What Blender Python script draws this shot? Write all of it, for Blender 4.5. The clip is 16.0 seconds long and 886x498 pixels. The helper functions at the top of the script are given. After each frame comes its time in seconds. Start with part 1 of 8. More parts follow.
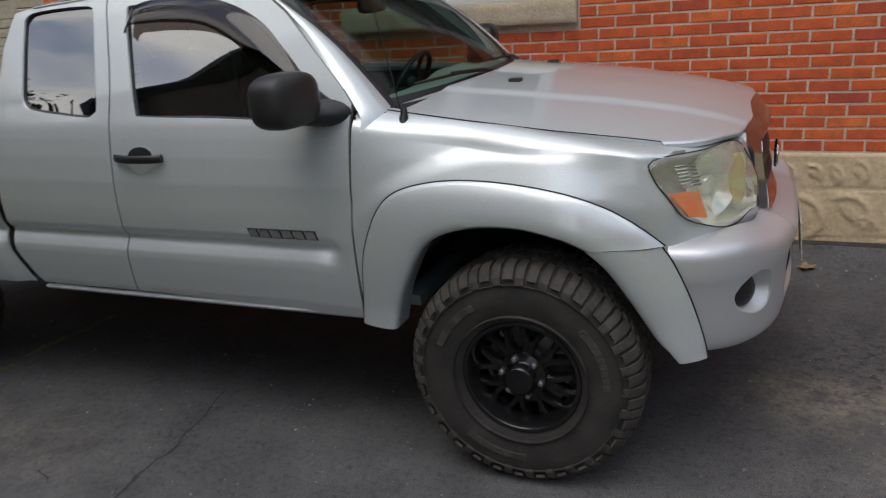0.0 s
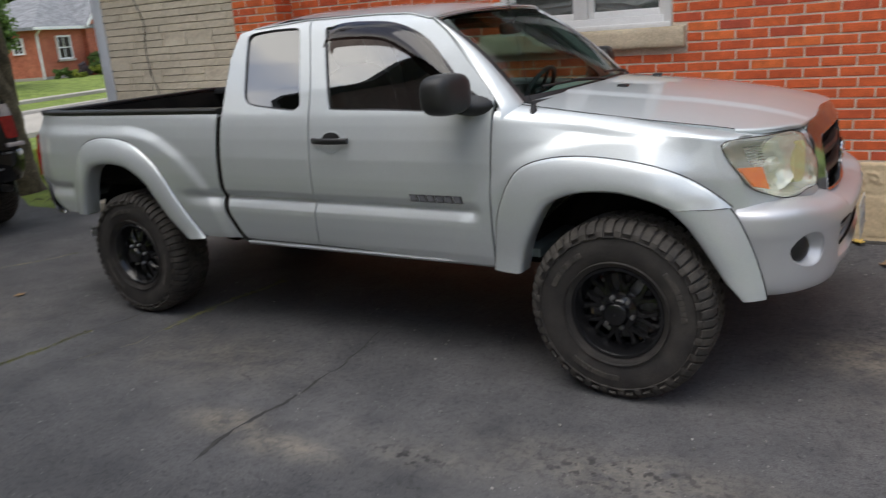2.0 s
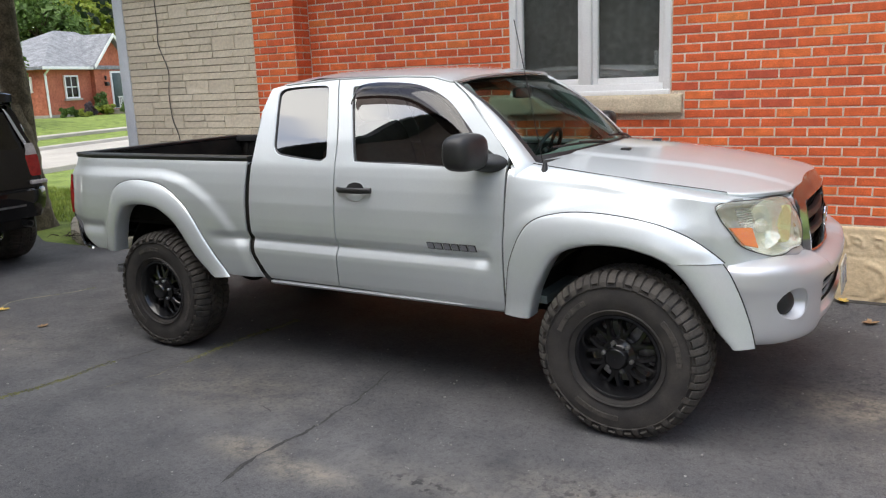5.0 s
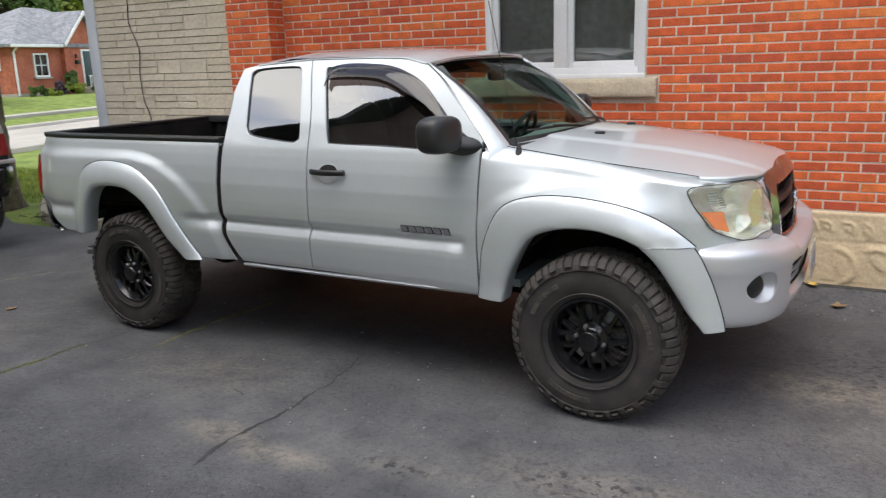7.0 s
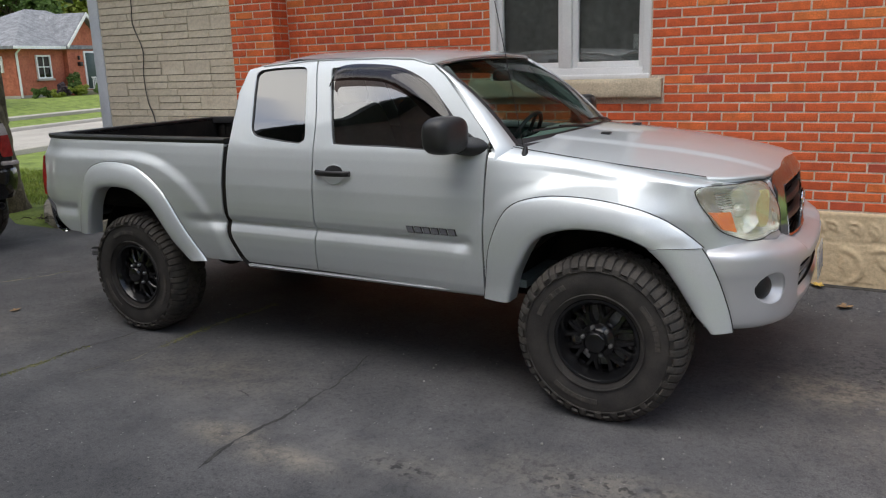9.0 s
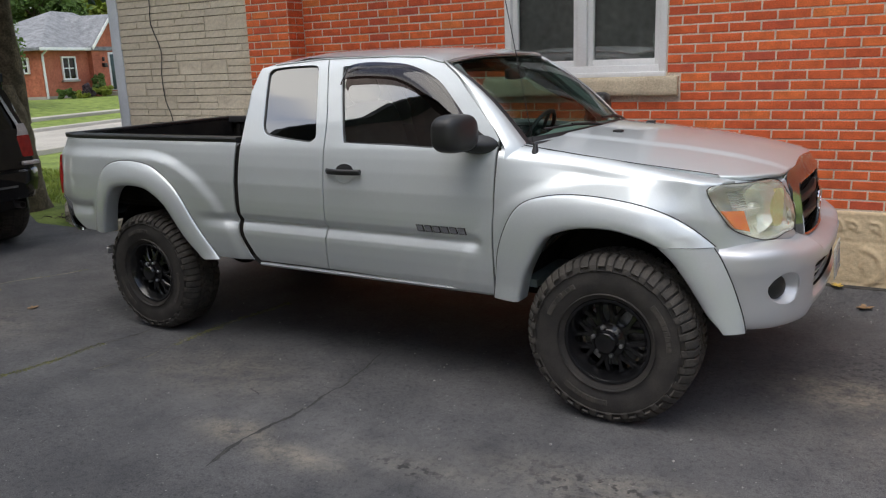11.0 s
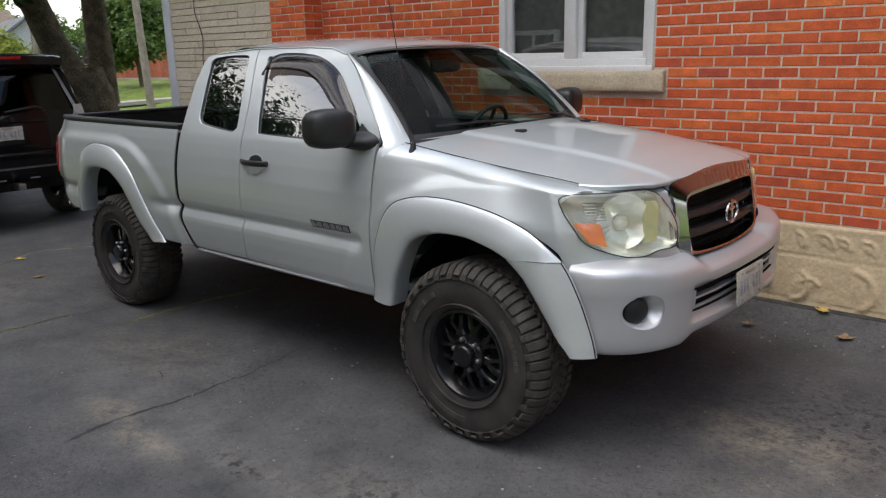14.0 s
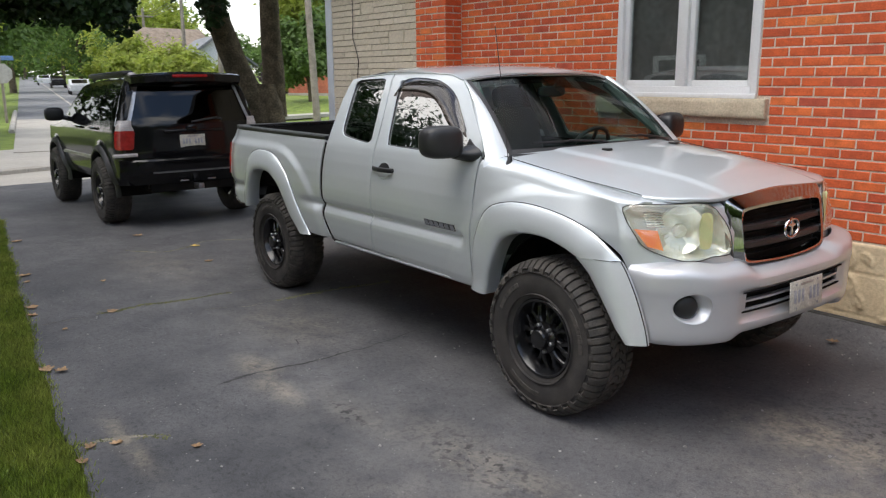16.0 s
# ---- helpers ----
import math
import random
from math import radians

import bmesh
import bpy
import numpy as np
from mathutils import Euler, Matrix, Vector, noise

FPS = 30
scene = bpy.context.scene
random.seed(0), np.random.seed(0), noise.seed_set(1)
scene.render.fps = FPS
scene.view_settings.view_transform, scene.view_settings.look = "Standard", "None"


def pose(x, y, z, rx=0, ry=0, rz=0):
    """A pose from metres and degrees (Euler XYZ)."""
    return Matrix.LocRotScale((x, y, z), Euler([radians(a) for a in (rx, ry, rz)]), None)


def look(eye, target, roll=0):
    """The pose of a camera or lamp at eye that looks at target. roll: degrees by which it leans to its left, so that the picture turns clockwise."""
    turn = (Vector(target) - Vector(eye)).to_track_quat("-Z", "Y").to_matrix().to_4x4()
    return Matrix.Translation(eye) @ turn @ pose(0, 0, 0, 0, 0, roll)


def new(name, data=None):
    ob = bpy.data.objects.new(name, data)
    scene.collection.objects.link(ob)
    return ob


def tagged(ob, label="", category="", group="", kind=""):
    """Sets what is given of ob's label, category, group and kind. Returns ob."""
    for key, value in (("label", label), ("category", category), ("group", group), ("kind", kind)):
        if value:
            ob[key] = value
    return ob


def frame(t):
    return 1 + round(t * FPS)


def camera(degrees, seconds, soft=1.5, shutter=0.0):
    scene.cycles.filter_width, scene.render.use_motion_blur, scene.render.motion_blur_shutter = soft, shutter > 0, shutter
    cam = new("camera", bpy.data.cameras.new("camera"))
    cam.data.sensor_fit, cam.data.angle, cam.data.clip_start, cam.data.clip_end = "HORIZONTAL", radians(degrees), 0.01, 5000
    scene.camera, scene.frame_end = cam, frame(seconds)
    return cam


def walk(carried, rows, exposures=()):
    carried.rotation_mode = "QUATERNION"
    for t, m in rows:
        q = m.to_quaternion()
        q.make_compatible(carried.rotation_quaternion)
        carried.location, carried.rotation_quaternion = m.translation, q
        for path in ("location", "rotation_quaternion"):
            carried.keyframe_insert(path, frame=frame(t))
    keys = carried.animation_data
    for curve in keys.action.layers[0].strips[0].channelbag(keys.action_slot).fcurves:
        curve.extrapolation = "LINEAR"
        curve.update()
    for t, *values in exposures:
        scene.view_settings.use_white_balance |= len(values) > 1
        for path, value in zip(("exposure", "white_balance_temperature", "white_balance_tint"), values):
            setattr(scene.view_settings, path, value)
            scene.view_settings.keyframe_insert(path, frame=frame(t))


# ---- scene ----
cam = camera(58.5, 16.0, 1.2, 0.3)
PATH = [
    (0, (0.734, -3.16, 1.718), (-0.008, -1.417, 1.074), -4.5),
    (0.5, (0.871, -3.32, 1.734), (-0.018, -1.645, 1.097), -3.4),
    (1, (0.832, -3.644, 1.711), (-0.11, -1.963, 1.177), -3.9),
    (1.5, (0.904, -3.839, 1.7), (0.053, -2.119, 1.136), -2.8),
    (2, (1.067, -3.998, 1.672), (0.061, -2.356, 1.131), -4.4),
    (2.5, (1.148, -4.143, 1.656), (-0.038, -2.67, 1.005), -1.9),
    (3, (1.175, -4.244, 1.71), (0.152, -2.63, 1.121), -4.4),
    (3.5, (1.141, -4.306, 1.726), (0.126, -2.656, 1.229), -4.7),
    (4, (1.138, -4.305, 1.73), (0.167, -2.609, 1.304), -3.0),
    (6.5, (1.11, -4.324, 1.737), (0.062, -2.678, 1.3), -1.3),
    (7, (1.135, -4.294, 1.735), (0.19, -2.595, 1.269), -1.8),
    (7.5, (1.135, -4.279, 1.735), (0.237, -2.555, 1.265), -2.2),
    (8, (1.111, -4.302, 1.739), (0.175, -2.595, 1.28), -2.0),
    (10.5, (1.128, -4.278, 1.716), (0.167, -2.588, 1.247), -1.9),
    (11, (1.152, -4.249, 1.718), (0.156, -2.578, 1.257), -2.1),
    (11.5, (1.243, -4.119, 1.726), (0.21, -2.486, 1.21), -1.9),
    (12, (1.394, -3.969, 1.726), (0.345, -2.339, 1.234), -1.9),
    (12.5, (1.501, -3.79, 1.71), (0.345, -2.233, 1.219), -2.5),
    (13, (1.648, -3.56, 1.706), (0.43, -2.045, 1.235), -0.3),
    (13.5, (1.846, -3.429, 1.708), (0.628, -1.917, 1.228), -2.3),
    (14, (2.113, -3.367, 1.715), (0.828, -1.913, 1.231), -1.4),
    (14.5, (2.266, -3.44, 1.738), (0.944, -2.02, 1.252), -1.4),
    (15, (2.417, -3.619, 1.732), (1.035, -2.254, 1.255), -1.8),
    (15.5, (2.598, -3.687, 1.762), (1.122, -2.419, 1.301), -2.1),
    (16, (2.79, -3.62, 1.75), (1.24, -2.431, 1.318), -0.5),
]
walk(cam, [(t, look(eye, target, roll)) for t, eye, target, roll in PATH], [(0, 0.04), (0.5, 0.06), (1, 0.30), (1.5, 0.28), (2, 0.36), (2.5, 0.44), (3, 0.84), (3.5, 0.94), (4, 0.89), (6.5, 0.98), (7, 0.82), (7.5, 0.66), (8, 0.47), (10.5, 0.40), (11, 0.42), (12, 0.42), (13, 0.39), (14, 0.39), (15, 0.40), (15.5, 0.54), (16, 0.76)])

# ---- world, sun, exposure ----
scene.view_settings.exposure = 0.25
SUN_EL, SUN_AZ = radians(66), radians(192)
world = bpy.data.worlds.new("sky")
scene.world = world
world.use_nodes = True
wn, wl = world.node_tree.nodes, world.node_tree.links
wn.clear()
w_out = wn.new("ShaderNodeOutputWorld")
w_bg = wn.new("ShaderNodeBackground")
w_sky = wn.new("ShaderNodeTexSky")
w_sky.sky_type = "NISHITA"
w_sky.sun_disc = False
w_sky.sun_elevation, w_sky.sun_rotation = SUN_EL, SUN_AZ
w_sky.air_density, w_sky.dust_density = 1.0, 1.5
w_co = wn.new("ShaderNodeTexCoord")
w_map = wn.new("ShaderNodeMapping")
w_map.inputs["Scale"].default_value = (1.0, 1.0, 2.6)
w_noise = wn.new("ShaderNodeTexNoise")
w_noise.inputs["Scale"].default_value = 2.3
w_noise.inputs["Detail"].default_value = 6
w_ramp = wn.new("ShaderNodeValToRGB")
w_ramp.color_ramp.elements[0].position, w_ramp.color_ramp.elements[1].position = 0.41, 0.66
w_mix = wn.new("ShaderNodeMixRGB")
w_mix.inputs["Color2"].default_value = (9.05, 8.85, 8.6, 1)
wl.new(w_co.outputs["Generated"], w_map.inputs["Vector"])
wl.new(w_map.outputs["Vector"], w_noise.inputs["Vector"])
wl.new(w_noise.outputs["Fac"], w_ramp.inputs["Fac"])
wl.new(w_ramp.outputs["Color"], w_mix.inputs["Fac"])
wl.new(w_sky.outputs["Color"], w_mix.inputs["Color1"])
wl.new(w_mix.outputs["Color"], w_bg.inputs["Color"])
w_bg.inputs["Strength"].default_value = 0.16
wl.new(w_bg.outputs["Background"], w_out.inputs["Surface"])
sun = new("sun", bpy.data.lights.new("sun", "SUN"))
sun.data.energy, sun.data.angle, sun.data.color = 1.2, radians(50), (1.0, 0.965, 0.91)
sun_dir = Vector((math.sin(SUN_AZ) * math.cos(SUN_EL), math.cos(SUN_AZ) * math.cos(SUN_EL), math.sin(SUN_EL)))
sun.matrix_world = look(sun_dir * 50, (0, 0, 0))


# ---- tools ----
def smooth(me, angle=38):
    me.polygons.foreach_set("use_smooth", [True] * len(me.polygons))
    if angle < 180:
        me.set_sharp_from_angle(angle=radians(angle))
        # open edges are crisp too
        le = np.empty(len(me.loops), dtype=np.int32)
        me.loops.foreach_get("edge_index", le)
        flags = np.zeros(len(me.edges), dtype=bool)
        me.edges.foreach_get("use_edge_sharp", flags)
        me.edges.foreach_set("use_edge_sharp", flags | (np.bincount(le, minlength=len(me.edges)) == 1))


def mesh_of(name, bm, material, angle=38):
    me = bpy.data.meshes.new(name)
    bm.to_mesh(me)
    bm.free()
    for m in material if isinstance(material, (list, tuple)) else [material]:
        me.materials.append(m)
    smooth(me, angle)
    return me


def part(name, bm, material, parent, label="", angle=38, thick=0.0, kind=""):
    """Links a bmesh as one mesh under a thing or a part."""
    ob = new(name, mesh_of(name, bm, material, angle))
    ob.parent = parent
    if thick:
        md = ob.modifiers.new("thickness", "SOLIDIFY")
        md.thickness, md.offset = thick, -1
    return tagged(ob, label, kind=kind)


def again(ob, parent, m=None):
    """Another object on the same mesh (with its children), under parent, at m."""
    o = ob.copy()
    scene.collection.objects.link(o)
    o.parent = parent
    if m is not None:
        o.matrix_basis = m
    for c in ob.children:
        again(c, o)
    return o


def thing(name, loc, label, category, group="", kind="", rz=0):
    ob = new(name)
    ob.empty_display_size = 0.2
    ob.matrix_basis = pose(*loc, 0, 0, rz)
    return tagged(ob, label, category, group, kind)


def solo(name, bm, material, label="", category="", group="", kind="", loc=(0, 0, 0), rz=0, angle=38):
    ob = new(name, mesh_of(name, bm, material, angle))
    ob.matrix_basis = pose(*loc, 0, 0, rz)
    return tagged(ob, label, category, group, kind)


def box(bm, x0, x1, y0, y1, z0, z1, bevel=0.0, seg=2, m=None, mi=0):
    vs = [bm.verts.new((x, y, z)) for z in (z0, z1) for x, y in ((x0, y0), (x1, y0), (x1, y1), (x0, y1))]
    fs = [bm.faces.new([vs[i] for i in f]) for f in ((3, 2, 1, 0), (4, 5, 6, 7), (0, 1, 5, 4), (1, 2, 6, 5), (2, 3, 7, 6), (3, 0, 4, 7))]
    for f in fs:
        f.material_index = mi
    if bevel:
        es = list({e for f in fs for e in f.edges})
        vs = list({v for f in bmesh.ops.bevel(bm, geom=es, offset=bevel, segments=seg, profile=0.5, affect="EDGES", material=-1)["faces"] for v in f.verts} | {v for v in vs if v.is_valid})
    if m is not None:
        bmesh.ops.transform(bm, matrix=m, verts=vs)
    return vs


def loft(bm, rows, closed=False, out=None, cap=False, mi=0):
    """Faces between rows of points. out: the way in which they must face on the whole."""
    g = [[bm.verts.new(p) for p in row] for row in rows]
    fs = []
    n = len(g[0])
    for a, b in zip(g, g[1:]):
        for i in range(n if closed else n - 1):
            j = (i + 1) % n
            quad = (a[i], a[j], b[j], b[i])
            if len({tuple(round(c, 6) for c in v.co) for v in quad}) > 2:
                fs.append(bm.faces.new(quad))
    if cap:
        fs.append(bm.faces.new(g[0][::-1]))
        fs.append(bm.faces.new(g[-1]))
    for f in fs:
        f.normal_update()
        f.material_index = mi
    if out is not None:
        o = Vector(out)
        if sum(f.normal.dot(o) * f.calc_area() for f in fs) < 0:
            bmesh.ops.reverse_faces(bm, faces=fs)
    return g


def spline(pts, n, closed=False):
    """n points evenly along a smooth curve through pts."""
    p = [Vector(q) for q in pts]
    k = len(p)
    fine = []
    for i in range(k if closed else k - 1):
        a, b, c, d = (p[(i + j) % k] if closed else p[min(max(i + j, 0), k - 1)] for j in (-1, 0, 1, 2))
        for s in range(12):
            t = s / 12
            fine.append(0.5 * (2 * b + (c - a) * t + (2 * a - 5 * b + 4 * c - d) * t * t + (3 * b - a - 3 * c + d) * t ** 3))
    fine.append(p[0].copy() if closed else p[-1].copy())
    ln = [0.0]
    for a, b in zip(fine, fine[1:]):
        ln.append(ln[-1] + (b - a).length)
    res, j = [], 0
    for i in range(n):
        want = ln[-1] * i / (n if closed else n - 1)
        while j < len(fine) - 2 and ln[j + 1] < want:
            j += 1
        seg = ln[j + 1] - ln[j]
        res.append(fine[j].lerp(fine[j + 1], (want - ln[j]) / seg if seg else 0))
    return res


def tube(bm, pts, r, n=8, cap=True, mi=0):
    pts = [Vector(p) for p in pts]
    rad = r if isinstance(r, (list, tuple)) else [r] * len(pts)
    rows, side = [], None
    for i, p in enumerate(pts):
        d = (pts[min(i + 1, len(pts) - 1)] - pts[max(i - 1, 0)]).normalized()
        if side is None:
            side = d.orthogonal().normalized()
        side = (side - d * side.dot(d)).normalized()
        up = d.cross(side)
        rows.append([p + (side * math.cos(a) + up * math.sin(a)) * rad[i] for a in (2 * math.pi * k / n for k in range(n))])
    loft(bm, rows, closed=True, cap=cap, mi=mi)


def lathe(bm, prof, n=48, m=None, mi=0, a0=0.0):
    """Turns a profile of (radius, y) about the y axis."""
    rows = [[Vector((r * math.cos(t), y, r * math.sin(t))) for t in (a0 + 2 * math.pi * k / n for k in range(n))] for r, y in prof]
    if m is not None:
        rows = [[m @ p for p in row] for row in rows]
    return loft(bm, rows, closed=True, mi=mi)


def ss(a, b, x):
    t = min(max((x - a) / (b - a), 0.0), 1.0)
    return t * t * (3 - 2 * t)


# ---- materials ----
def nodes_of(name):
    m = bpy.data.materials.new(name)
    m.use_nodes = True
    nt = m.node_tree
    return m, nt, nt.nodes["Principled BSDF"]


def rgba(c):
    return (*c, 1.0)


def surface(name, c1, c2, rough=0.6, metal=0.0, scale=6.0, fine=60.0, bump=0.0, coat=0.0, fine_amount=0.25, vary=0.0, rough2=None, lo=0.35, hi=0.65, island=False):
    """Two colours mixed by a broad noise and broken by a fine one, with relief; vary: brightness by object or by island."""
    m, nt, bs = nodes_of(name)
    N, L = nt.nodes, nt.links
    co = N.new("ShaderNodeTexCoord")
    big, small = N.new("ShaderNodeTexNoise"), N.new("ShaderNodeTexNoise")
    big.inputs["Scale"].default_value, big.inputs["Detail"].default_value = scale, 4
    small.inputs["Scale"].default_value, small.inputs["Detail"].default_value = fine, 5
    L.new(co.outputs["Object"], big.inputs["Vector"])
    L.new(co.outputs["Object"], small.inputs["Vector"])
    ramp = N.new("ShaderNodeValToRGB")
    ramp.color_ramp.elements[0].position, ramp.color_ramp.elements[1].position = lo, hi
    ramp.color_ramp.elements[0].color, ramp.color_ramp.elements[1].color = rgba(c1), rgba(c2)
    L.new(big.outputs["Fac"], ramp.inputs["Fac"])
    rng = N.new("ShaderNodeMapRange")
    rng.inputs["From Min"].default_value, rng.inputs["From Max"].default_value = 0.3, 0.7
    rng.inputs["To Min"].default_value, rng.inputs["To Max"].default_value = 1 - fine_amount, 1 + fine_amount
    L.new(small.outputs["Fac"], rng.inputs["Value"])
    mul = N.new("ShaderNodeMixRGB")
    mul.blend_type = "MULTIPLY"
    mul.inputs["Fac"].default_value = 1.0
    L.new(ramp.outputs["Color"], mul.inputs["Color1"])
    L.new(rng.outputs["Result"], mul.inputs["Color2"])
    col = mul.outputs["Color"]
    if vary:
        if island:
            rnd = N.new("ShaderNodeNewGeometry").outputs["Random Per Island"]
        else:
            rnd = N.new("ShaderNodeObjectInfo").outputs["Random"]
        vr = N.new("ShaderNodeMapRange")
        vr.inputs["To Min"].default_value, vr.inputs["To Max"].default_value = 1 - vary, 1 + vary
        L.new(rnd, vr.inputs["Value"])
        m2 = N.new("ShaderNodeMixRGB")
        m2.blend_type = "MULTIPLY"
        m2.inputs["Fac"].default_value = 1.0
        L.new(col, m2.inputs["Color1"])
        L.new(vr.outputs["Result"], m2.inputs["Color2"])
        col = m2.outputs["Color"]
    L.new(col, bs.inputs["Base Color"])
    bs.inputs["Roughness"].default_value, bs.inputs["Metallic"].default_value = rough, metal
    if rough2 is not None:
        rr = N.new("ShaderNodeMapRange")
        rr.inputs["From Min"].default_value, rr.inputs["From Max"].default_value = 0.35, 0.65
        rr.inputs["To Min"].default_value, rr.inputs["To Max"].default_value = rough, rough2
        L.new(big.outputs["Fac"], rr.inputs["Value"])
        L.new(rr.outputs["Result"], bs.inputs["Roughness"])
    if coat:
        bs.inputs["Coat Weight"].default_value, bs.inputs["Coat Roughness"].default_value, bs.inputs["Coat IOR"].default_value = coat, 0.02, 1.6
    if bump:
        b = N.new("ShaderNodeBump")
        b.inputs["Strength"].default_value, b.inputs["Distance"].default_value = min(bump, 1.0), 0.01
        L.new(small.outputs["Fac"], b.inputs["Height"])
        L.new(b.outputs["Normal"], bs.inputs["Normal"])
    return m


def glass(name, tint, gloss=1.0, ior=1.5, haze=0.0, haze_color=(0.8, 0.8, 0.6), steep=3.2):
    """A pane: a tinted clear layer with a mirror gloss that rises at a slant."""
    m = bpy.data.materials.new(name)
    m.use_nodes = True
    N, L = m.node_tree.nodes, m.node_tree.links
    N.clear()
    out, mix = N.new("ShaderNodeOutputMaterial"), N.new("ShaderNodeMixShader")
    tr, gl, lw = N.new("ShaderNodeBsdfTransparent"), N.new("ShaderNodeBsdfGlossy"), N.new("ShaderNodeLayerWeight")
    tr.inputs["Color"].default_value = rgba(tint)
    gl.inputs["Roughness"].default_value = 0.012
    gl.inputs["Color"].default_value = (gloss, gloss, gloss, 1)
    lw.inputs["Blend"].default_value = 0.5
    pw, rng = N.new("ShaderNodeMath"), N.new("ShaderNodeMapRange")
    pw.operation = "POWER"
    pw.inputs[1].default_value = steep
    base = ((ior - 1) / (ior + 1)) ** 2 * 2
    rng.inputs["To Min"].default_value, rng.inputs["To Max"].default_value = base, 1.0
    L.new(lw.outputs["Facing"], pw.inputs[0])
    L.new(pw.outputs["Value"], rng.inputs["Value"])
    last = tr.outputs["BSDF"]
    if haze:
        df, mh = N.new("ShaderNodeBsdfDiffuse"), N.new("ShaderNodeMixShader")
        df.inputs["Color"].default_value = rgba(haze_color)
        mh.inputs["Fac"].default_value = haze
        L.new(last, mh.inputs[1])
        L.new(df.outputs["BSDF"], mh.inputs[2])
        last = mh.outputs["Shader"]
    L.new(rng.outputs["Result"], mix.inputs["Fac"])
    L.new(last, mix.inputs[1])
    L.new(gl.outputs["BSDF"], mix.inputs[2])
    L.new(mix.outputs["Shader"], out.inputs["Surface"])
    return m


PAINT = surface("silver_paint", (0.625, 0.668, 0.685), (0.67, 0.71, 0.725), rough=0.46, metal=0.52, scale=0.8, fine=320, fine_amount=0.08, bump=0.015, coat=1.0)
BUMPER_PAINT = surface("silver_bumper_paint", (0.57, 0.58, 0.605), (0.62, 0.63, 0.65), rough=0.46, metal=0.5, scale=2, fine=700, fine_amount=0.06, bump=0.02, coat=0.6)
PLASTIC = surface("black_plastic", (0.012, 0.012, 0.013), (0.022, 0.022, 0.023), rough=0.42, scale=5, fine=500, bump=0.12)
# near-black for undersides and liners; also carries the shade of the gap strips
SHADOW_BLACK = surface("liner_and_shade_black", (0.008, 0.008, 0.008), (0.02, 0.018, 0.016), rough=0.8, scale=5, fine=80, bump=0.3)
RUBBER = surface("tyre_rubber", (0.024, 0.022, 0.021), (0.046, 0.041, 0.037), rough=0.78, scale=9, fine=220, bump=0.25)
TREAD = surface("tread_rubber", (0.036, 0.033, 0.030), (0.075, 0.066, 0.057), rough=0.8, scale=14, fine=160, bump=0.35)
RIM_BLACK = surface("satin_black_rim", (0.006, 0.006, 0.007), (0.012, 0.012, 0.013), rough=0.17, scale=8, fine=300, bump=0.03)
CHROME = surface("chrome", (0.58, 0.59, 0.60), (0.66, 0.67, 0.68), rough=0.07, metal=1.0, scale=4, fine=40, fine_amount=0.03, rough2=0.14)
GRILLE_CHROME = surface("weathered_chrome", (0.45, 0.46, 0.47), (0.53, 0.54, 0.55), rough=0.08, metal=1.0, scale=4, fine=60, fine_amount=0.05)
STEEL = surface("dull_steel", (0.30, 0.30, 0.31), (0.42, 0.42, 0.43), rough=0.35, metal=0.9, scale=12, fine=90)
CABIN = surface("grey_cabin_trim", (0.075, 0.095, 0.090), (0.105, 0.130, 0.122), rough=0.75, scale=4, fine=200, bump=0.15)
SEAT_CLOTH = surface("charcoal_seat_cloth", (0.03, 0.03, 0.032), (0.05, 0.05, 0.052), rough=0.95, scale=9, fine=350, bump=0.3)
SHADOW_BLACK.node_tree.nodes["Principled BSDF"].inputs["Specular IOR Level"].default_value = 0.08
GLASS_CLEAR = glass("windscreen_glass", (0.68, 0.83, 0.77), gloss=0.55, ior=1.28, steep=5.0)
GLASS_DOOR = glass("door_glass", (0.42, 0.52, 0.48), ior=2.15)
GLASS_DARK = glass("privacy_glass", (0.03, 0.03, 0.03), ior=2.05)
GLASS_SUV = glass("suv_glass", (0.05, 0.055, 0.05), gloss=0.6, ior=1.45, steep=4.5)
GLASS_FAR = glass("far_window_glass", (0.05, 0.055, 0.06), gloss=0.5, ior=1.4, steep=5.0)
GLASS_HOUSE = glass("house_glass", (0.80, 0.83, 0.82), ior=1.65)
VISOR = glass("smoked_acrylic", (0.17, 0.14, 0.13), ior=1.36, steep=4.0)

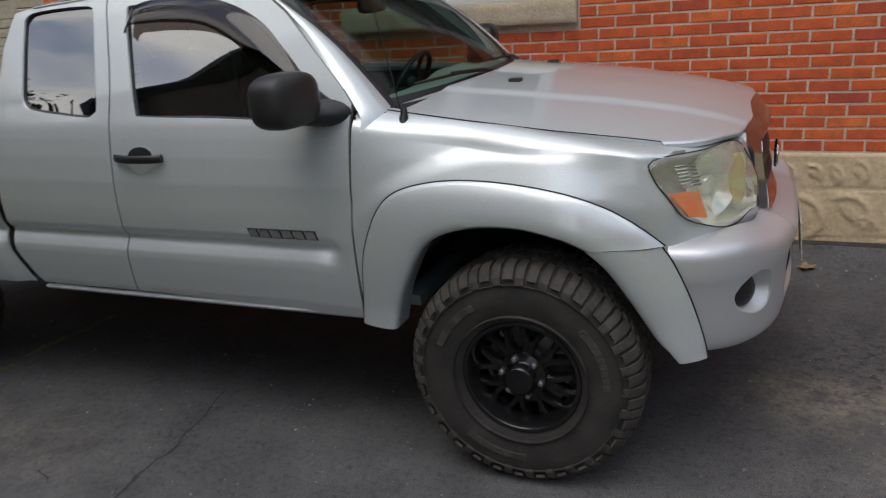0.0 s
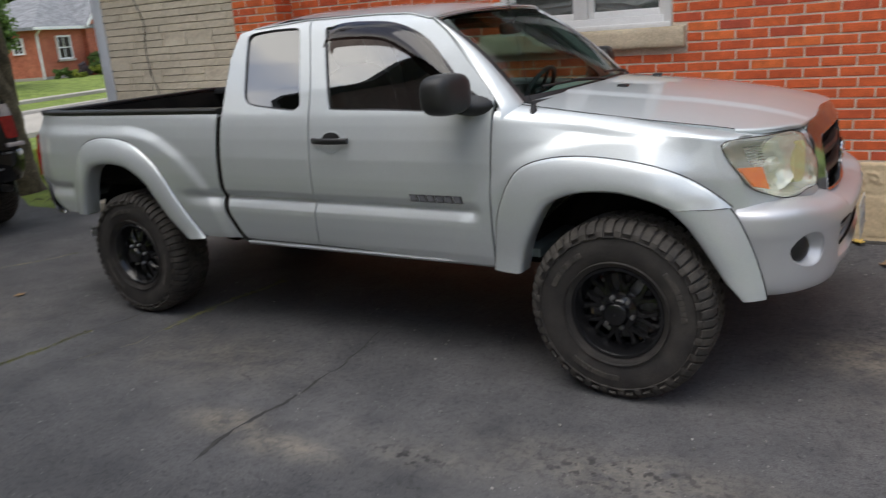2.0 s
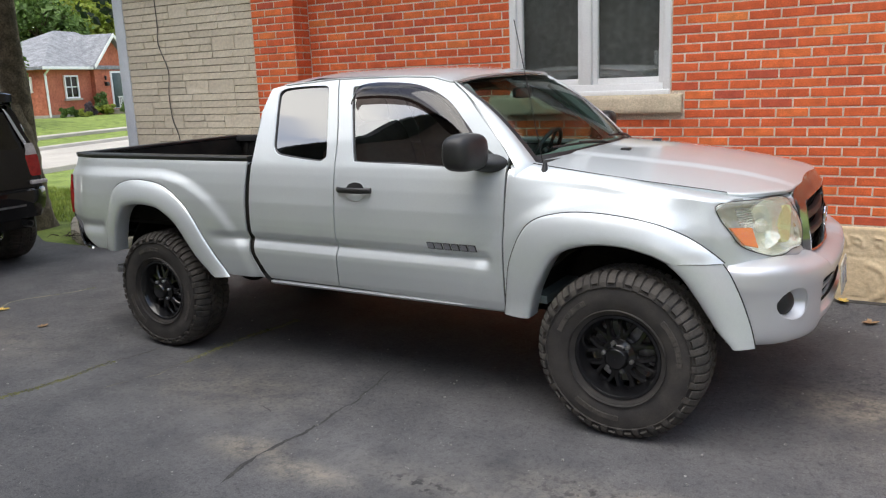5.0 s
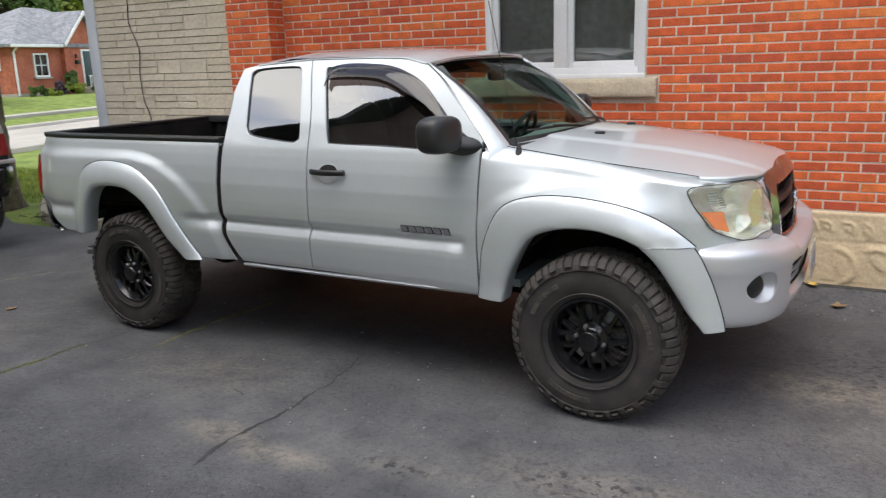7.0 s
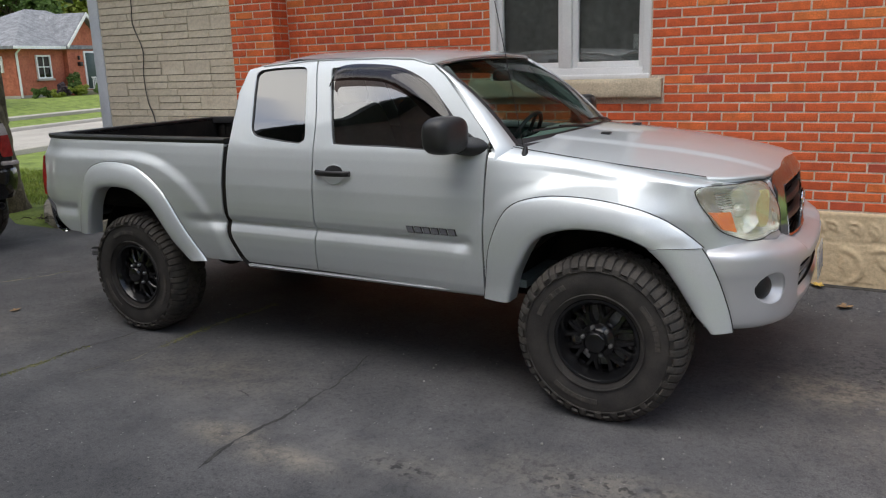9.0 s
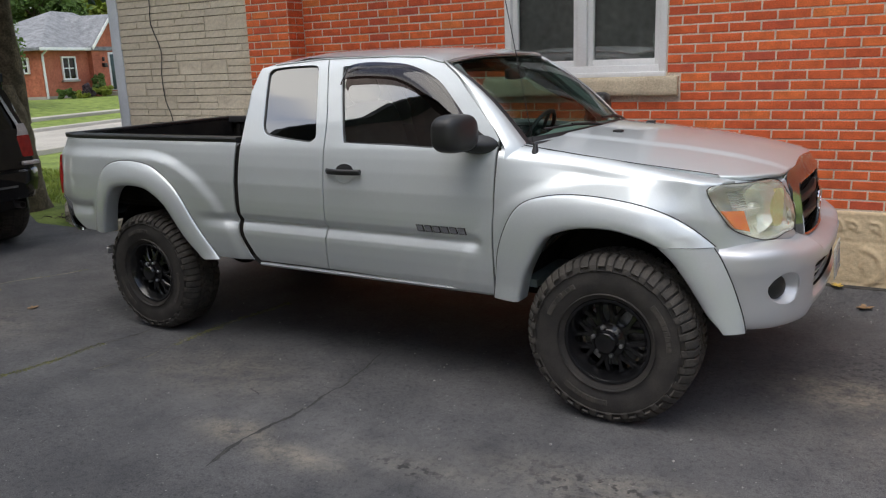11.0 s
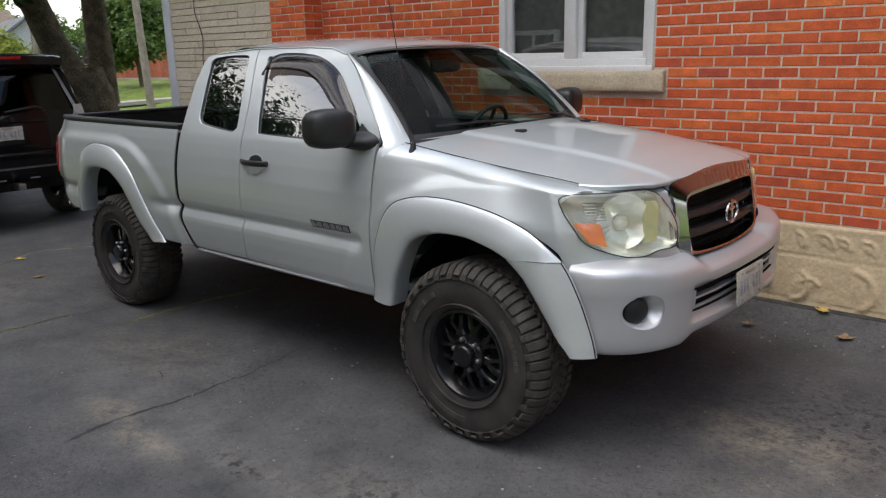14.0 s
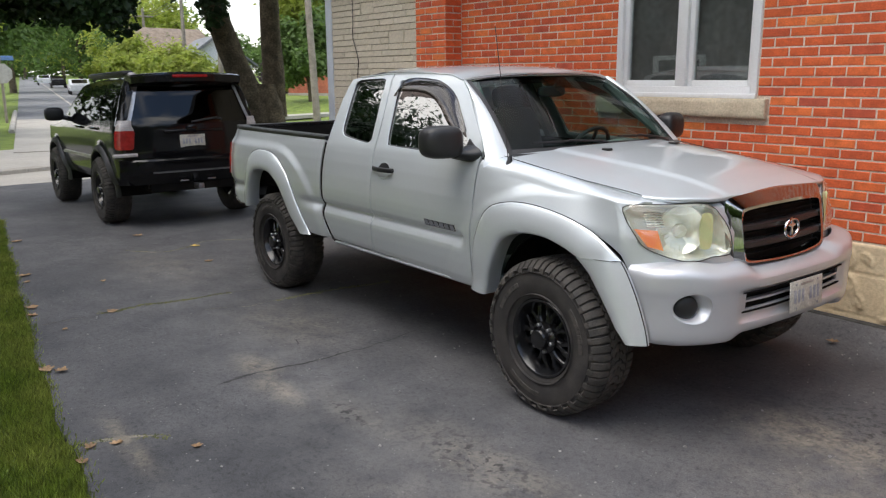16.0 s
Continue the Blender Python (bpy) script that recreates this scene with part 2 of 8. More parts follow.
# ---- ground ----
def asphalt_mat():
    """Weathered asphalt: dark binder, pale stones, dusty and sandy patches that lie where they lie on the drive."""
    m, nt, bs = nodes_of("weathered_asphalt")
    N, L = nt.nodes, nt.links
    co = N.new("ShaderNodeTexCoord")

    def tex(scale, detail=5, rough=0.55):
        n = N.new("ShaderNodeTexNoise")
        n.inputs["Scale"].default_value, n.inputs["Detail"].default_value, n.inputs["Roughness"].default_value = scale, detail, rough
        L.new(co.outputs["Object"], n.inputs["Vector"])
        return n.outputs["Fac"]

    def ramp(fac, a, b, ca, cb):
        r = N.new("ShaderNodeValToRGB")
        r.color_ramp.elements[0].position, r.color_ramp.elements[1].position = a, b
        r.color_ramp.elements[0].color, r.color_ramp.elements[1].color = rgba(ca), rgba(cb)
        L.new(fac, r.inputs["Fac"])
        return r.outputs["Color"]

    def mix(kind, fac, a, b):
        x = N.new("ShaderNodeMixRGB")
        x.blend_type = kind
        if isinstance(fac, float):
            x.inputs["Fac"].default_value = fac
        else:
            L.new(fac, x.inputs["Fac"])
        for sock, v in (("Color1", a), ("Color2", b)):
            if isinstance(v, tuple):
                x.inputs[sock].default_value = rgba(v)
            else:
                L.new(v, x.inputs[sock])
        return x.outputs["Color"]

    big, mid, fine, pits = tex(0.55, 6), tex(3.2, 6, 0.65), tex(170, 4, 0.75), tex(34, 7, 0.8)
    col = ramp(big, 0.34, 0.68, (0.077, 0.079, 0.084), (0.129, 0.129, 0.133))
    col = mix("MULTIPLY", 0.85, col, ramp(mid, 0.30, 0.70, (0.66, 0.66, 0.68), (1.22, 1.20, 1.18)))
    col = mix("MULTIPLY", 1.0, col, ramp(fine, 0.32, 0.72, (0.55, 0.55, 0.56), (1.5, 1.48, 1.45)))
    col = mix("MULTIPLY", 1.0, col, ramp(pits, 0.36, 0.50, (0.62, 0.62, 0.62), (1.06, 1.06, 1.06)))
    # pale stones
    vo = N.new("ShaderNodeTexVoronoi")
    vo.inputs["Scale"].default_value = 62
    L.new(co.outputs["Object"], vo.inputs["Vector"])
    wn_ = N.new("ShaderNodeTexWhiteNoise")
    L.new(vo.outputs["Position"], wn_.inputs["Vector"])
    pick = ramp(wn_.outputs["Value"], 0.955, 0.970, (0, 0, 0), (1, 1, 1))
    dot = ramp(vo.outputs["Distance"], 0.16, 0.24, (1, 1, 1), (0, 0, 0))
    col = mix("MIX", mix("MULTIPLY", 1.0, pick, dot), col, (0.30, 0.295, 0.285))
    # sandy patches: (x, y, rx, ry, strength)
    sep = N.new("ShaderNodeSeparateXYZ")
    L.new(co.outputs["Object"], sep.inputs["Vector"])

    def math_(op, a, b=0.0):
        n = N.new("ShaderNodeMath")
        n.operation = op
        for i, v in enumerate((a, b)):
            if isinstance(v, (int, float)):
                n.inputs[i].default_value = v
            else:
                L.new(v, n.inputs[i])
        return n.outputs["Value"]

    ragged = tex(6.5, 8, 0.7)
    total = None
    for x, y, rx, ry, k in ((-1.59, -1.72, 0.20, 0.10, 1.0), (-1.16, -1.79, 0.24, 0.08, 1.0), (0.30, -1.46, 0.60, 0.16, 0.55), (-0.55, -1.62, 0.5, 0.12, 0.3), (1.10, -0.02, 0.42, 0.22, 0.75), (1.5, -0.5, 0.5, 0.4, 0.3), (-2.2, -1.2, 0.6, 0.3, 0.35), (-4.6, -1.3, 0.8, 0.35, 0.3), (-1.0, -2.68, 0.35, 0.05, 0.7), (0.9, -1.9, 0.8, 0.25, 0.35)):
        dx, dy = math_("DIVIDE", math_("SUBTRACT", sep.outputs["X"], x), rx), math_("DIVIDE", math_("SUBTRACT", sep.outputs["Y"], y), ry)
        d = math_("ADD", math_("MULTIPLY", dx, dx), math_("MULTIPLY", dy, dy))
        v = math_("MULTIPLY", math_("POWER", 2.718, math_("MULTIPLY", d, -1.0)), k)
        total = v if total is None else math_("MAXIMUM", total, v)
    sand = math_("MULTIPLY", total, ramp(ragged, 0.36, 0.62, (0.05, 0.05, 0.05), (1, 1, 1)))
    sand = math_("MULTIPLY", sand, ramp(pits, 0.38, 0.56, (0.30, 0.30, 0.30), (1, 1, 1)))
    col = mix("MIX", sand, col, (0.33, 0.285, 0.215))
    # a paler, rubbed wheel track and stretches where the surface has crumbled into dark pits
    def stretch(x, y, rx, ry):
        dx, dy = math_("DIVIDE", math_("SUBTRACT", sep.outputs["X"], x), rx), math_("DIVIDE", math_("SUBTRACT", sep.outputs["Y"], y), ry)
        return math_("POWER", 2.718, math_("MULTIPLY", math_("ADD", math_("MULTIPLY", dx, dx), math_("MULTIPLY", dy, dy)), -1.0))

    track = math_("MULTIPLY", stretch(-1.2, -1.62, 3.4, 0.30), ramp(mid, 0.32, 0.66, (0.1, 0.1, 0.1), (1, 1, 1)))
    col = mix("MIX", math_("MULTIPLY", track, 0.34), col, (0.21, 0.205, 0.20))
    crumbs = math_("MAXIMUM", stretch(0.22, -1.45, 0.42, 0.15), math_("MAXIMUM", stretch(-0.62, -1.66, 0.22, 0.07), stretch(1.3, 0.35, 0.5, 0.4)))
    pit = math_("MULTIPLY", crumbs, ramp(tex(21, 3, 0.6), 0.53, 0.60, (0, 0, 0), (1, 1, 1)))
    col = mix("MIX", math_("MULTIPLY", pit, 0.8), col, (0.028, 0.028, 0.029))
    L.new(col, bs.inputs["Base Color"])
    bs.inputs["Specular IOR Level"].default_value = 0.2
    rr = N.new("ShaderNodeMapRange")
    rr.inputs["To Min"].default_value, rr.inputs["To Max"].default_value = 0.66, 0.92
    L.new(mid, rr.inputs["Value"])
    L.new(rr.outputs["Result"], bs.inputs["Roughness"])
    b = N.new("ShaderNodeBump")
    b.inputs["Strength"].default_value, b.inputs["Distance"].default_value = 0.55, 0.006
    L.new(fine, b.inputs["Height"])
    L.new(b.outputs["Normal"], bs.inputs["Normal"])
    return m


ASPHALT = asphalt_mat()
ROAD = surface("street_asphalt", (0.15, 0.15, 0.155), (0.20, 0.20, 0.20), rough=0.9, scale=0.3, fine=30, bump=0.2)
GRASS = surface("grass_turf", (0.105, 0.155, 0.020), (0.20, 0.26, 0.046), rough=0.95, scale=2.4, fine=55, bump=1.0, fine_amount=0.6)
CONCRETE = surface("pale_concrete", (0.34, 0.315, 0.275), (0.43, 0.40, 0.35), rough=0.9, scale=0.5, fine=40, bump=0.2)
MORTAR = surface("pale_mortar", (0.58, 0.49, 0.385), (0.70, 0.61, 0.50), rough=0.95, scale=4, fine=120, bump=0.4)
LIMESTONE = surface("buff_stone", (0.56, 0.43, 0.265), (0.66, 0.525, 0.34), rough=0.92, scale=2.2, fine=46, bump=0.4, fine_amount=0.12)
SILLSTONE = surface("sill_stone", (0.50, 0.42, 0.30), (0.61, 0.52, 0.375), rough=0.92, scale=4, fine=70, bump=0.45, fine_amount=0.16)
WHITE = surface("white_window_paint", (0.74, 0.742, 0.73), (0.81, 0.81, 0.80), rough=0.42, scale=3, fine=80, fine_amount=0.05)
TRIM_GREY = surface("pale_metal_trim", (0.55, 0.58, 0.63), (0.64, 0.67, 0.71), rough=0.5, scale=3, fine=60, fine_amount=0.06)
DARK_ROOM = surface("room_shade_grey", (0.15, 0.152, 0.15), (0.22, 0.222, 0.215), rough=0.9, scale=2, fine=20)


def brick_mat(name, island):
    m, nt, bs = nodes_of(name)
    N, L = nt.nodes, nt.links
    if island:
        rnd = N.new("ShaderNodeNewGeometry").outputs["Random Per Island"]
    else:
        rnd = N.new("ShaderNodeObjectInfo").outputs["Random"]
    r = N.new("ShaderNodeValToRGB")
    cols = ((0.0, (0.47, 0.088, 0.048)), (0.05, (0.55, 0.095, 0.038)), (0.14, (0.62, 0.112, 0.034)), (0.40, (0.68, 0.132, 0.038)), (0.62, (0.61, 0.108, 0.033)), (0.82, (0.72, 0.155, 0.042)), (0.96, (0.73, 0.168, 0.044)), (1.0, (0.75, 0.215, 0.055)))
    els = r.color_ramp.elements
    els[0].position, els[0].color = cols[0][0], rgba(cols[0][1])
    els[1].position, els[1].color = cols[-1][0], rgba(cols[-1][1])
    for p, c in cols[1:-1]:
        els.new(p).color = rgba(c)
    L.new(rnd, r.inputs["Fac"])
    co = N.new("ShaderNodeTexCoord")
    add = N.new("ShaderNodeVectorMath")
    add.operation = "ADD"
    L.new(co.outputs["Object"], add.inputs[0])
    L.new(rnd, add.inputs[1])
    n1, n2 = N.new("ShaderNodeTexNoise"), N.new("ShaderNodeTexNoise")
    n1.inputs["Scale"].default_value, n1.inputs["Detail"].default_value = 13, 5
    n2.inputs["Scale"].default_value, n2.inputs["Detail"].default_value = 130, 4
    L.new(add.outputs["Vector"], n1.inputs["Vector"])
    L.new(add.outputs["Vector"], n2.inputs["Vector"])
    g = N.new("ShaderNodeMapRange")
    g.inputs["From Min"].default_value, g.inputs["From Max"].default_value = 0.3, 0.7
    g.inputs["To Min"].default_value, g.inputs["To Max"].default_value = 0.82, 1.16
    L.new(n1.outputs["Fac"], g.inputs["Value"])
    mu = N.new("ShaderNodeMixRGB")
    mu.blend_type = "MULTIPLY"
    mu.inputs["Fac"].default_value = 1
    L.new(r.outputs["Color"], mu.inputs["Color1"])
    L.new(g.outputs["Result"], mu.inputs["Color2"])
    g2 = N.new("ShaderNodeMapRange")
    g2.inputs["From Min"].default_value, g2.inputs["From Max"].default_value = 0.25, 0.75
    g2.inputs["To Min"].default_value, g2.inputs["To Max"].default_value = 0.78, 1.20
    L.new(n2.outputs["Fac"], g2.inputs["Value"])
    mv = N.new("ShaderNodeMixRGB")
    mv.blend_type = "MULTIPLY"
    mv.inputs["Fac"].default_value = 1
    L.new(mu.outputs["Color"], mv.inputs["Color1"])
    L.new(g2.outputs["Result"], mv.inputs["Color2"])
    L.new(mv.outputs["Color"], bs.inputs["Base Color"])
    bs.inputs["Roughness"].default_value = 0.82
    b = N.new("ShaderNodeBump")
    b.inputs["Strength"].default_value, b.inputs["Distance"].default_value = 0.5, 0.004
    L.new(n2.outputs["Fac"], b.inputs["Height"])
    L.new(b.outputs["Normal"], bs.inputs["Normal"])
    return m


BRICK_ONE, BRICK_MANY = brick_mat("red_brick", False), brick_mat("red_brick_run", True)
STONEM = surface("angel_stone", (0.57, 0.50, 0.385), (0.67, 0.60, 0.475), rough=0.92, scale=5, fine=46, bump=0.6, vary=0.07, fine_amount=0.12)
JOINT = surface("grey_joint", (0.17, 0.145, 0.115), (0.24, 0.21, 0.17), rough=0.95, scale=5, fine=60, bump=0.4)


def ground_z(x):
    return -0.022 * min(max(-x - 5.0, 0.0), 9.0)


def rise(x):
    """The land climbs gently beyond the crossing."""
    return 0.011 * min(max(-x - 50.0, 0.0), 260.0)


# one sheet to the horizon, a little under the drive
xs_ = (-2500, -900, -310, -180, -120, -80, -50, -40, -30, -24, -18, -14, -11, -8, -5, 0, 5, 12, 30, 120, 900, 2500)
ys_ = (-2500, -900, -300, -100, -40, -20, -10, -5, -3, 0, 3, 6, 12, 25, 60, 150, 500, 2500)
bm = bmesh.new()
loft(bm, [[Vector((x, y, ground_z(x) + rise(x) - 0.035)) for y in ys_] for x in xs_], out=(0, 0, 1))
solo("ground", bm, GRASS, "green mown lawn reaching to the street", "lawn", kind="structure")


def drive_edge(x):
    return float(np.interp(x, (-16, -7.5, -4.8, -2.3, -0.6, 4, 9), (-1.0, -2.17, -2.50, -2.80, -2.95, -3.2, -3.4))) + 0.035 * noise.noise((x * 1.7, 3.1, 0)) + 0.012 * noise.noise((x * 9.0, 7.7, 0))


bm = bmesh.new()
rows = []
for x in np.linspace(-16.0, 10, 220):
    e, z0 = drive_edge(x), ground_z(x)
    right = 1.70 if x > -6.4 else float(np.interp(x, (-16, -9.5, -8.2, -6.6, -6.4), (3.2, 2.2, 1.55, 1.45, 1.62)))
    lip = 0.11 if x > -6.3 else 0.0
    wob = 0.02 * noise.noise((x * 2.0, 0, 5))
    rows.append([Vector((x, e - 0.02, z0 - 0.06)), Vector((x, e, z0 - 0.006)), Vector((x, e + 0.05, z0))] + [Vector((x, e + (1.15 - e) * k, z0 + 0.006 * noise.noise((x * 0.8, k * 3, 1)))) for k in (0.15, 0.3, 0.45, 0.6, 0.75, 0.9, 1.0)]
                + [Vector((x, min(1.15 + d, right - 0.01 * (4 - i)) + wob * (i in (1, 2)), z0 + lip * h)) for i, (d, h) in enumerate(((0.18, 0.03), (0.30, 0.25), (0.40, 0.75), (0.47, 0.97)))] + [Vector((x, right, z0 + lip))])
loft(bm, rows, out=(0, 0, 1))
driveway = solo("driveway", bm, ASPHALT, "dark worn asphalt driveway with cracks and sandy patches", "driveway", kind="structure", angle=60)

# cracks, filled with dirt, sand and moss
CRACK_DARK = surface("crack_dirt", (0.026, 0.026, 0.025), (0.062, 0.059, 0.053), rough=0.95, scale=12, fine=90, bump=0.5)
CRACK_STAIN = surface("crack_stain", (0.036, 0.036, 0.036), (0.058, 0.056, 0.054), rough=0.95, scale=14, fine=110, bump=0.5)
CRACK_SAND = surface("crack_sand", (0.13, 0.12, 0.095), (0.25, 0.225, 0.175), rough=0.95, scale=9, fine=120, bump=0.4)
CRACK_MOSS = surface("mossy_crack", (0.060, 0.072, 0.022), (0.155, 0.150, 0.062), rough=0.95, scale=14, fine=90, bump=0.6, vary=0.3, island=True)
DRIVE_K = (0.0, 0.15, 0.3, 0.45, 0.6, 0.75, 0.9, 1.0)


def on_drive(x, y, up=0.0015):
    """Height of the asphalt at a place."""
    e = drive_edge(x) + 0.02
    k = min(max((y - e) / (1.15 - e), 0.0), 1.0)
    return ground_z(x) + float(np.interp(k, DRIVE_K, [0.0] + [0.006 * noise.noise((x * 0.8, q * 3, 1)) for q in DRIVE_K[1:]])) + up


def crack_line(pts, seed, step=0.016):
    """A ragged centre line through the points, with its sideways direction."""
    n = int(sum((Vector(a) - Vector(b)).length for a, b in zip(pts, pts[1:])) / step) + 2
    c = spline([(x, y, 0) for x, y in pts], n)
    rng = random.Random(seed)
    line = []
    for i, p in enumerate(c):
        d = (c[min(i + 1, n - 1)] - c[max(i - 1, 0)]).normalized()
        sd = Vector((-d.y, d.x, 0))
        line.append((p + sd * (0.016 * noise.noise((p.x * 7 + seed, p.y * 7, 0)) + 0.007 * noise.noise((p.x * 31, p.y * 31 + seed, 2)) + rng.uniform(-0.0015, 0.0015)), sd))
    return line


def crack(pts, width, material, seed, broken=0.15, grow=(1.0, 1.0), up=0.0015, label=""):
    """A flat seam of uneven width that breaks off and starts again."""
    line = crack_line(pts, seed)
    n = len(line)
    bm = bmesh.new()
    last = None
    for i, (p, sd) in enumerate(line):
        f = i / (n - 1)
        k = noise.noise((p.x * 6 + 3 * seed, p.y * 6, 5)) * 1.1 + 0.55 - broken
        w = width * (grow[0] + (grow[1] - grow[0]) * f) * min(1.0, max(k, 0.0) * 1.5) * min(1, i / 6, (n - 1 - i) / 6)
        if w < width * 0.06:
            last = None
            continue
        a = w * (0.55 + 0.9 * abs(noise.noise((p.x * 38, p.y * 38, seed))))
        b = w * (0.55 + 0.9 * abs(noise.noise((p.x * 38, p.y * 38, seed + 9))))
        q, r = p + sd * a, p - sd * b
        now = (bm.verts.new((q.x, q.y, on_drive(q.x, q.y, up))), bm.verts.new((r.x, r.y, on_drive(r.x, r.y, up))))
        if last:
            bm.faces.new((last[0], last[1], now[1], now[0]))
        last = now
    bmesh.ops.recalc_face_normals(bm, faces=bm.faces[:])
    for f in bm.faces:
        if f.normal.z < 0:
            f.normal_flip()
    return part("crack", bm, material, driveway, label)


def crack_moss(pts, spread, amount, seed, tall=0.006):
    """Low cushions of moss crowded along a crack."""
    line = crack_line(pts, seed)
    rng = random.Random(seed * 7)
    bm = bmesh.new()
    for k in range(amount):
        p, sd = line[int(rng.random() ** 1.0 * (len(line) - 1))]
        m = noise.noise((p.x * 5, p.y * 5, seed)) + 0.5
        if rng.random() > m * 1.3:
            continue
        q = p + sd * rng.gauss(0, spread * 0.45) + Vector((rng.uniform(-0.008, 0.008), rng.uniform(-0.008, 0.008), 0))
        r, h = rng.uniform(0.003, 0.009), rng.uniform(0.3, 1.0) * tall
        z0, a0 = on_drive(q.x, q.y, -0.001), rng.uniform(0, 6)
        top = bm.verts.new((q.x, q.y, z0 + h + 0.001))
        rim = [bm.verts.new((q.x + r * rng.uniform(0.6, 1.3) * math.cos(a0 + t * 1.0472), q.y + r * rng.uniform(0.6, 1.3) * math.sin(a0 + t * 1.0472), z0)) for t in range(6)]
        for t in range(6):
            bm.faces.new((top, rim[t], rim[(t + 1) % 6]))
    part("crack_moss", bm, CRACK_MOSS, driveway, "yellow-green moss in the crack", kind="stuff")


FIRST = [(-3.32, -2.62), (-3.33, -2.44), (-3.36, -2.20), (-3.325, -2.09), (-3.37, -1.89), (-3.33, -1.72), (-3.31, -1.45), (-3.315, -1.30), (-3.30, -1.16), (-3.24, -0.95), (-3.24, -0.70)]
SECOND = [(-2.95, -1.55), (-2.92, -1.43), (-2.834, -1.225), (-2.84, -0.98), (-2.841, -0.75), (-2.838, -0.51), (-2.79, -0.21), (-2.77, 0.05)]
MAIN = [(-1.43, -2.06), (-1.468, -1.824), (-1.454, -1.60), (-1.425, -1.37), (-1.44, -1.15), (-1.43, -1.00), (-1.50, -0.66), (-1.53, -0.50)]
crack(FIRST, 0.013, CRACK_SAND, 1, 0.30, up=0.0012)
crack(FIRST, 0.008, CRACK_DARK, 1, 0.10, up=0.002)
crack_moss(FIRST[2:9], 0.030, 900, 1)
crack(SECOND, 0.017, CRACK_SAND, 3, 0.10, (0.6, 1.1), up=0.0012)
crack(SECOND, 0.005, CRACK_DARK, 3, 0.12, up=0.002)
crack_moss(SECOND[3:], 0.034, 1000, 3)
crack(MAIN, 0.020, CRACK_STAIN, 5, -0.10, (1.0, 0.25), up=0.0012)
crack(MAIN, 0.0045, CRACK_DARK, 5, 0.28, (1.0, 0.5), up=0.002)
SIXTH = [(-1.11, -2.88), (-1.10, -2.74), (-1.03, -2.59), (-0.96, -2.52), (-0.92, -2.49)]
crack(SIXTH, 0.020, CRACK_SAND, 6, 0.05, up=0.0012)
crack_moss(SIXTH, 0.030, 260, 6)
SEVENTH = [(-5.6, -1.35), (-5.25, -1.11), (-5.27, -0.87), (-5.5, -0.5), (-5.31, -0.2), (-5.2, 0.1)]
crack(SEVENTH, 0.018, CRACK_SAND, 7, 0.15, up=0.0012)
crack_moss(SEVENTH, 0.035, 500, 7)
# a shorter hairline beside the long one
crack([(-1.98, -1.33), (-1.90, -1.30), (-1.80, -1.33), (-1.74, -1.36)], 0.006, CRACK_STAIN, 8, 0.0)

# ---- house ----
WY = 1.74      # face of the brick wall
COURSE, LONG, JW = 0.0675, 0.2127, 0.0115
WIN = (-1.755, -0.447, 1.555, 2.92)
SILL = (-1.945, -0.352, 1.415, 1.555)
HOUSE_TOP = 3.5


def wall_boxes(bm, x0, x1, y0, y1, z0, z1, hole):
    a, b, c, d = hole
    for q in ((x0, a, z0, z1), (b, x1, z0, z1), (a, b, z0, c), (a, b, d, z1)):
        box(bm, q[0], q[1], y0, y1, q[2], q[3])


bm = bmesh.new()
wall_boxes(bm, -3.85, 8.0, WY + 0.0035, WY + 0.30, 0.0, HOUSE_TOP, (WIN[0], WIN[1], SILL[2], WIN[3]))
wall_brick = solo("wall_brick", bm, MORTAR, "red brick house wall with pale mortar joints", "wall", kind="structure")
bm = bmesh.new()
box(bm, -4.36, -3.849, 1.5255, WY + 0.30, 0.0, HOUSE_TOP)
pilaster = solo("wall_pilaster", bm, MORTAR, "projecting red brick pier beside the stone wall", "wall", kind="structure")
bm = bmesh.new()
box(bm, -6.25, -4.36, 1.60, WY + 0.30, -0.1, HOUSE_TOP)
wall_stone = solo("wall_stone", bm, JOINT, "buff split-stone wall with dark recessed joints", "wall", kind="structure")
bm = bmesh.new()
box(bm, -6.40, -6.25, 1.575, WY + 0.32, -0.1, HOUSE_TOP, 0.006)
solo("corner_trim", bm, TRIM_GREY, "pale grey metal corner post", "trim", kind="structure")
bm = bmesh.new()
box(bm, -6.38, 8.0, WY + 0.30, WY + 6.0, 0.0, HOUSE_TOP)
solo("house_core", bm, JOINT, "plain closed body of the house", "wall", kind="structure")
ROOFING = surface("grey_shingles", (0.11, 0.11, 0.115), (0.18, 0.18, 0.185), rough=0.95, scale=3, fine=30, bump=0.6)
bm = bmesh.new()
loft(bm, [[Vector((x, y, z)) for y, z in ((1.12, HOUSE_TOP - 0.02), (1.12, HOUSE_TOP + 0.14), (5.0, HOUSE_TOP + 2.1), (8.9, HOUSE_TOP + 0.14), (8.9, HOUSE_TOP - 0.02))] for x in (-6.8, 8.4)], closed=True, cap=True)
bmesh.ops.recalc_face_normals(bm, faces=bm.faces[:])
solo("roof", bm, ROOFING, "grey shingled house roof", "roof", kind="structure")
# unseen dark board, added so that the windscreen mirrors something dark
bm = bmesh.new()
box(bm, -6.8, 8.4, 1.10, WY, HOUSE_TOP - 0.06, HOUSE_TOP - 0.024, 0.004)
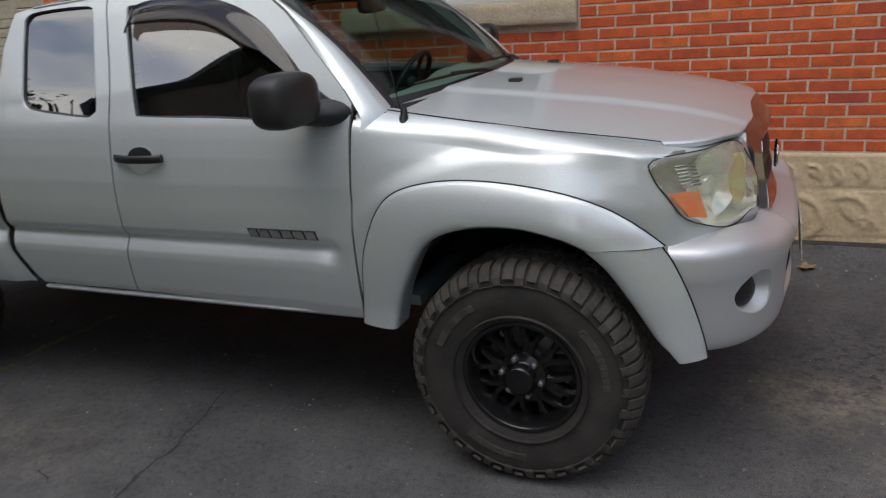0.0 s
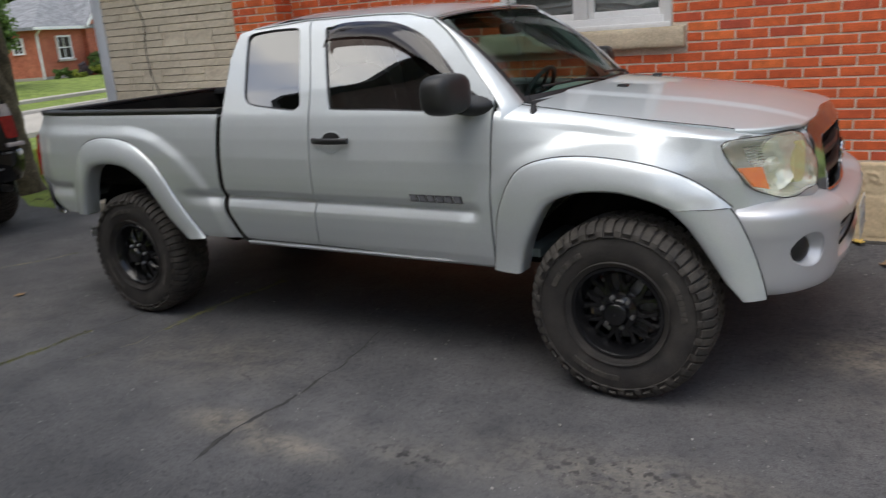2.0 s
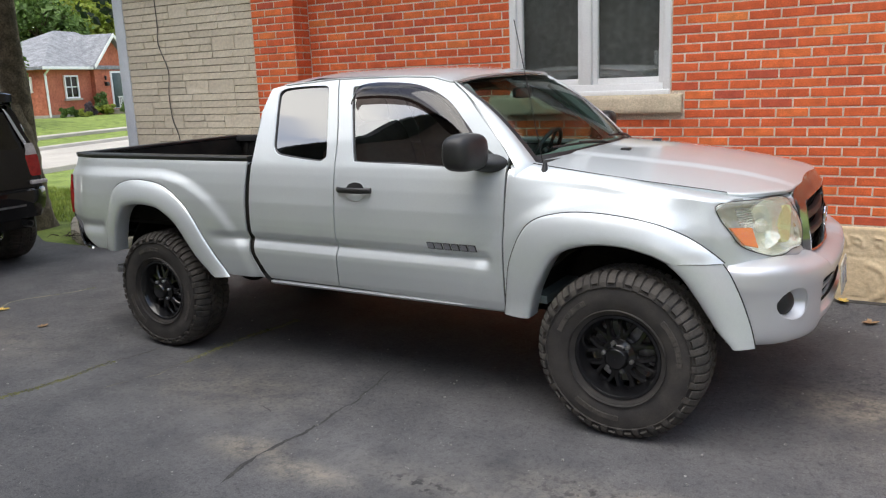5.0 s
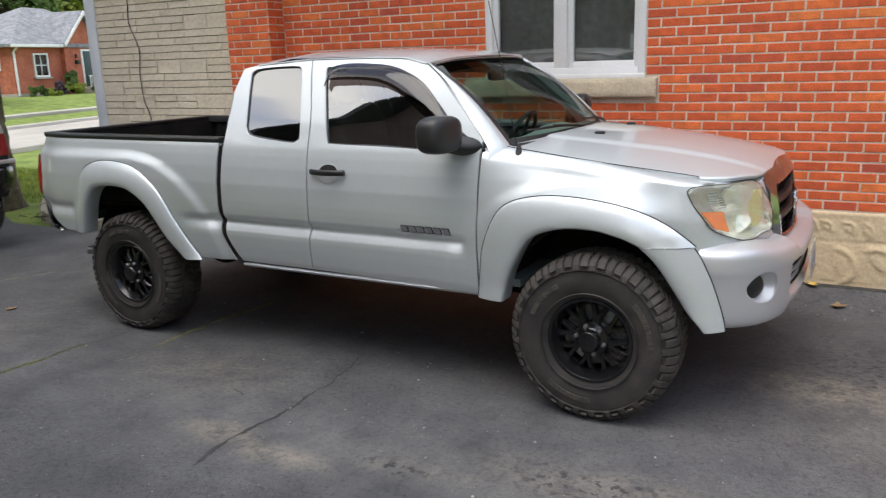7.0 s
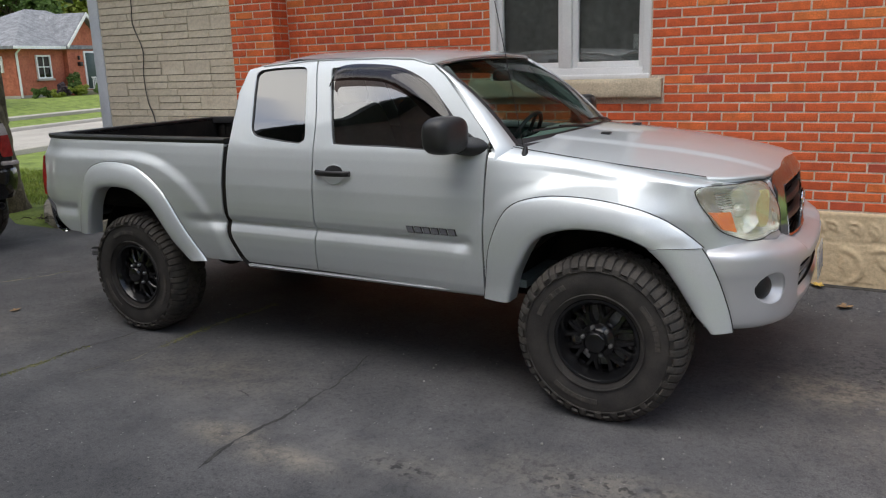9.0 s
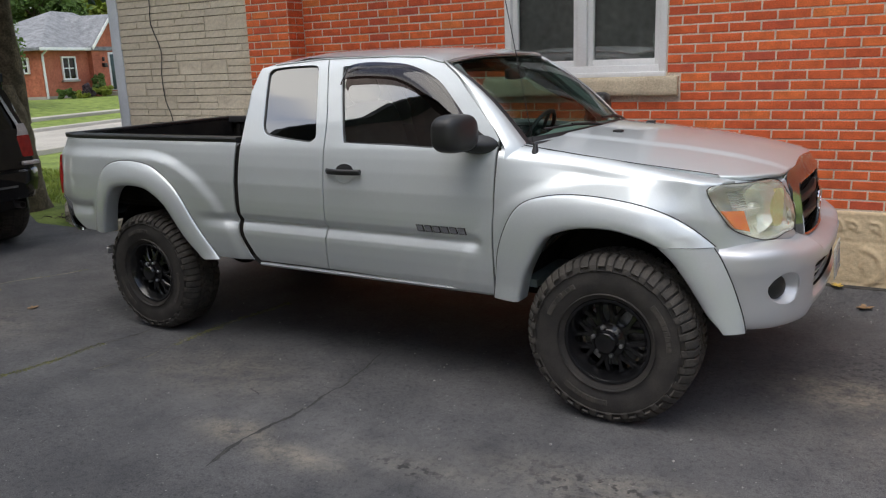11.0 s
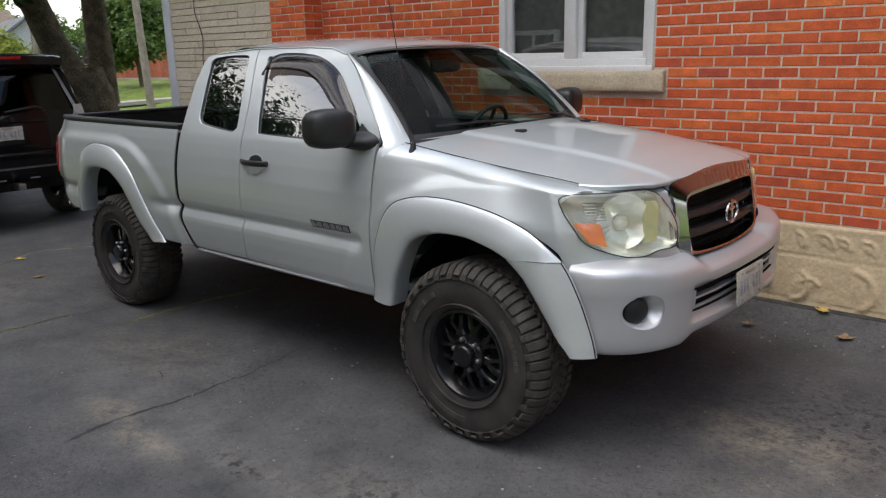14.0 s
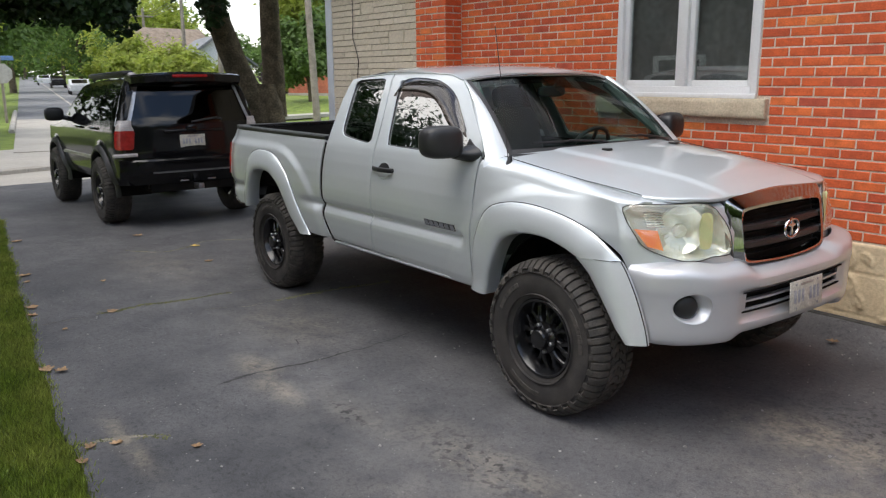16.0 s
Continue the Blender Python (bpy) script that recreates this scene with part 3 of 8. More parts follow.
solo("soffit", bm, surface("reflection_darkening_brown", (0.022, 0.018, 0.015), (0.04, 0.032, 0.026), rough=0.8, scale=2, fine=40, bump=0.2), "dark brown board added unseen under the eaves to darken the windscreen reflection", "soffit", kind="structure")
# parged foundation with trowelled curls and scored lines
def curl(x, z, xc, zc, r, turn, span):
    """Height of one trowelled half-moon: a low mound with a raised rim on one side."""
    dx, dz = x - xc, z - zc
    d = math.hypot(dx, dz)
    if d > r * 1.5:
        return 0.0
    off = (math.atan2(dz, dx) - turn + math.pi) % (2 * math.pi) - math.pi
    k = ss(span, span * 0.6, abs(off))
    return 0.017 * k * math.exp(-((d - r) / (0.15 * r)) ** 2) + 0.010 * k * ss(r, r * 0.4, d)


rng = random.Random(41)
curls = []
xx = -3.7
while xx < 4.2:
    curls.append((xx, 0.50 + rng.uniform(-0.01, 0.015), rng.uniform(0.045, 0.07), rng.uniform(0.2, 0.9), 1.5))
    xx += rng.uniform(0.09, 0.16)
xx = -3.6
while xx < 4.2:
    curls.append((xx, rng.uniform(0.23, 0.31), rng.uniform(0.07, 0.125), rng.uniform(-0.4, 1.1), 1.7))
    if rng.random() < 0.6:
        curls.append((xx + 0.10, rng.uniform(0.17, 0.22), 0.06, rng.uniform(0.0, 2.0), 1.5))
    xx += rng.uniform(0.22, 0.42)
bm = bmesh.new()
rows = []
for x in np.concatenate([np.linspace(-3.85, -0.7, 60), np.linspace(-0.68, 2.4, 240), np.linspace(2.45, 8.0, 50)]):
    near_curls = [c for c in curls if abs(c[0] - x) < 0.2]
    row = [Vector((x, WY + 0.25, 0.62)), Vector((x, WY - 0.004, 0.622))]
    for z in np.linspace(0.612, 0.0, 52):
        d = 0.012 + 0.004 * noise.noise((x * 3, z * 5, 1)) + 0.0022 * noise.noise((x * 22, z * 22, 4)) + max((curl(x, z, *c) for c in near_curls), default=0.0)
        for zl, deep in ((0.418 + 0.004 * math.sin(x * 5), 0.008), (0.128 + 0.006 * math.sin(x * 4 + 1), 0.006)):
            d -= deep * math.exp(-((z - zl) / 0.006) ** 2)
        d += 0.012 * ss(0.10, 0.0, z)
        row.append(Vector((x, WY - 0.004 - d, z)))
    rows.append(row)
loft(bm, rows, out=(0, -1, 0))
foundation = solo("foundation", bm, LIMESTONE, "buff parged foundation with trowelled curls and scored lines", "foundation", kind="structure", angle=70)
# dark broken gap between drive and foundation
bm = bmesh.new()
rows = []
for x in np.linspace(-3.8, 6.0, 260):
    y0 = 1.622 + 0.012 * noise.noise((x * 4, 2, 0)) + 0.006 * noise.noise((x * 17, 5, 0))
    y1 = 1.692 + 0.014 * noise.noise((x * 5, 9, 0)) + 0.008 * noise.noise((x * 21, 1, 0))
    rows.append([Vector((x, y0, 0.104)), Vector((x, y0 + 0.01, 0.1135)), Vector((x, y1 - 0.012, 0.1135)), Vector((x, y1, 0.108))])
loft(bm, rows, out=(0, 0, 1))
part("edge_gap", bm, CRACK_DARK, driveway, "dark crumbling gap along the foundation")


def rough_block(w, h, depth, seed, nx=12, nz=8, amp=0.014, edge=0.012, proud=0.006):
    """A block whose front (-y) is split rock."""
    bm = bmesh.new()
    rows = []
    us = [0.0] + [edge / w + (1 - 2 * edge / w) * i / (nx - 2) for i in range(nx - 1)] + [1.0]
    vs = [0.0] + [edge / h + (1 - 2 * edge / h) * j / (nz - 2) for j in range(nz - 1)] + [1.0]
    for u in us:
        row = []
        for v in vs:
            rim = min(u, 1 - u) * w, min(v, 1 - v) * h
            k = min(1.0, min(rim) / edge)
            d = k * (proud + amp * (0.6 + noise.noise((u * w * 7 + seed, v * h * 10, seed * 1.7)) + 0.4 * noise.noise((u * w * 17, v * h * 20 + seed, 3))))
            row.append(Vector((w * (u - 0.5), -d, h * (v - 0.5))))
        rows.append(row)
    loft(bm, rows, out=(0, -1, 0))
    loop = [r[0] for r in rows] + rows[-1][1:] + [r[-1] for r in rows[-2::-1]] + rows[0][-2:0:-1]
    loft(bm, [loop, [p + Vector((0, depth + p.y * -1, 0)) for p in loop]], closed=True)
    return bm


# window
win = thing("window_1", ((WIN[0] + WIN[1]) / 2, WY, WIN[2]), "white two-sash window above a rough stone sill", "window", kind="structure")
ww, wh = (WIN[1] - WIN[0]) / 2, WIN[3] - WIN[2]
bm = bmesh.new()
for x0, x1, z0, z1 in ((-ww, -ww + 0.055, 0, wh), (ww - 0.055, ww, 0, wh), (-ww + 0.055, ww - 0.055, 0, 0.085), (-ww + 0.055, ww - 0.055, wh - 0.07, wh), (-0.038, 0.038, 0.085, wh - 0.07)):
    box(bm, x0, x1, -0.012, 0.12, z0, z1, 0.006, 2)
box(bm, -ww - 0.002, ww + 0.002, -0.03, -0.006, 0.0, 0.035, 0.005)
part("window_frame", bm, WHITE, win)
for x0, x1 in ((-ww + 0.055, -0.038), (0.038, ww - 0.055)):
    bm = bmesh.new()
    for a, b, c, d in ((x0, x0 + 0.042, 0.085, wh - 0.07), (x1 - 0.042, x1, 0.085, wh - 0.07), (x0 + 0.042, x1 - 0.042, 0.085, 0.132), (x0 + 0.042, x1 - 0.042, wh - 0.117, wh - 0.07)):
        box(bm, a, b, 0.022, 0.07, c, d, 0.005, 2)
    sash = part("sash", bm, WHITE, win)
    bm = bmesh.new()
    box(bm, x0 + 0.038, x1 - 0.038, 0.050, 0.054, 0.125, wh - 0.11)
    part("pane", bm, GLASS_HOUSE, sash).visible_shadow = False
# solid grey box behind the panes; the room's dimness is in its colour
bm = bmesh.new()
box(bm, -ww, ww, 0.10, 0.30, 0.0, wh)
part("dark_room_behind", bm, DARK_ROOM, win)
bm = rough_block(SILL[1] - SILL[0], SILL[3] - SILL[2], 0.10, 11, 40, 6, 0.006, 0.012)
sl = part("window_sill", bm, SILLSTONE, win, "rough buff stone sill", angle=60)
sl.matrix_basis = pose((SILL[0] + SILL[1]) / 2 - (WIN[0] + WIN[1]) / 2, -0.045, (SILL[2] + SILL[3]) / 2 - WIN[2])

# cable on the stone wall
bm = bmesh.new()
tube(bm, spline([(-5.75, 1.568, HOUSE_TOP), (-5.72, 1.568, 2.45), (-5.738, 1.568, 2.21), (-5.625, 1.568, 1.93), (-5.655, 1.568, 1.70), (-5.637, 1.568, 1.42), (-5.56, 1.568, 1.20), (-5.53, 1.568, 0.6), (-5.52, 1.568, -0.05)], 48), 0.0045, 6)
solo("wall_cable", bm, PLASTIC, "thin black cable hanging on the stone wall", "cable", kind="structure")

# ---- the silver pickup ----
YC = 0.12          # its centre line
truck = thing("pickup_truck", (0, YC, 0), "silver extended-cab pickup truck with black off-road wheels beside a brick house", "pickup truck")

PZ = (0.50, 0.55, 0.60, 0.68, 0.75, 0.80, 0.85, 0.95, 1.05, 1.15, 1.22, 1.27, 1.31, 1.40, 1.55, 1.70, 1.76, 1.80)
PS = (0.870, 0.893, 0.908, 0.920, 0.926, 0.929, 0.931, 0.932, 0.926, 0.908, 0.890, 0.874, 0.855, 0.815, 0.740, 0.660, 0.615, 0.56)
CZ = (0.50, 0.55, 0.60, 0.68, 0.74, 0.765, 0.79, 0.812, 0.828, 0.845, 0.865, 0.90)
CS = (0.868, 0.893, 0.910, 0.924, 0.930, 0.928, 0.916, 0.903, 0.902, 0.918, 0.929, 0.931)


def body_s(x, z):
    """Half width of the body side at x and z."""
    s = float(np.interp(z, PZ, PS))
    m = ss(-0.655, -0.70, x)
    if m > 0 and z < 0.90:
        s += m * (float(np.interp(z, CZ, CS)) - s) * max(ss(-2.74, -2.44, x), 0.8 * ss(-3.66, -3.74, x))
    # swellings round the wheel arches
    for xc, r1, amp, way in ((-0.03, 0.80, 0.016, 1), (-3.16, 0.825, 0.022, -1)):
        dx = 0.0 if (x - xc) * way > 0 else (x - xc)
        if z > 0.41 and abs(x - xc) < 1.0:
            s += amp * ss(r1, r1 - 0.075, math.hypot(dx * 0.93, z - 0.41))
    s -= 0.10 * ss(0.0, 0.62, x) ** 2
    s -= 0.055 * ss(-3.75, -4.10, x) ** 2 + 0.010 * ss(-2.9, -4.1, x)
    return s


def P(x, z, d=0.0):
    return Vector((x, -(body_s(x, z) + d), z))


def mirrored(bm):
    """A copy of a bmesh on the other side of the centre line."""
    b2 = bm.copy()
    for v in b2.verts:
        v.co.y = -v.co.y
    bmesh.ops.reverse_faces(b2, faces=b2.faces[:])
    return b2


def both(name, bm, material, parent=None, label="", **kw):
    b2 = mirrored(bm)
    return part(name, bm, material, parent or truck, label, **kw), part(name, b2, material, parent or truck, label, **kw)


def panel(bm, x0, x1, zlo, zhi, us, nz, d=0.0):
    """Body side between two upright edges (functions of z) and two long edges (functions of x)."""
    rows = []
    for u in us:
        row = []
        for j in range(nz + 1):
            v = j / nz
            xm = x0(1.25) * (1 - u) + x1(1.25) * u
            z = zlo(xm) * (1 - v) + zhi(xm) * v
            x = x0(z) * (1 - u) + x1(z) * u
            row.append(P(x, z, d))
        rows.append(row)
    loft(bm, rows, out=(0, -1, 0))


def ring(bm, outer, inner, n=72, steps=4, lip=0.022):
    """Body side between an outer outline and a window opening, both given as (x, z), with a lip turned in."""
    oc = [Vector((p[0], p[1], 0)) for p in outer]
    ic = spline([(p[0], p[1], 0) for p in inner], n, closed=True)
    c = sum(ic, Vector()) / n
    res = []
    for p in ic:
        d = (p - c).normalized()
        best = None
        for a, b in zip(oc, oc[1:] + oc[:1]):
            e = b - a
            den = d.x * e.y - d.y * e.x
            if abs(den) < 1e-9:
                continue
            t = ((a.x - c.x) * e.y - (a.y - c.y) * e.x) / den
            k = ((a.x - c.x) * d.y - (a.y - c.y) * d.x) / den
            if t > 0 and -1e-6 <= k <= 1 + 1e-6 and (best is None or t < best):
                best = t
        res.append(c + d * best)
    for o in oc:
        k = min(range(n), key=lambda i: (res[i] - o).length)
        if (res[k] - o).length < 0.05:
            res[k] = o.copy()
    rows = [[P(*o.lerp(i, s / steps).to_2d()) for o, i in zip(res, ic)] for s in range(steps + 1)]
    rows.append([P(*(i + (c - i).normalized() * 0.006).to_2d(), -lip) for i in ic])
    loft(bm, rows, closed=True, out=(0, -1, 0))
    zb = min(o.y for o in oc)
    return sorted({round(p.x, 5) for p in res if p.y < zb + 1e-4})


def pane(bm, outline, d=-0.016, n=72, steps=8, grow=0.012):
    """Glass that follows the body side inside an outline."""
    ic = spline([(p[0], p[1], 0) for p in outline], n, closed=True)
    c = sum(ic, Vector()) / n
    rows = [[P(*c.lerp(i + (i - c).normalized() * grow, max(s / steps, 0.02)).to_2d(), d) for i in ic] for s in range(steps + 1)]
    g = loft(bm, rows, closed=True, out=(0, -1, 0))
    bm.faces.new(g[0])


# outlines of the side, as (x, z)
REAR_GLASS = [(-2.232, 1.66), (-2.225, 1.698), (-2.19, 1.712), (-2.05, 1.722), (-1.895, 1.722), (-1.862, 1.708), (-1.845, 1.67), (-1.765, 1.36), (-1.775, 1.31), (-1.83, 1.298), (-2.10, 1.325), (-2.165, 1.36), (-2.185, 1.42)]
DOOR_GLASS = [(-1.675, 1.68), (-1.655, 1.712), (-1.45, 1.712), (-1.22, 1.690), (-1.04, 1.615), (-0.86, 1.465), (-0.715, 1.325), (-0.70, 1.285), (-0.76, 1.277), (-1.15, 1.288), (-1.53, 1.298), (-1.565, 1.315), (-1.60, 1.42)]


def seam_rear(z):
    return float(np.interp(z, (0.55, 0.75, 0.9, 1.1, 1.24, 1.4, 1.52, 1.80), (-1.685, -1.672, -1.668, -1.672, -1.682, -1.700, -1.728, -1.815)))


def cab_back(z):
    return float(np.interp(z, (0.56, 0.62, 0.72, 0.80, 1.13, 1.30, 1.52, 1.68, 1.80), (-2.20, -2.245, -2.30, -2.318, -2.322, -2.322, -2.325, -2.315, -2.24)))


def seam_front(z):
    return float(np.interp(z, (0.5, 0.77, 1.06, 1.32), (-0.604, -0.601, -0.600, -0.604)))


ROOF_X = (-2.42, -2.30, -2.19, -1.83, -1.35, -1.15, -1.01, -0.92, -0.84, -0.63, -0.53)
ROOF_Z = (1.66, 1.715, 1.735, 1.758, 1.757, 1.747, 1.712, 1.650, 1.575, 1.375, 1.30)


def roof_z(x):
    return float(np.interp(x, ROOF_X, ROOF_Z))


GAP = 0.004
bm = bmesh.new()
xs = ring(bm, [(cab_back(z), z) for z in (1.25, 1.35, 1.45, 1.55, 1.65)] + [(x, roof_z(x)) for x in (-2.30, -2.2, -2.1, -2.0, -1.9)] + [(seam_rear(z) - GAP, z) for z in (1.755, 1.65, 1.5, 1.4, 1.25)], REAR_GLASS)
panel(bm, cab_back, lambda z: seam_rear(z) - GAP, lambda x: 0.575, lambda x: 1.25, [(x - xs[0]) / (xs[-1] - xs[0]) for x in xs], 96)
bmesh.ops.remove_doubles(bm, verts=bm.verts[:], dist=0.002)
rear_doors = both("rear_access_door", bm, PAINT, thick=0.02)
bm = bmesh.new()
xs = ring(bm, [(seam_rear(z) + GAP, z) for z in (1.25, 1.4, 1.5, 1.65, 1.758)] + [(x, roof_z(x) - 0.004) for x in (-1.7, -1.5, -1.35, -1.25, -1.15, -1.08, -1.01, -0.96, -0.92, -0.84, -0.74, -0.65)] + [(-0.604, 1.335), (seam_front(1.25) - GAP, 1.25)], DOOR_GLASS, n=120)
panel(bm, lambda z: seam_rear(z) + GAP, lambda z: seam_front(z) - GAP, lambda x: 0.575 - 0.02 * ss(-1.7, -0.6, x), lambda x: 1.25, [(x - xs[0]) / (xs[-1] - xs[0]) for x in xs], 96)
bmesh.ops.remove_doubles(bm, verts=bm.verts[:], dist=0.002)
front_doors = both("front_door", bm, PAINT, thick=0.02)
# black strip behind the shut line to the fender, standing in for the gap's shade
bm = bmesh.new()
loft(bm, [[P(seam_front(z) + d, z, -0.014) for z in np.linspace(0.58, 1.29, 24)] for d in (-0.012, 0.016)], out=(0, -1, 0))
both("door_gap", bm, SHADOW_BLACK)
bm = bmesh.new()
pane(bm, REAR_GLASS)
for o, d in zip(both("window_pane", bm, GLASS_DARK, label="dark tinted quarter window"), rear_doors):
    o.parent, o.visible_shadow = d, False
bm = bmesh.new()
pane(bm, DOOR_GLASS)
for o, d in zip(both("window_pane", bm, GLASS_DOOR), front_doors):
    o.parent, o.visible_shadow = d, False
# black weather seals round the two side windows
for outline, doors in ((REAR_GLASS, rear_doors), (DOOR_GLASS, front_doors)):
    bm = bmesh.new()
    ic = spline([(p[0], p[1], 0) for p in outline], 72, closed=True)
    c = sum(ic, Vector()) / 72
    rows = [[P(*(i + (c - i).normalized() * w).to_2d(), d) for i in ic] for w, d in ((0.001, -0.008), (0.002, -0.006), (0.007, -0.008), (0.009, -0.014))]
    loft(bm, rows, closed=True, out=(0, -1, 0))
    for o, d in zip(both("window_seal", bm, PLASTIC), doors):
        o.parent = d
# smoked wind deflector over the door glass
bm = bmesh.new()
up = spline([(-1.655, 1.61, 0), (-1.655, 1.69, 0), (-1.60, 1.722, 0), (-1.45, 1.728, 0), (-1.22, 1.705, 0), (-1.03, 1.628, 0), (-0.90, 1.52, 0), (-0.80, 1.425, 0)], 48)
lo = spline([(-1.645, 1.61, 0), (-1.635, 1.636, 0), (-1.58, 1.640, 0), (-1.44, 1.640, 0), (-1.27, 1.622, 0), (-1.12, 1.560, 0), (-0.97, 1.46, 0), (-0.82, 1.405, 0)], 48)
rows = []
for k, d in ((0.0, 0.003), (0.12, 0.014), (0.5, 0.026), (0.85, 0.030), (1.0, 0.026)):
    rows.append([P(a.lerp(b, k).x, a.lerp(b, k).y, d) for a, b in zip(up, lo)])
loft(bm, rows, out=(0, -1, 0))
for o, d in zip(both("wind_deflector", bm, VISOR, label="smoked wind deflector over the window"), front_doors):
    o.parent = d

# front fenders: round the corner to the grille
def fender_arch(x):
    return float(np.interp(x, (-0.60, -0.58, -0.55, -0.50, -0.42, -0.30, -0.10, 0.12, 0.28, 0.38, 0.45), (0.56, 0.62, 0.80, 0.92, 1.02, 1.06, 1.075, 1.05, 1.00, 0.94, 0.89)))


def fender_top(x):
    return float(np.interp(x, (-0.60, -0.47, -0.2, 0.08, 0.35, 0.50, 0.68), (1.318, 1.298, 1.262, 1.228, 1.196, 1.176, 1.150)))


nose = spline([(0.42, 0.868, 0), (0.50, 0.828, 0), (0.575, 0.755, 0), (0.635, 0.66, 0), (0.68, 0.56, 0), (0.715, 0.45, 0), (0.73, 0.37, 0)], 16)
bm = bmesh.new()
rows = []
for i in range(61):
    x = -0.596 + (0.42 + 0.596) * i / 60
    zt, zb = fender_top(x), fender_arch(x)
    f = ss(-0.10, 0.42, x)
    hh = 0.075 * (1 - f) + 0.03 * f
    lean = 0.34 * ss(-0.62, -0.15, x) * ss(0.42, 0.15, x)
    row = []
    for j in range(27):
        v = j / 26
        z = zb + (zt - hh - zb) * v
        side = (1 - f) * body_s(x, z) + f * (0.868 + 0.17 * (0.42 - x) - 0.10 * max(z - 1.0, 0)) - lean * max(z - 1.03, 0)
        row.append(Vector((x - f * (0.20 * max(z - 1.0, 0) + 0.02 * v), -side, z)))
    e = row[-1]
    for k in range(1, 9):
        a = k / 8
        row.append(e + Vector((-0.06 * f * a ** 1.4, ((1 - f) * 0.148 + f * 0.135 - lean * max(zt - hh - 1.03, 0)) * a ** 1.45, hh * math.sin(a * math.pi / 2) ** 0.9)))
    rows.append(row)
for p in nose[1:]:
    zt, zb = fender_top(p.x), 0.842
    row = []
    for j in range(27):
        v = j / 26
        z = zb + (zt - 0.03 - zb) * v
        row.append(Vector((p.x - 0.20 * max(z - 1.0, 0) - 0.02 * v, -p.y + 0.10 * max(z - 1.0, 0), z)))
    e = row[-1]
    inw = Vector((-0.06, 0.05 * (p.y / 0.85) + 0.06 * ss(0.74, 0.86, p.y), 0))
    for k in range(1, 9):
        a = k / 8
        row.append(e + inw * a ** 1.4 + Vector((0, 0, 0.03 * math.sin(a * math.pi / 2))))
    rows.append(row)
loft(bm, rows, out=(0.2, -1, 0.2))
# headlamp outline on the nose, as (x, s, z)
LAMP = [(0.425, 0.836, 1.142), (0.545, 0.705, 1.150), (0.655, 0.53, 1.143), (0.692, 0.462, 1.08), (0.712, 0.430, 1.00), (0.728, 0.425, 0.915), (0.715, 0.47, 0.900), (0.690, 0.53, 0.900), (0.660, 0.60, 0.885), (0.625, 0.675, 0.890), (0.590, 0.755, 0.918), (0.553, 0.815, 0.957), (0.505, 0.838, 1.02), (0.455, 0.846, 1.09)]

NOSE_Y, NOSE_X = [p.y for p in nose][::-1], [p.x for p in nose][::-1]
LAMP = [(float(np.interp(s + 0.1 * max(z - 1, 0), NOSE_Y, NOSE_X)) - 0.20 * max(z - 1, 0) - 0.07 * (z - 0.872), s, z) for x, s, z in LAMP]


def nose_x(s, z):
    return float(np.interp(s + 0.1 * max(z - 1, 0), NOSE_Y, NOSE_X)) - 0.20 * max(z - 1, 0) - 0.07 * (z - 0.872)


def in_lamp(s, z):
    hit = False
    for (_, a, b), (_, c, d) in zip(LAMP, LAMP[1:] + LAMP[:1]):
        if (b > z) != (d > z) and s < (c - a) * (z - b) / (d - b) + a:
            hit = not hit
    return hit


kill = [f for f in bm.faces if all(v.co.x > 0.40 and in_lamp(-v.co.y, v.co.z) for v in f.verts)]
bmesh.ops.delete(bm, geom=kill, context="FACES")
# the edge of the opening follows the lamp
rim = spline([(x, -s, z) for x, s, z in LAMP], 240, closed=True)
for v in bm.verts:
    if v.co.x > 0.40 and v.link_faces and in_lamp(-v.co.y, v.co.z):
        v.co = min(rim, key=lambda p: (p - v.co).length).copy()
both("front_fender", bm, PAINT, thick=0.012)

# flares round the wheel arches
FLARE_RISE = ((0.0, 0.000), (0.02, 0.008), (0.08, 0.015), (0.30, 0.027), (0.58, 0.037), (0.80, 0.041), (0.92, 0.038), (0.98, 0.029), (1.0, 0.016), (1.0, -0.03), (1.0, -0.07))
TOE_RISE = ((0.0, -0.012), (0.015, 0.003), (0.08, 0.009), (0.30, 0.023), (0.58, 0.034), (0.80, 0.038), (0.92, 0.035), (0.98, 0.027), (1.0, 0.014), (1.0, -0.03), (1.0, -0.07))


def flare(bm, outer, inner, plan, n=64, rise=FLARE_RISE):
    o, i = spline([(x, z, 0) for x, z in outer], n), spline([(x, z, 0) for x, z in inner], n)
    rows = []
    for k, d in rise:
        row = []
        for a, b in zip(o, i):
            p = a.lerp(b, k)
            row.append(Vector((p.x, -(plan(p.x, p.y) + d), p.y)))
        rows.append(row)
    loft(bm, rows, out=(0, -1, 0))
    return [Vector((p.x, -(plan(p.x, p.y) + 0.002), p.y)) for p in o]


def gasket(edge):
    """The thin black bead where a flare meets the body."""
    b = bmesh.new()
    tube(b, edge, 0.0028, 6)
    both("flare_gasket", b, PLASTIC)


def front_plan(x, z):
    return min(body_s(min(x, 0.30), max(z, 0.62)), float(np.interp(x, (0.1, 0.28, 0.40, 0.50, 0.60, 0.68), (0.955, 0.936, 0.912, 0.886, 0.855, 0.818))) + 0.012)


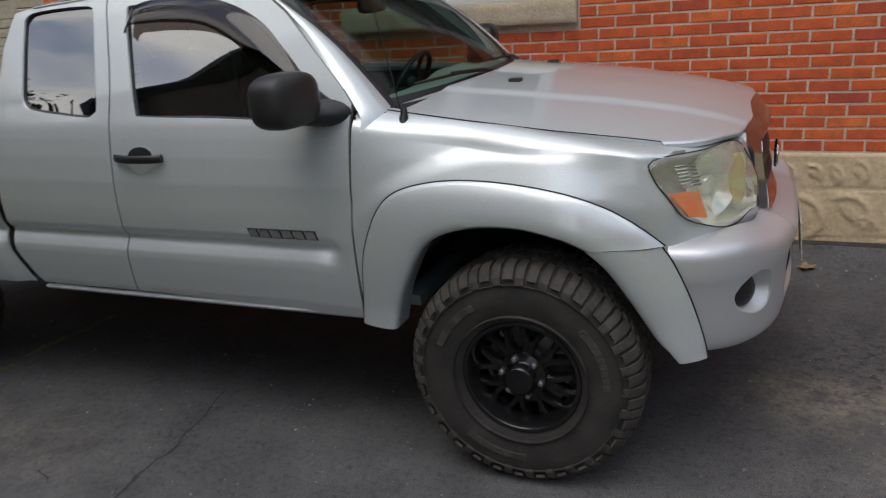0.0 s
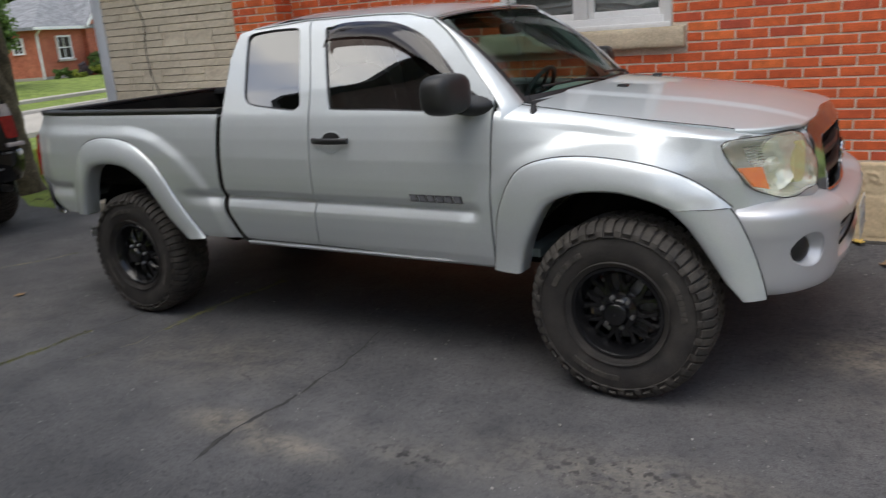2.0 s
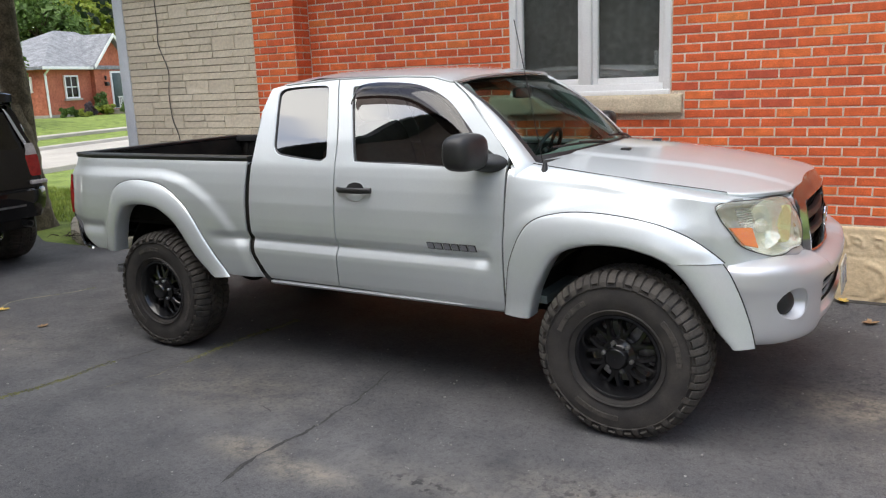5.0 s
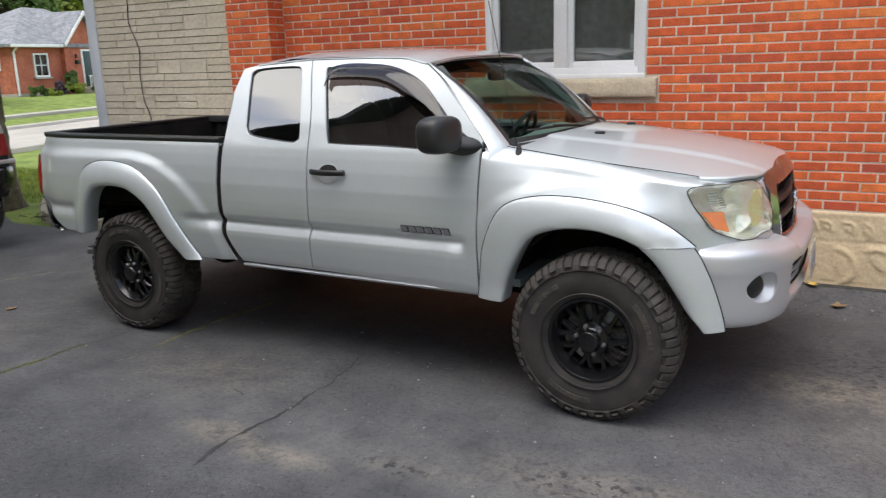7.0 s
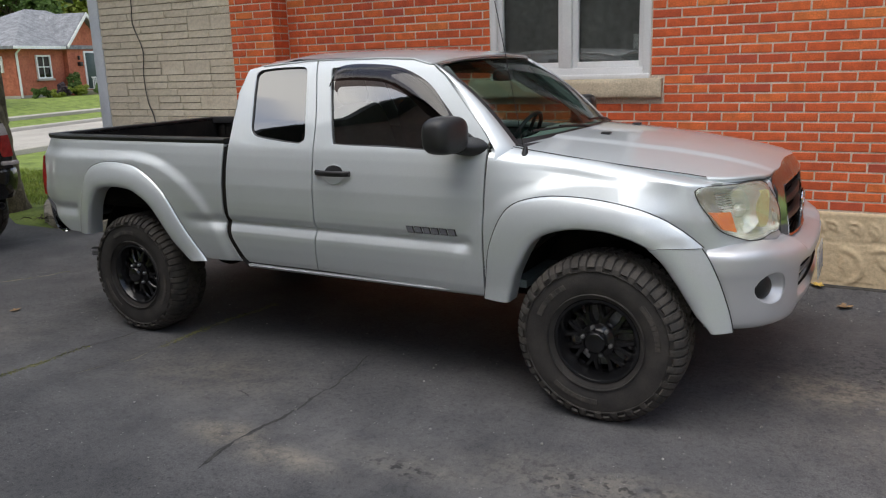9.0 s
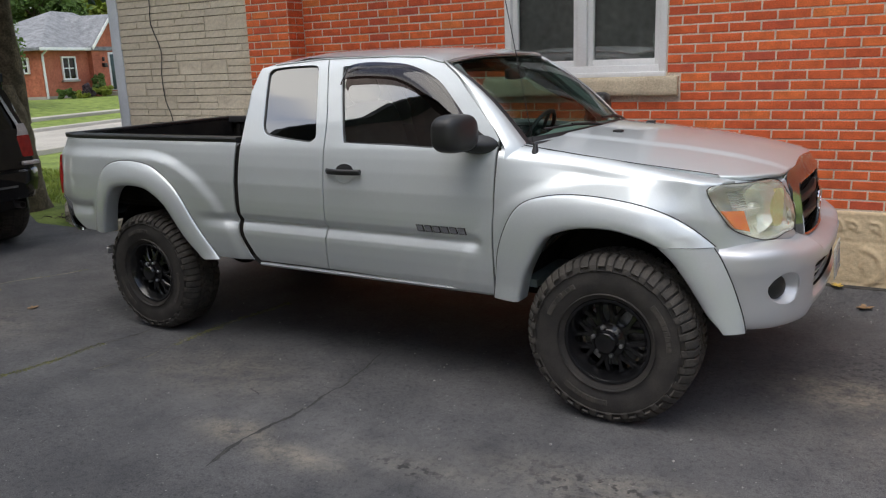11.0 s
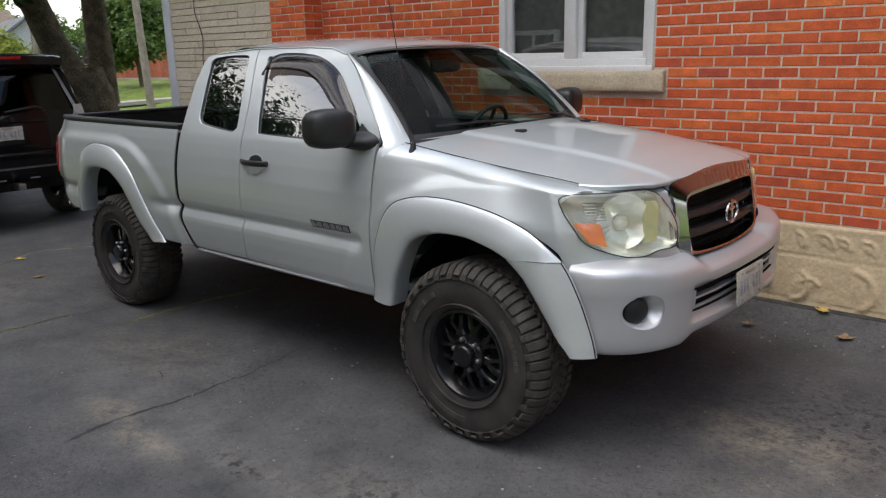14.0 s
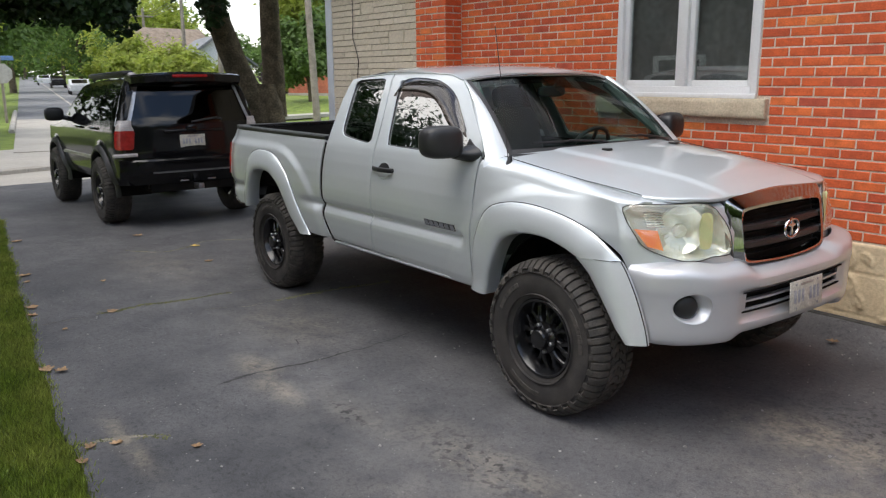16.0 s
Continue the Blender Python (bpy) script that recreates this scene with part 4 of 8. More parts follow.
bm = bmesh.new()
edge = flare(bm, [(-0.605, 0.545), (-0.59, 0.66), (-0.56, 0.84), (-0.47, 1.015), (-0.32, 1.08), (-0.10, 1.092), (0.17, 1.055), (0.36, 0.975), (0.465, 0.895)],
      [(-0.455, 0.545), (-0.435, 0.63), (-0.40, 0.725), (-0.31, 0.875), (-0.17, 0.935), (0.0, 0.945), (0.13, 0.920), (0.18, 0.902), (0.225, 0.882)], front_plan)
both("front_wheel_flare", bm, PAINT, thick=0.0)
gasket(edge)
bm = bmesh.new()
edge = flare(bm, [(0.458, 0.890), (0.492, 0.835), (0.538, 0.73), (0.575, 0.62), (0.592, 0.555), (0.600, 0.508)],
      [(0.222, 0.880), (0.28, 0.825), (0.36, 0.715), (0.435, 0.595), (0.480, 0.545), (0.510, 0.506)], front_plan, 32, TOE_RISE)
both("bumper_flare", bm, PAINT)
gasket(edge)


def rear_plan(x, z):
    return body_s(x, max(z, 0.6))


bm = bmesh.new()
edge = flare(bm, [(-3.70, 0.655), (-3.67, 0.78), (-3.62, 0.93), (-3.555, 1.085), (-3.43, 1.145), (-3.25, 1.155), (-3.05, 1.12), (-2.845, 0.99), (-2.69, 0.775), (-2.565, 0.61), (-2.525, 0.562)],
      [(-3.575, 0.655), (-3.55, 0.74), (-3.50, 0.875), (-3.43, 0.965), (-3.32, 0.993), (-3.17, 0.993), (-3.06, 0.965), (-2.925, 0.875), (-2.78, 0.68), (-2.69, 0.59), (-2.645, 0.558)], rear_plan, 72)
both("rear_wheel_flare", bm, PAINT)
gasket(edge)

# bed sides
BEDX0 = -4.085


def bed_low(x):
    return float(np.interp(x, (-4.09, -3.93, -3.84, -3.70, -3.66, -3.62, -3.55, -3.42, -3.25, -3.06, -2.90, -2.74, -2.66, -2.58, -2.34), (0.905, 0.72, 0.66, 0.655, 0.74, 0.90, 1.03, 1.10, 1.115, 1.09, 0.99, 0.78, 0.66, 0.575, 0.575)))


def bed_front(z):
    return float(np.interp(z, (0.55, 0.60, 0.72, 0.80, 1.3), (-2.238, -2.283, -2.343, -2.358, -2.362)))


def bed_rear(z):
    return float(np.interp(z, (0.65, 0.80, 1.0, 1.2, 1.30), (-4.05, -4.085, -4.098, -4.092, -4.075)))


bm = bmesh.new()
rows = []
for i in range(101):
    xm = BEDX0 + (-2.30 - BEDX0) * i / 100
    row = []
    for j in range(71):
        z = bed_low(xm) + (1.292 - bed_low(xm)) * j / 70
        u = i / 100
        row.append(P(bed_rear(z) * (1 - u) + bed_front(z) * u, z))
    row.append(row[-1] + Vector((0, 0.012, 0.008)))
    row.append(row[-1] + Vector((0, 0.05, 0.0)))
    rows.append(row)
loft(bm, rows, out=(0, -1, 0))
# the tailgate end of each side turns the corner
rows = [[P(bed_rear(z), z, -d) + Vector((-e, 0, 0)) for z in np.linspace(0.90, 1.292, 16)] for d, e in ((0, 0), (0.012, 0.012), (0.035, 0.02), (0.10, 0.022))]
loft(bm, rows, out=(-1, 0, 0))
both("bed_side", bm, PAINT, thick=0.025)
bm = bmesh.new()
for k, rw in enumerate(((0, 0), )):
    pr = [(-0.002, -0.012), (0.006, -0.006), (0.008, 0.012), (0.0, 0.020), (-0.05, 0.022), (-0.085, 0.020), (-0.09, 0.006), (-0.088, -0.03)]
    loft(bm, [[Vector((x, -(body_s(x, 1.292) + d), 1.296 + h)) for d, h in pr] for x in np.linspace(-4.09, -2.36, 30)], out=(0, 0, 1), cap=True)
both("bed_rail_cap", bm, PLASTIC, label="black plastic bed rail cap")
bm = bmesh.new()
for x0, x1, y0, y1, z0, z1 in ((-4.04, -2.37, -0.80, -0.775, 0.86, 1.30), (-4.04, -2.37, 0.775, 0.80, 0.86, 1.30), (-2.40, -2.37, -0.775, 0.775, 0.86, 1.31), (-4.04, -2.37, -0.80, 0.80, 0.83, 0.86)):
    box(bm, x0, x1, y0, y1, z0, z1, 0.008)
for i in range(14):
    x = -3.98 + i * 0.118
    box(bm, x, x + 0.05, -0.776, -0.762, 0.87, 1.26, 0.006)
    box(bm, x, x + 0.05, 0.762, 0.776, 0.87, 1.26, 0.006)
    box(bm, -4.0, -2.42, -0.72 + i * 0.105, -0.67 + i * 0.105, 0.858, 0.874, 0.005)
part("bed_liner", bm, SHADOW_BLACK, truck, "black ribbed plastic bed liner")
bm = bmesh.new()
box(bm, -4.10, -4.03, -0.80, 0.80, 0.80, 1.30, 0.02, 3)
box(bm, -4.115, -4.09, -0.60, 0.60, 0.90, 1.12, 0.012, 2)
part("tailgate", bm, PAINT, truck)
bm = bmesh.new()
box(bm, -4.034, -4.022, -0.775, 0.775, 0.865, 1.296, 0.004)
part("tailgate_liner", bm, SHADOW_BLACK, truck)
bm = bmesh.new()
box(bm, -4.108, -4.016, -0.80, 0.80, 1.297, 1.318, 0.006)
part("tailgate_cap", bm, PLASTIC, truck)
# utility box and track in the far front corner of the bed
bm = bmesh.new()
box(bm, -2.62, -2.42, 0.50, 0.77, 1.12, 1.345, 0.03, 3)
box(bm, -2.70, -2.62, 0.60, 0.76, 1.16, 1.30, 0.02, 3)
part("bed_cleat_box", bm, PLASTIC, truck)

# roof, back of the cab, cowl
bm = bmesh.new()
rows = []
for i in range(33):
    u = i / 32
    row = []
    for j in range(41):
        w = -1 + 2 * j / 40
        xf = -0.895 - 0.125 * abs(w) ** 2.2
        xr = -2.40 + 0.10 * abs(w) ** 3
        x = xr + (xf - xr) * u
        ze = roof_z(max(x, -2.40)) if x < -1.02 else 1.716
        zc = float(np.interp(x, (-2.44, -2.3, -2.0, -1.5, -1.2, -0.99, -0.89), (1.735, 1.778, 1.812, 1.812, 1.798, 1.775, 1.752)))
        sw = body_s(x, ze) if x < -1.02 else 0.655
        row.append(Vector((x, w * sw, ze + (zc - ze) * (1 - abs(w) ** 2.6))))
    rows.append(row)
loft(bm, rows, out=(0, 0, 1))
rear_edge = rows[0]
loft(bm, [rear_edge, [p + Vector((-0.02, 0, -0.02)) for p in rear_edge], [Vector((-2.345, p.y * 1.10, 1.58)) for p in rear_edge], [Vector((-2.335, p.y * 1.24, 1.40)) for p in rear_edge]], out=(-1, 0, 0))
part("roof", bm, PAINT, truck, thick=0.02)
bm = bmesh.new()
tube(bm, [P(x, roof_z(x) - 0.002, 0.001) for x in np.linspace(-2.20, -1.03, 40)], 0.0055, 8)
both("roof_moulding", bm, PAINT)
bm = bmesh.new()
rows = [[Vector((-2.33 + 0.012 * (1 - w * w), w * h, z)) for w in np.linspace(-1, 1, 21)] for z, h in ((0.70, 0.85), (1.0, 0.875), (1.25, 0.845), (1.42, 0.79))]
loft(bm, rows, out=(-1, 0, 0))
part("cab_back_wall", bm, PAINT, truck, thick=0.03)
bm = bmesh.new()
rows = [[Vector((-2.338, w * h, z)) for w in np.linspace(-0.8, 0.8, 9)] for z, h in ((1.40, 0.80), (1.60, 0.74))]
loft(bm, rows, out=(-1, 0, 0))
part("rear_window", bm, GLASS_DARK, truck).visible_shadow = False
# windscreen and its pillars
def ws(u, w):
    """u from the base to the top, w from -1 to 1 across."""
    base = Vector((-0.345 - 0.155 * abs(w) ** 2.2, w * 0.745, 1.318 - 0.018 * abs(w)))
    top = Vector((-0.905 - 0.125 * abs(w) ** 2.2, w * 0.632, 1.752 - 0.032 * abs(w) ** 2.6))
    p = base.lerp(top, u)
    p.z += 0.035 * math.sin(math.pi * u)
    p.x += 0.01 * math.sin(math.pi * u)
    return p


bm = bmesh.new()
loft(bm, [[ws(u, w) + Vector((-0.006, 0, -0.006)) for w in np.linspace(-1, 1, 33)] for u in np.linspace(-0.02, 1.01, 17)], out=(1, 0, 1))
part("windscreen", bm, GLASS_CLEAR, truck, "greenish windscreen with a dark shade band").visible_shadow = False
bm = bmesh.new()
edge = [(u, 1.0) for u in np.linspace(0, 1, 14)]
loft(bm, [[ws(u, -w) + Vector((0, 0, dz)) for u in np.linspace(0, 1, 14)] for w, dz in ((1.0, 0.002), (0.965, 0.002), (0.955, -0.004))], out=(1, 0, 1))
loft(bm, [[ws(u, w) + Vector((0, 0, dz)) for u in np.linspace(0, 1, 14)] for w, dz in ((1.0, 0.002), (0.965, 0.002), (0.955, -0.004))], out=(1, 0, 1))
loft(bm, [[ws(u, w) + Vector((0, 0, 0.001)) for w in np.linspace(-1, 1, 33)] for u in (0.965, 0.985, 1.0)], out=(1, 0, 1))
loft(bm, [[ws(u, w) + Vector((0, 0, 0.001)) for w in np.linspace(-1, 1, 33)] for u in (-0.02, 0.03, 0.055)], out=(1, 0, 1))
part("windscreen_border", bm, PLASTIC, truck, "black glass border")
bm = bmesh.new()
loft(bm, [[ws(u, w) + Vector((-0.010, 0, -0.010)) for w in np.linspace(-0.965, 0.965, 33)] for u in np.linspace(0.85, 0.97, 5)], out=(1, 0, 1))
part("shade_band", bm, glass("shade_band", (0.26, 0.32, 0.36), ior=1.15, steep=6.0), truck, "dark tinted band along the top of the windscreen").visible_shadow = False
bm = bmesh.new()
rows = []
for u in np.linspace(-0.10, 1.0, 27):
    a = ws(u, -1.0) + Vector((0.0, 0, 0.004))
    z = a.z - 0.012 - 0.006 * u
    xr = float(np.interp(z, ROOF_Z[::-1], ROOF_X[::-1])) if z < 1.712 else a.x - 0.02
    xr = float(np.interp(z, (1.29, 1.375, 1.575, 1.65, 1.712, 1.75), (-0.56, -0.63, -0.84, -0.92, -1.01, -1.06)))
    e = Vector((xr, -body_s(xr, z) - 0.001, z))
    mid = a.lerp(e, 0.5) + Vector((0.006, -0.016, 0.010))
    rows.append([a + Vector((-0.01, 0.012, -0.012)), a, a.lerp(mid, 0.5) + Vector((0.004, -0.004, 0.004)), mid, mid.lerp(e, 0.5) + Vector((0.0, -0.004, 0.003)), e, e + Vector((-0.006, 0.014, -0.01))])
loft(bm, rows, out=(0.5, -1, 0.3))
both("windscreen_pillar", bm, PAINT, thick=0.0)

# bonnet
def hood_z(x, w):
    e = fender_top(x) - 0.002
    c = float(np.interp(x, (-0.55, -0.35, -0.1, 0.2, 0.45, 0.60, 0.70, 0.76), (1.345, 1.335, 1.318, 1.286, 1.243, 1.205, 1.172, 1.150)))
    r = abs(w)
    z = e + (c - e) * (1 - r ** 2.3)
    crest = 0.60 - 0.05 * ss(-0.3, 0.7, x)
    return z + 0.010 * ss(crest + 0.035, crest - 0.03, r) * ss(0.80, 0.55, x)


def bonnet_front(w):
    """The front edge follows the grille and the lamps."""
    return float(np.interp(min(abs(w), 1.0) * 0.76, (0, 0.2, 0.385, 0.47, 0.53, 0.60, 0.66, 0.70, 0.735, 0.76), (0.700, 0.692, 0.668, 0.656, 0.644, 0.606, 0.568, 0.535, 0.49, 0.43)))


bm = bmesh.new()
rows = []
for j in range(109):
    w = -1 + 2 * j / 108
    row = []
    for i in range(33):
        u = i / 32
        xr = -0.335 - 0.215 * abs(w) ** 2.2
        xf = bonnet_front(abs(w))
        x = xr + (xf - xr) * u
        half = 0.775 - 0.035 * ss(0.0, 0.5, x)
        row.append(Vector((x, w * half, hood_z(x, w))))
    e = row[-1]
    # the lip is turned square to the front edge in plan
    ta = bonnet_front(abs(w) + 0.01) - bonnet_front(abs(w) - 0.01)
    nx, ny = Vector((0.015, -ta)).normalized()
    sgn = 1 if w > 0 else -1
    row += [e + Vector((k * nx, k * ny * sgn, h)) for k, h in ((0.005, -0.002), (0.009, -0.007), (0.009, -0.014), (0.003, -0.022), (-0.012, -0.026))]
    rows.append(row)
loft(bm, rows, out=(0, 0, 1))
side_edge = rows[0][1:33]
part("bonnet", bm, PAINT, truck, thick=0.015)
# thin black tube along the edge, drawing the shade of the shut line
bm = bmesh.new()
tube(bm, [p + Vector((0, -0.003, 0.0005)) for p in side_edge], 0.0019, 6)
both("bonnet_gap", bm, SHADOW_BLACK)

# wheels: built once about the y axis, outer face towards -y
def build_wheel(parent, r_t=0.414, r_rim=0.204, width=0.275, rim_mat=RIM_BLACK, spokes=8, lugs=58):
    wheel = new("wheel")
    wheel.parent = parent
    h = width / 2
    tb = bmesh.new()
    prof = [(r_rim - 0.012, -h + 0.035), (r_rim + 0.006, -h + 0.012), (r_rim + 0.022, -h + 0.006), (r_rim + 0.05, -h - 0.006), (r_rim + 0.09, -h - 0.012), (r_t - 0.060, -h - 0.008),
            (r_t - 0.040, -h + 0.000), (r_t - 0.022, -h + 0.018), (r_t - 0.011, -h + 0.045), (r_t - 0.009, 0.0)]
    prof = prof + [(r, -y) for r, y in prof[-2::-1]]
    lathe(tb, prof, 72)
    for r, wd in ((r_rim + 0.030, 0.003), (r_t - 0.066, 0.003)):
        lathe(tb, [(r, -h - 0.004), (r + wd, -h - 0.016), (r + 2 * wd, -h - 0.004)], 72)
    bmesh.ops.recalc_face_normals(tb, faces=tb.faces[:])
    tyre = part("tyre", tb, RUBBER, wheel, "worn black all-terrain tyre", angle=50)
    # tread blocks
    kb = bmesh.new()
    rng = random.Random(4)
    for k in range(lugs):
        t = 2 * math.pi * k / lugs
        for side in (-1, 1):
            turn = Matrix.Rotation(-(t + (0.5 * math.pi / lugs if side > 0 else 0)), 4, "Y")
            # shoulder block that wraps on to the sidewall, notched in turn
            wdt = (0.0178 if k % 2 else 0.0150)
            d = 0.040 if k % 2 else 0.060
            pts = [(r_t - d - 0.007, -h - 0.009), (r_t - d, -h - 0.0165), (r_t - 0.036, -h - 0.010), (r_t - 0.018, -h + 0.010), (r_t - 0.004, -h + 0.030), (r_t, -h + 0.075), (r_t - 0.014, -h + 0.075)]
            rows = []
            for q in (-wdt, -wdt * 0.86, wdt * 0.86, wdt):
                inset = 0.003 if abs(q) == wdt else 0.0
                rows.append([turn @ Vector((r - inset, y * -side if side > 0 else y, q * (1.0 if i > 0 else 0.6))) for i, (r, y) in enumerate(pts)])
            loft(kb, rows, cap=True)
            # inner blocks, set askew
            for yy, off in ((0.038, 0.3), (0.012, 0.75)):
                tt = Matrix.Rotation(-(t + off * 2 * math.pi / lugs), 4, "Y") @ Matrix.Translation((r_t - 0.008, side * yy, 0)) @ Matrix.Rotation(side * radians(28), 4, "X")
                box(kb, -0.008, 0.008, -0.0125, 0.0125, -0.0175, 0.0175, m=tt)
    bmesh.ops.recalc_face_normals(kb, faces=kb.faces[:])
    part("tread", kb, TREAD, tyre, angle=30)
    # raised lettering on the sidewall shows as a band of worn bars
    lb = bmesh.new()
    for a0, n in ((0.25, 9), (2.35, 8), (4.25, 9)):
        for i in range(n):
            a = a0 + i * 0.085
            tt = Matrix.Rotation(-a, 4, "Y")
            w = 0.011 + 0.004 * rng.random()
            box(lb, r_rim + 0.082, r_rim + 0.108, -h - 0.0155, -h - 0.006, -w, w, 0.002, 1, m=tt)
    part("sidewall_lettering", lb, TREAD, tyre, kind="stuff")
    # rim
    rb = bmesh.new()
    o = -h + 0.020
    lathe(rb, [(r_rim - 0.004, o + 0.03), (r_rim + 0.010, o - 0.006), (r_rim + 0.004, o - 0.014), (r_rim - 0.008, o - 0.013), (r_rim - 0.013, o - 0.006), (r_rim - 0.019, o + 0.010), (r_rim - 0.034, o + 0.034), (r_rim - 0.038, o + 0.07), (r_rim - 0.034, h - 0.03), (r_rim, h - 0.02)], 64)
    bmesh.ops.recalc_face_normals(rb, faces=rb.faces[:])
    part("rim", rb, rim_mat, wheel, "satin black alloy rim")
    hb = bmesh.new()
    lathe(hb, [(0.082, o + 0.075), (0.088, o + 0.03), (0.083, o + 0.012), (0.062, o + 0.004), (0.056, o - 0.002), (0.053, o - 0.028), (0.046, o - 0.036), (0.020, o - 0.039), (0.001, o - 0.039)], 40)
    bmesh.ops.recalc_face_normals(hb, faces=hb.faces[:])
    hub = part("hub_cap", hb, rim_mat, wheel)
    nb = bmesh.new()
    lathe(nb, [(0.011, 0.012), (0.011, -0.012), (0.008, -0.017), (0.001, -0.018)], 6)
    bmesh.ops.recalc_face_normals(nb, faces=nb.faces[:])
    nut = part("lug_nut", nb, STEEL, wheel, angle=20)
    nut.matrix_basis = pose(0.070, o + 0.004, 0)
    for k in range(1, 6):
        a = 2 * math.pi * k / 6
        again(nut, wheel, pose(0.070 * math.cos(a), o + 0.004, 0.070 * math.sin(a)))
    # forked spokes
    sb = bmesh.new()
    for sgn in (-1, 1):
        c = [Vector((0.074, o + 0.024, sgn * 0.006)), Vector((0.100, o + 0.027, sgn * 0.007)), Vector((0.122, o + 0.030, sgn * 0.013)), Vector((0.148, o + 0.033, sgn * 0.027)), Vector((r_rim - 0.028, o + 0.040, sgn * 0.041))]
        rows = []
        for i, p in enumerate(c):
            w = (0.017, 0.014, 0.0125, 0.0125, 0.020)[i]
            rows.append([p + Vector((0, dy, dz)) for dz, dy in ((-w, 0.04), (-w, 0.004), (-w * 0.6, -0.004), (w * 0.6, -0.004), (w, 0.004), (w, 0.04))])
        loft(sb, rows, closed=True, cap=True)
    bmesh.ops.recalc_face_normals(sb, faces=sb.faces[:])
    spoke = part("spoke", sb, rim_mat, wheel, angle=25)
    for k in range(1, spokes):
        again(spoke, wheel, pose(0, 0, 0, 0, -360 * k / spokes, 0))
    # brake disc behind
    db = bmesh.new()
    lathe(db, [(0.02, o + 0.10), (0.150, o + 0.10), (0.155, o + 0.11), (0.155, o + 0.13), (0.02, o + 0.13)], 40)
    bmesh.ops.recalc_face_normals(db, faces=db.faces[:])
    part("brake_disc", db, STEEL, wheel)
    return wheel


WHEEL_Y, AXLE_Z = 0.800, 0.408
wheel_fr = build_wheel(truck)
wheel_fr.matrix_basis = pose(0, -WHEEL_Y - 0.04, AXLE_Z, 0, 12, 0)
again(wheel_fr, truck, pose(-3.220, -WHEEL_Y + 0.01, AXLE_Z - 0.012, 0, 50, 0) @ Matrix.Scale(0.97, 4))
again(wheel_fr, truck, pose(0, WHEEL_Y + 0.04, AXLE_Z, 0, 80, 180))
again(wheel_fr, truck, pose(-3.220, WHEEL_Y - 0.01, AXLE_Z - 0.012, 0, 140, 180) @ Matrix.Scale(0.97, 4))

# arches and the underside
for xc, hh in ((-0.01, 0.52), (-3.16, 0.54)):
    bm = bmesh.new()
    a = [(xc + 0.50 * math.cos(t), 0.43 + hh * math.sin(t)) for t in np.linspace(0.26, math.pi - 0.2, 24)]
    loft(bm, [[Vector((x, -y, z)) for x, z in a] for y in (0.80, 0.70, 0.55, 0.42)], out=(0, 0, -1))
    bm.faces.new([bm.verts.new((x, -0.42, z)) for x, z in a])
    both("wheel_arch_liner", bm, SHADOW_BLACK, thick=0.008)
bm = bmesh.new()
box(bm, -4.0, 0.55, -0.50, -0.42, 0.50, 0.62, 0.01)
box(bm, -4.0, 0.55, 0.42, 0.50, 0.50, 0.62, 0.01)
for x in (-3.9, -2.6, -1.7, -0.7, 0.45):
    box(bm, x - 0.06, x + 0.06, -0.5, 0.5, 0.52, 0.60, 0.01)
box(bm, -2.25, -0.6, -0.86, 0.86, 0.56, 0.60, 0.01)
part("chassis_frame", bm, SHADOW_BLACK, truck)
bm = bmesh.new()
for x in (0.0, -3.235):
    tube(bm, [(x, -0.72, 0.405), (x, 0.72, 0.405)], 0.045, 12)
bmesh.ops.create_uvsphere(bm, u_segments=16, v_segments=10, radius=0.15, matrix=pose(-3.235, 0.0, 0.40))
tube(bm, [(-3.2, 0, 0.40), (-1.6, 0.05, 0.48), (-0.4, 0.1, 0.5)], 0.04, 10)
part("axle", bm, SHADOW_BLACK, truck)
# unseen tank, gearbox, skid and spare shapes, added to block light under the truck
bm = bmesh.new()
box(bm, -2.25, -1.15, 0.10, 0.72, 0.33, 0.56, 0.05, 3)
part("fuel_tank", bm, SHADOW_BLACK, truck)
bm = bmesh.new()
box(bm, -1.35, -0.25, -0.24, 0.24, 0.35, 0.56, 0.05, 3)
part("gearbox", bm, SHADOW_BLACK, truck)
bm = bmesh.new()
box(bm, -0.15, 0.60, -0.42, 0.42, 0.40, 0.46, 0.02, 2)
part("skid_plate", bm, SHADOW_BLACK, truck)
bm = bmesh.new()
tube(bm, [(-3.75, -0.02, 0.56), (-3.75, -0.02, 0.72)], 0.36, 24)
part("spare_wheel", bm, RUBBER, truck)
bm = bmesh.new()
tube(bm, [(-3.0, -0.60, 0.50), (-3.45, -0.66, 0.51), (-3.63, -0.77, 0.505), (-3.73, -0.85, 0.495)], 0.030, 14, cap=False)
part("exhaust_tailpipe", bm, STEEL, truck, thick=0.003)
bm = bmesh.new()
loft(bm, [[Vector((x, -s, z)) for x in np.linspace(-2.22, -0.62, 20)] for s, z in ((0.893, 0.566), (0.900, 0.552), (0.885, 0.538), (0.80, 0.535))], out=(0, -1, -0.5))
both("rocker_sill", bm, PAINT, thick=0.01)
# black strip just inside the cab-to-bed gap, its shade put in as colour
bm = bmesh.new()
loft(bm, [[P(bed_front(z) * (1 - u) + cab_back(z) * u, z, -0.007) for z in np.linspace(0.575, 1.27, 24)] for u in (0.06, 0.5, 0.96)], out=(0, -1, 0))
both("cab_gap_filler", bm, SHADOW_BLACK, thick=0.02)
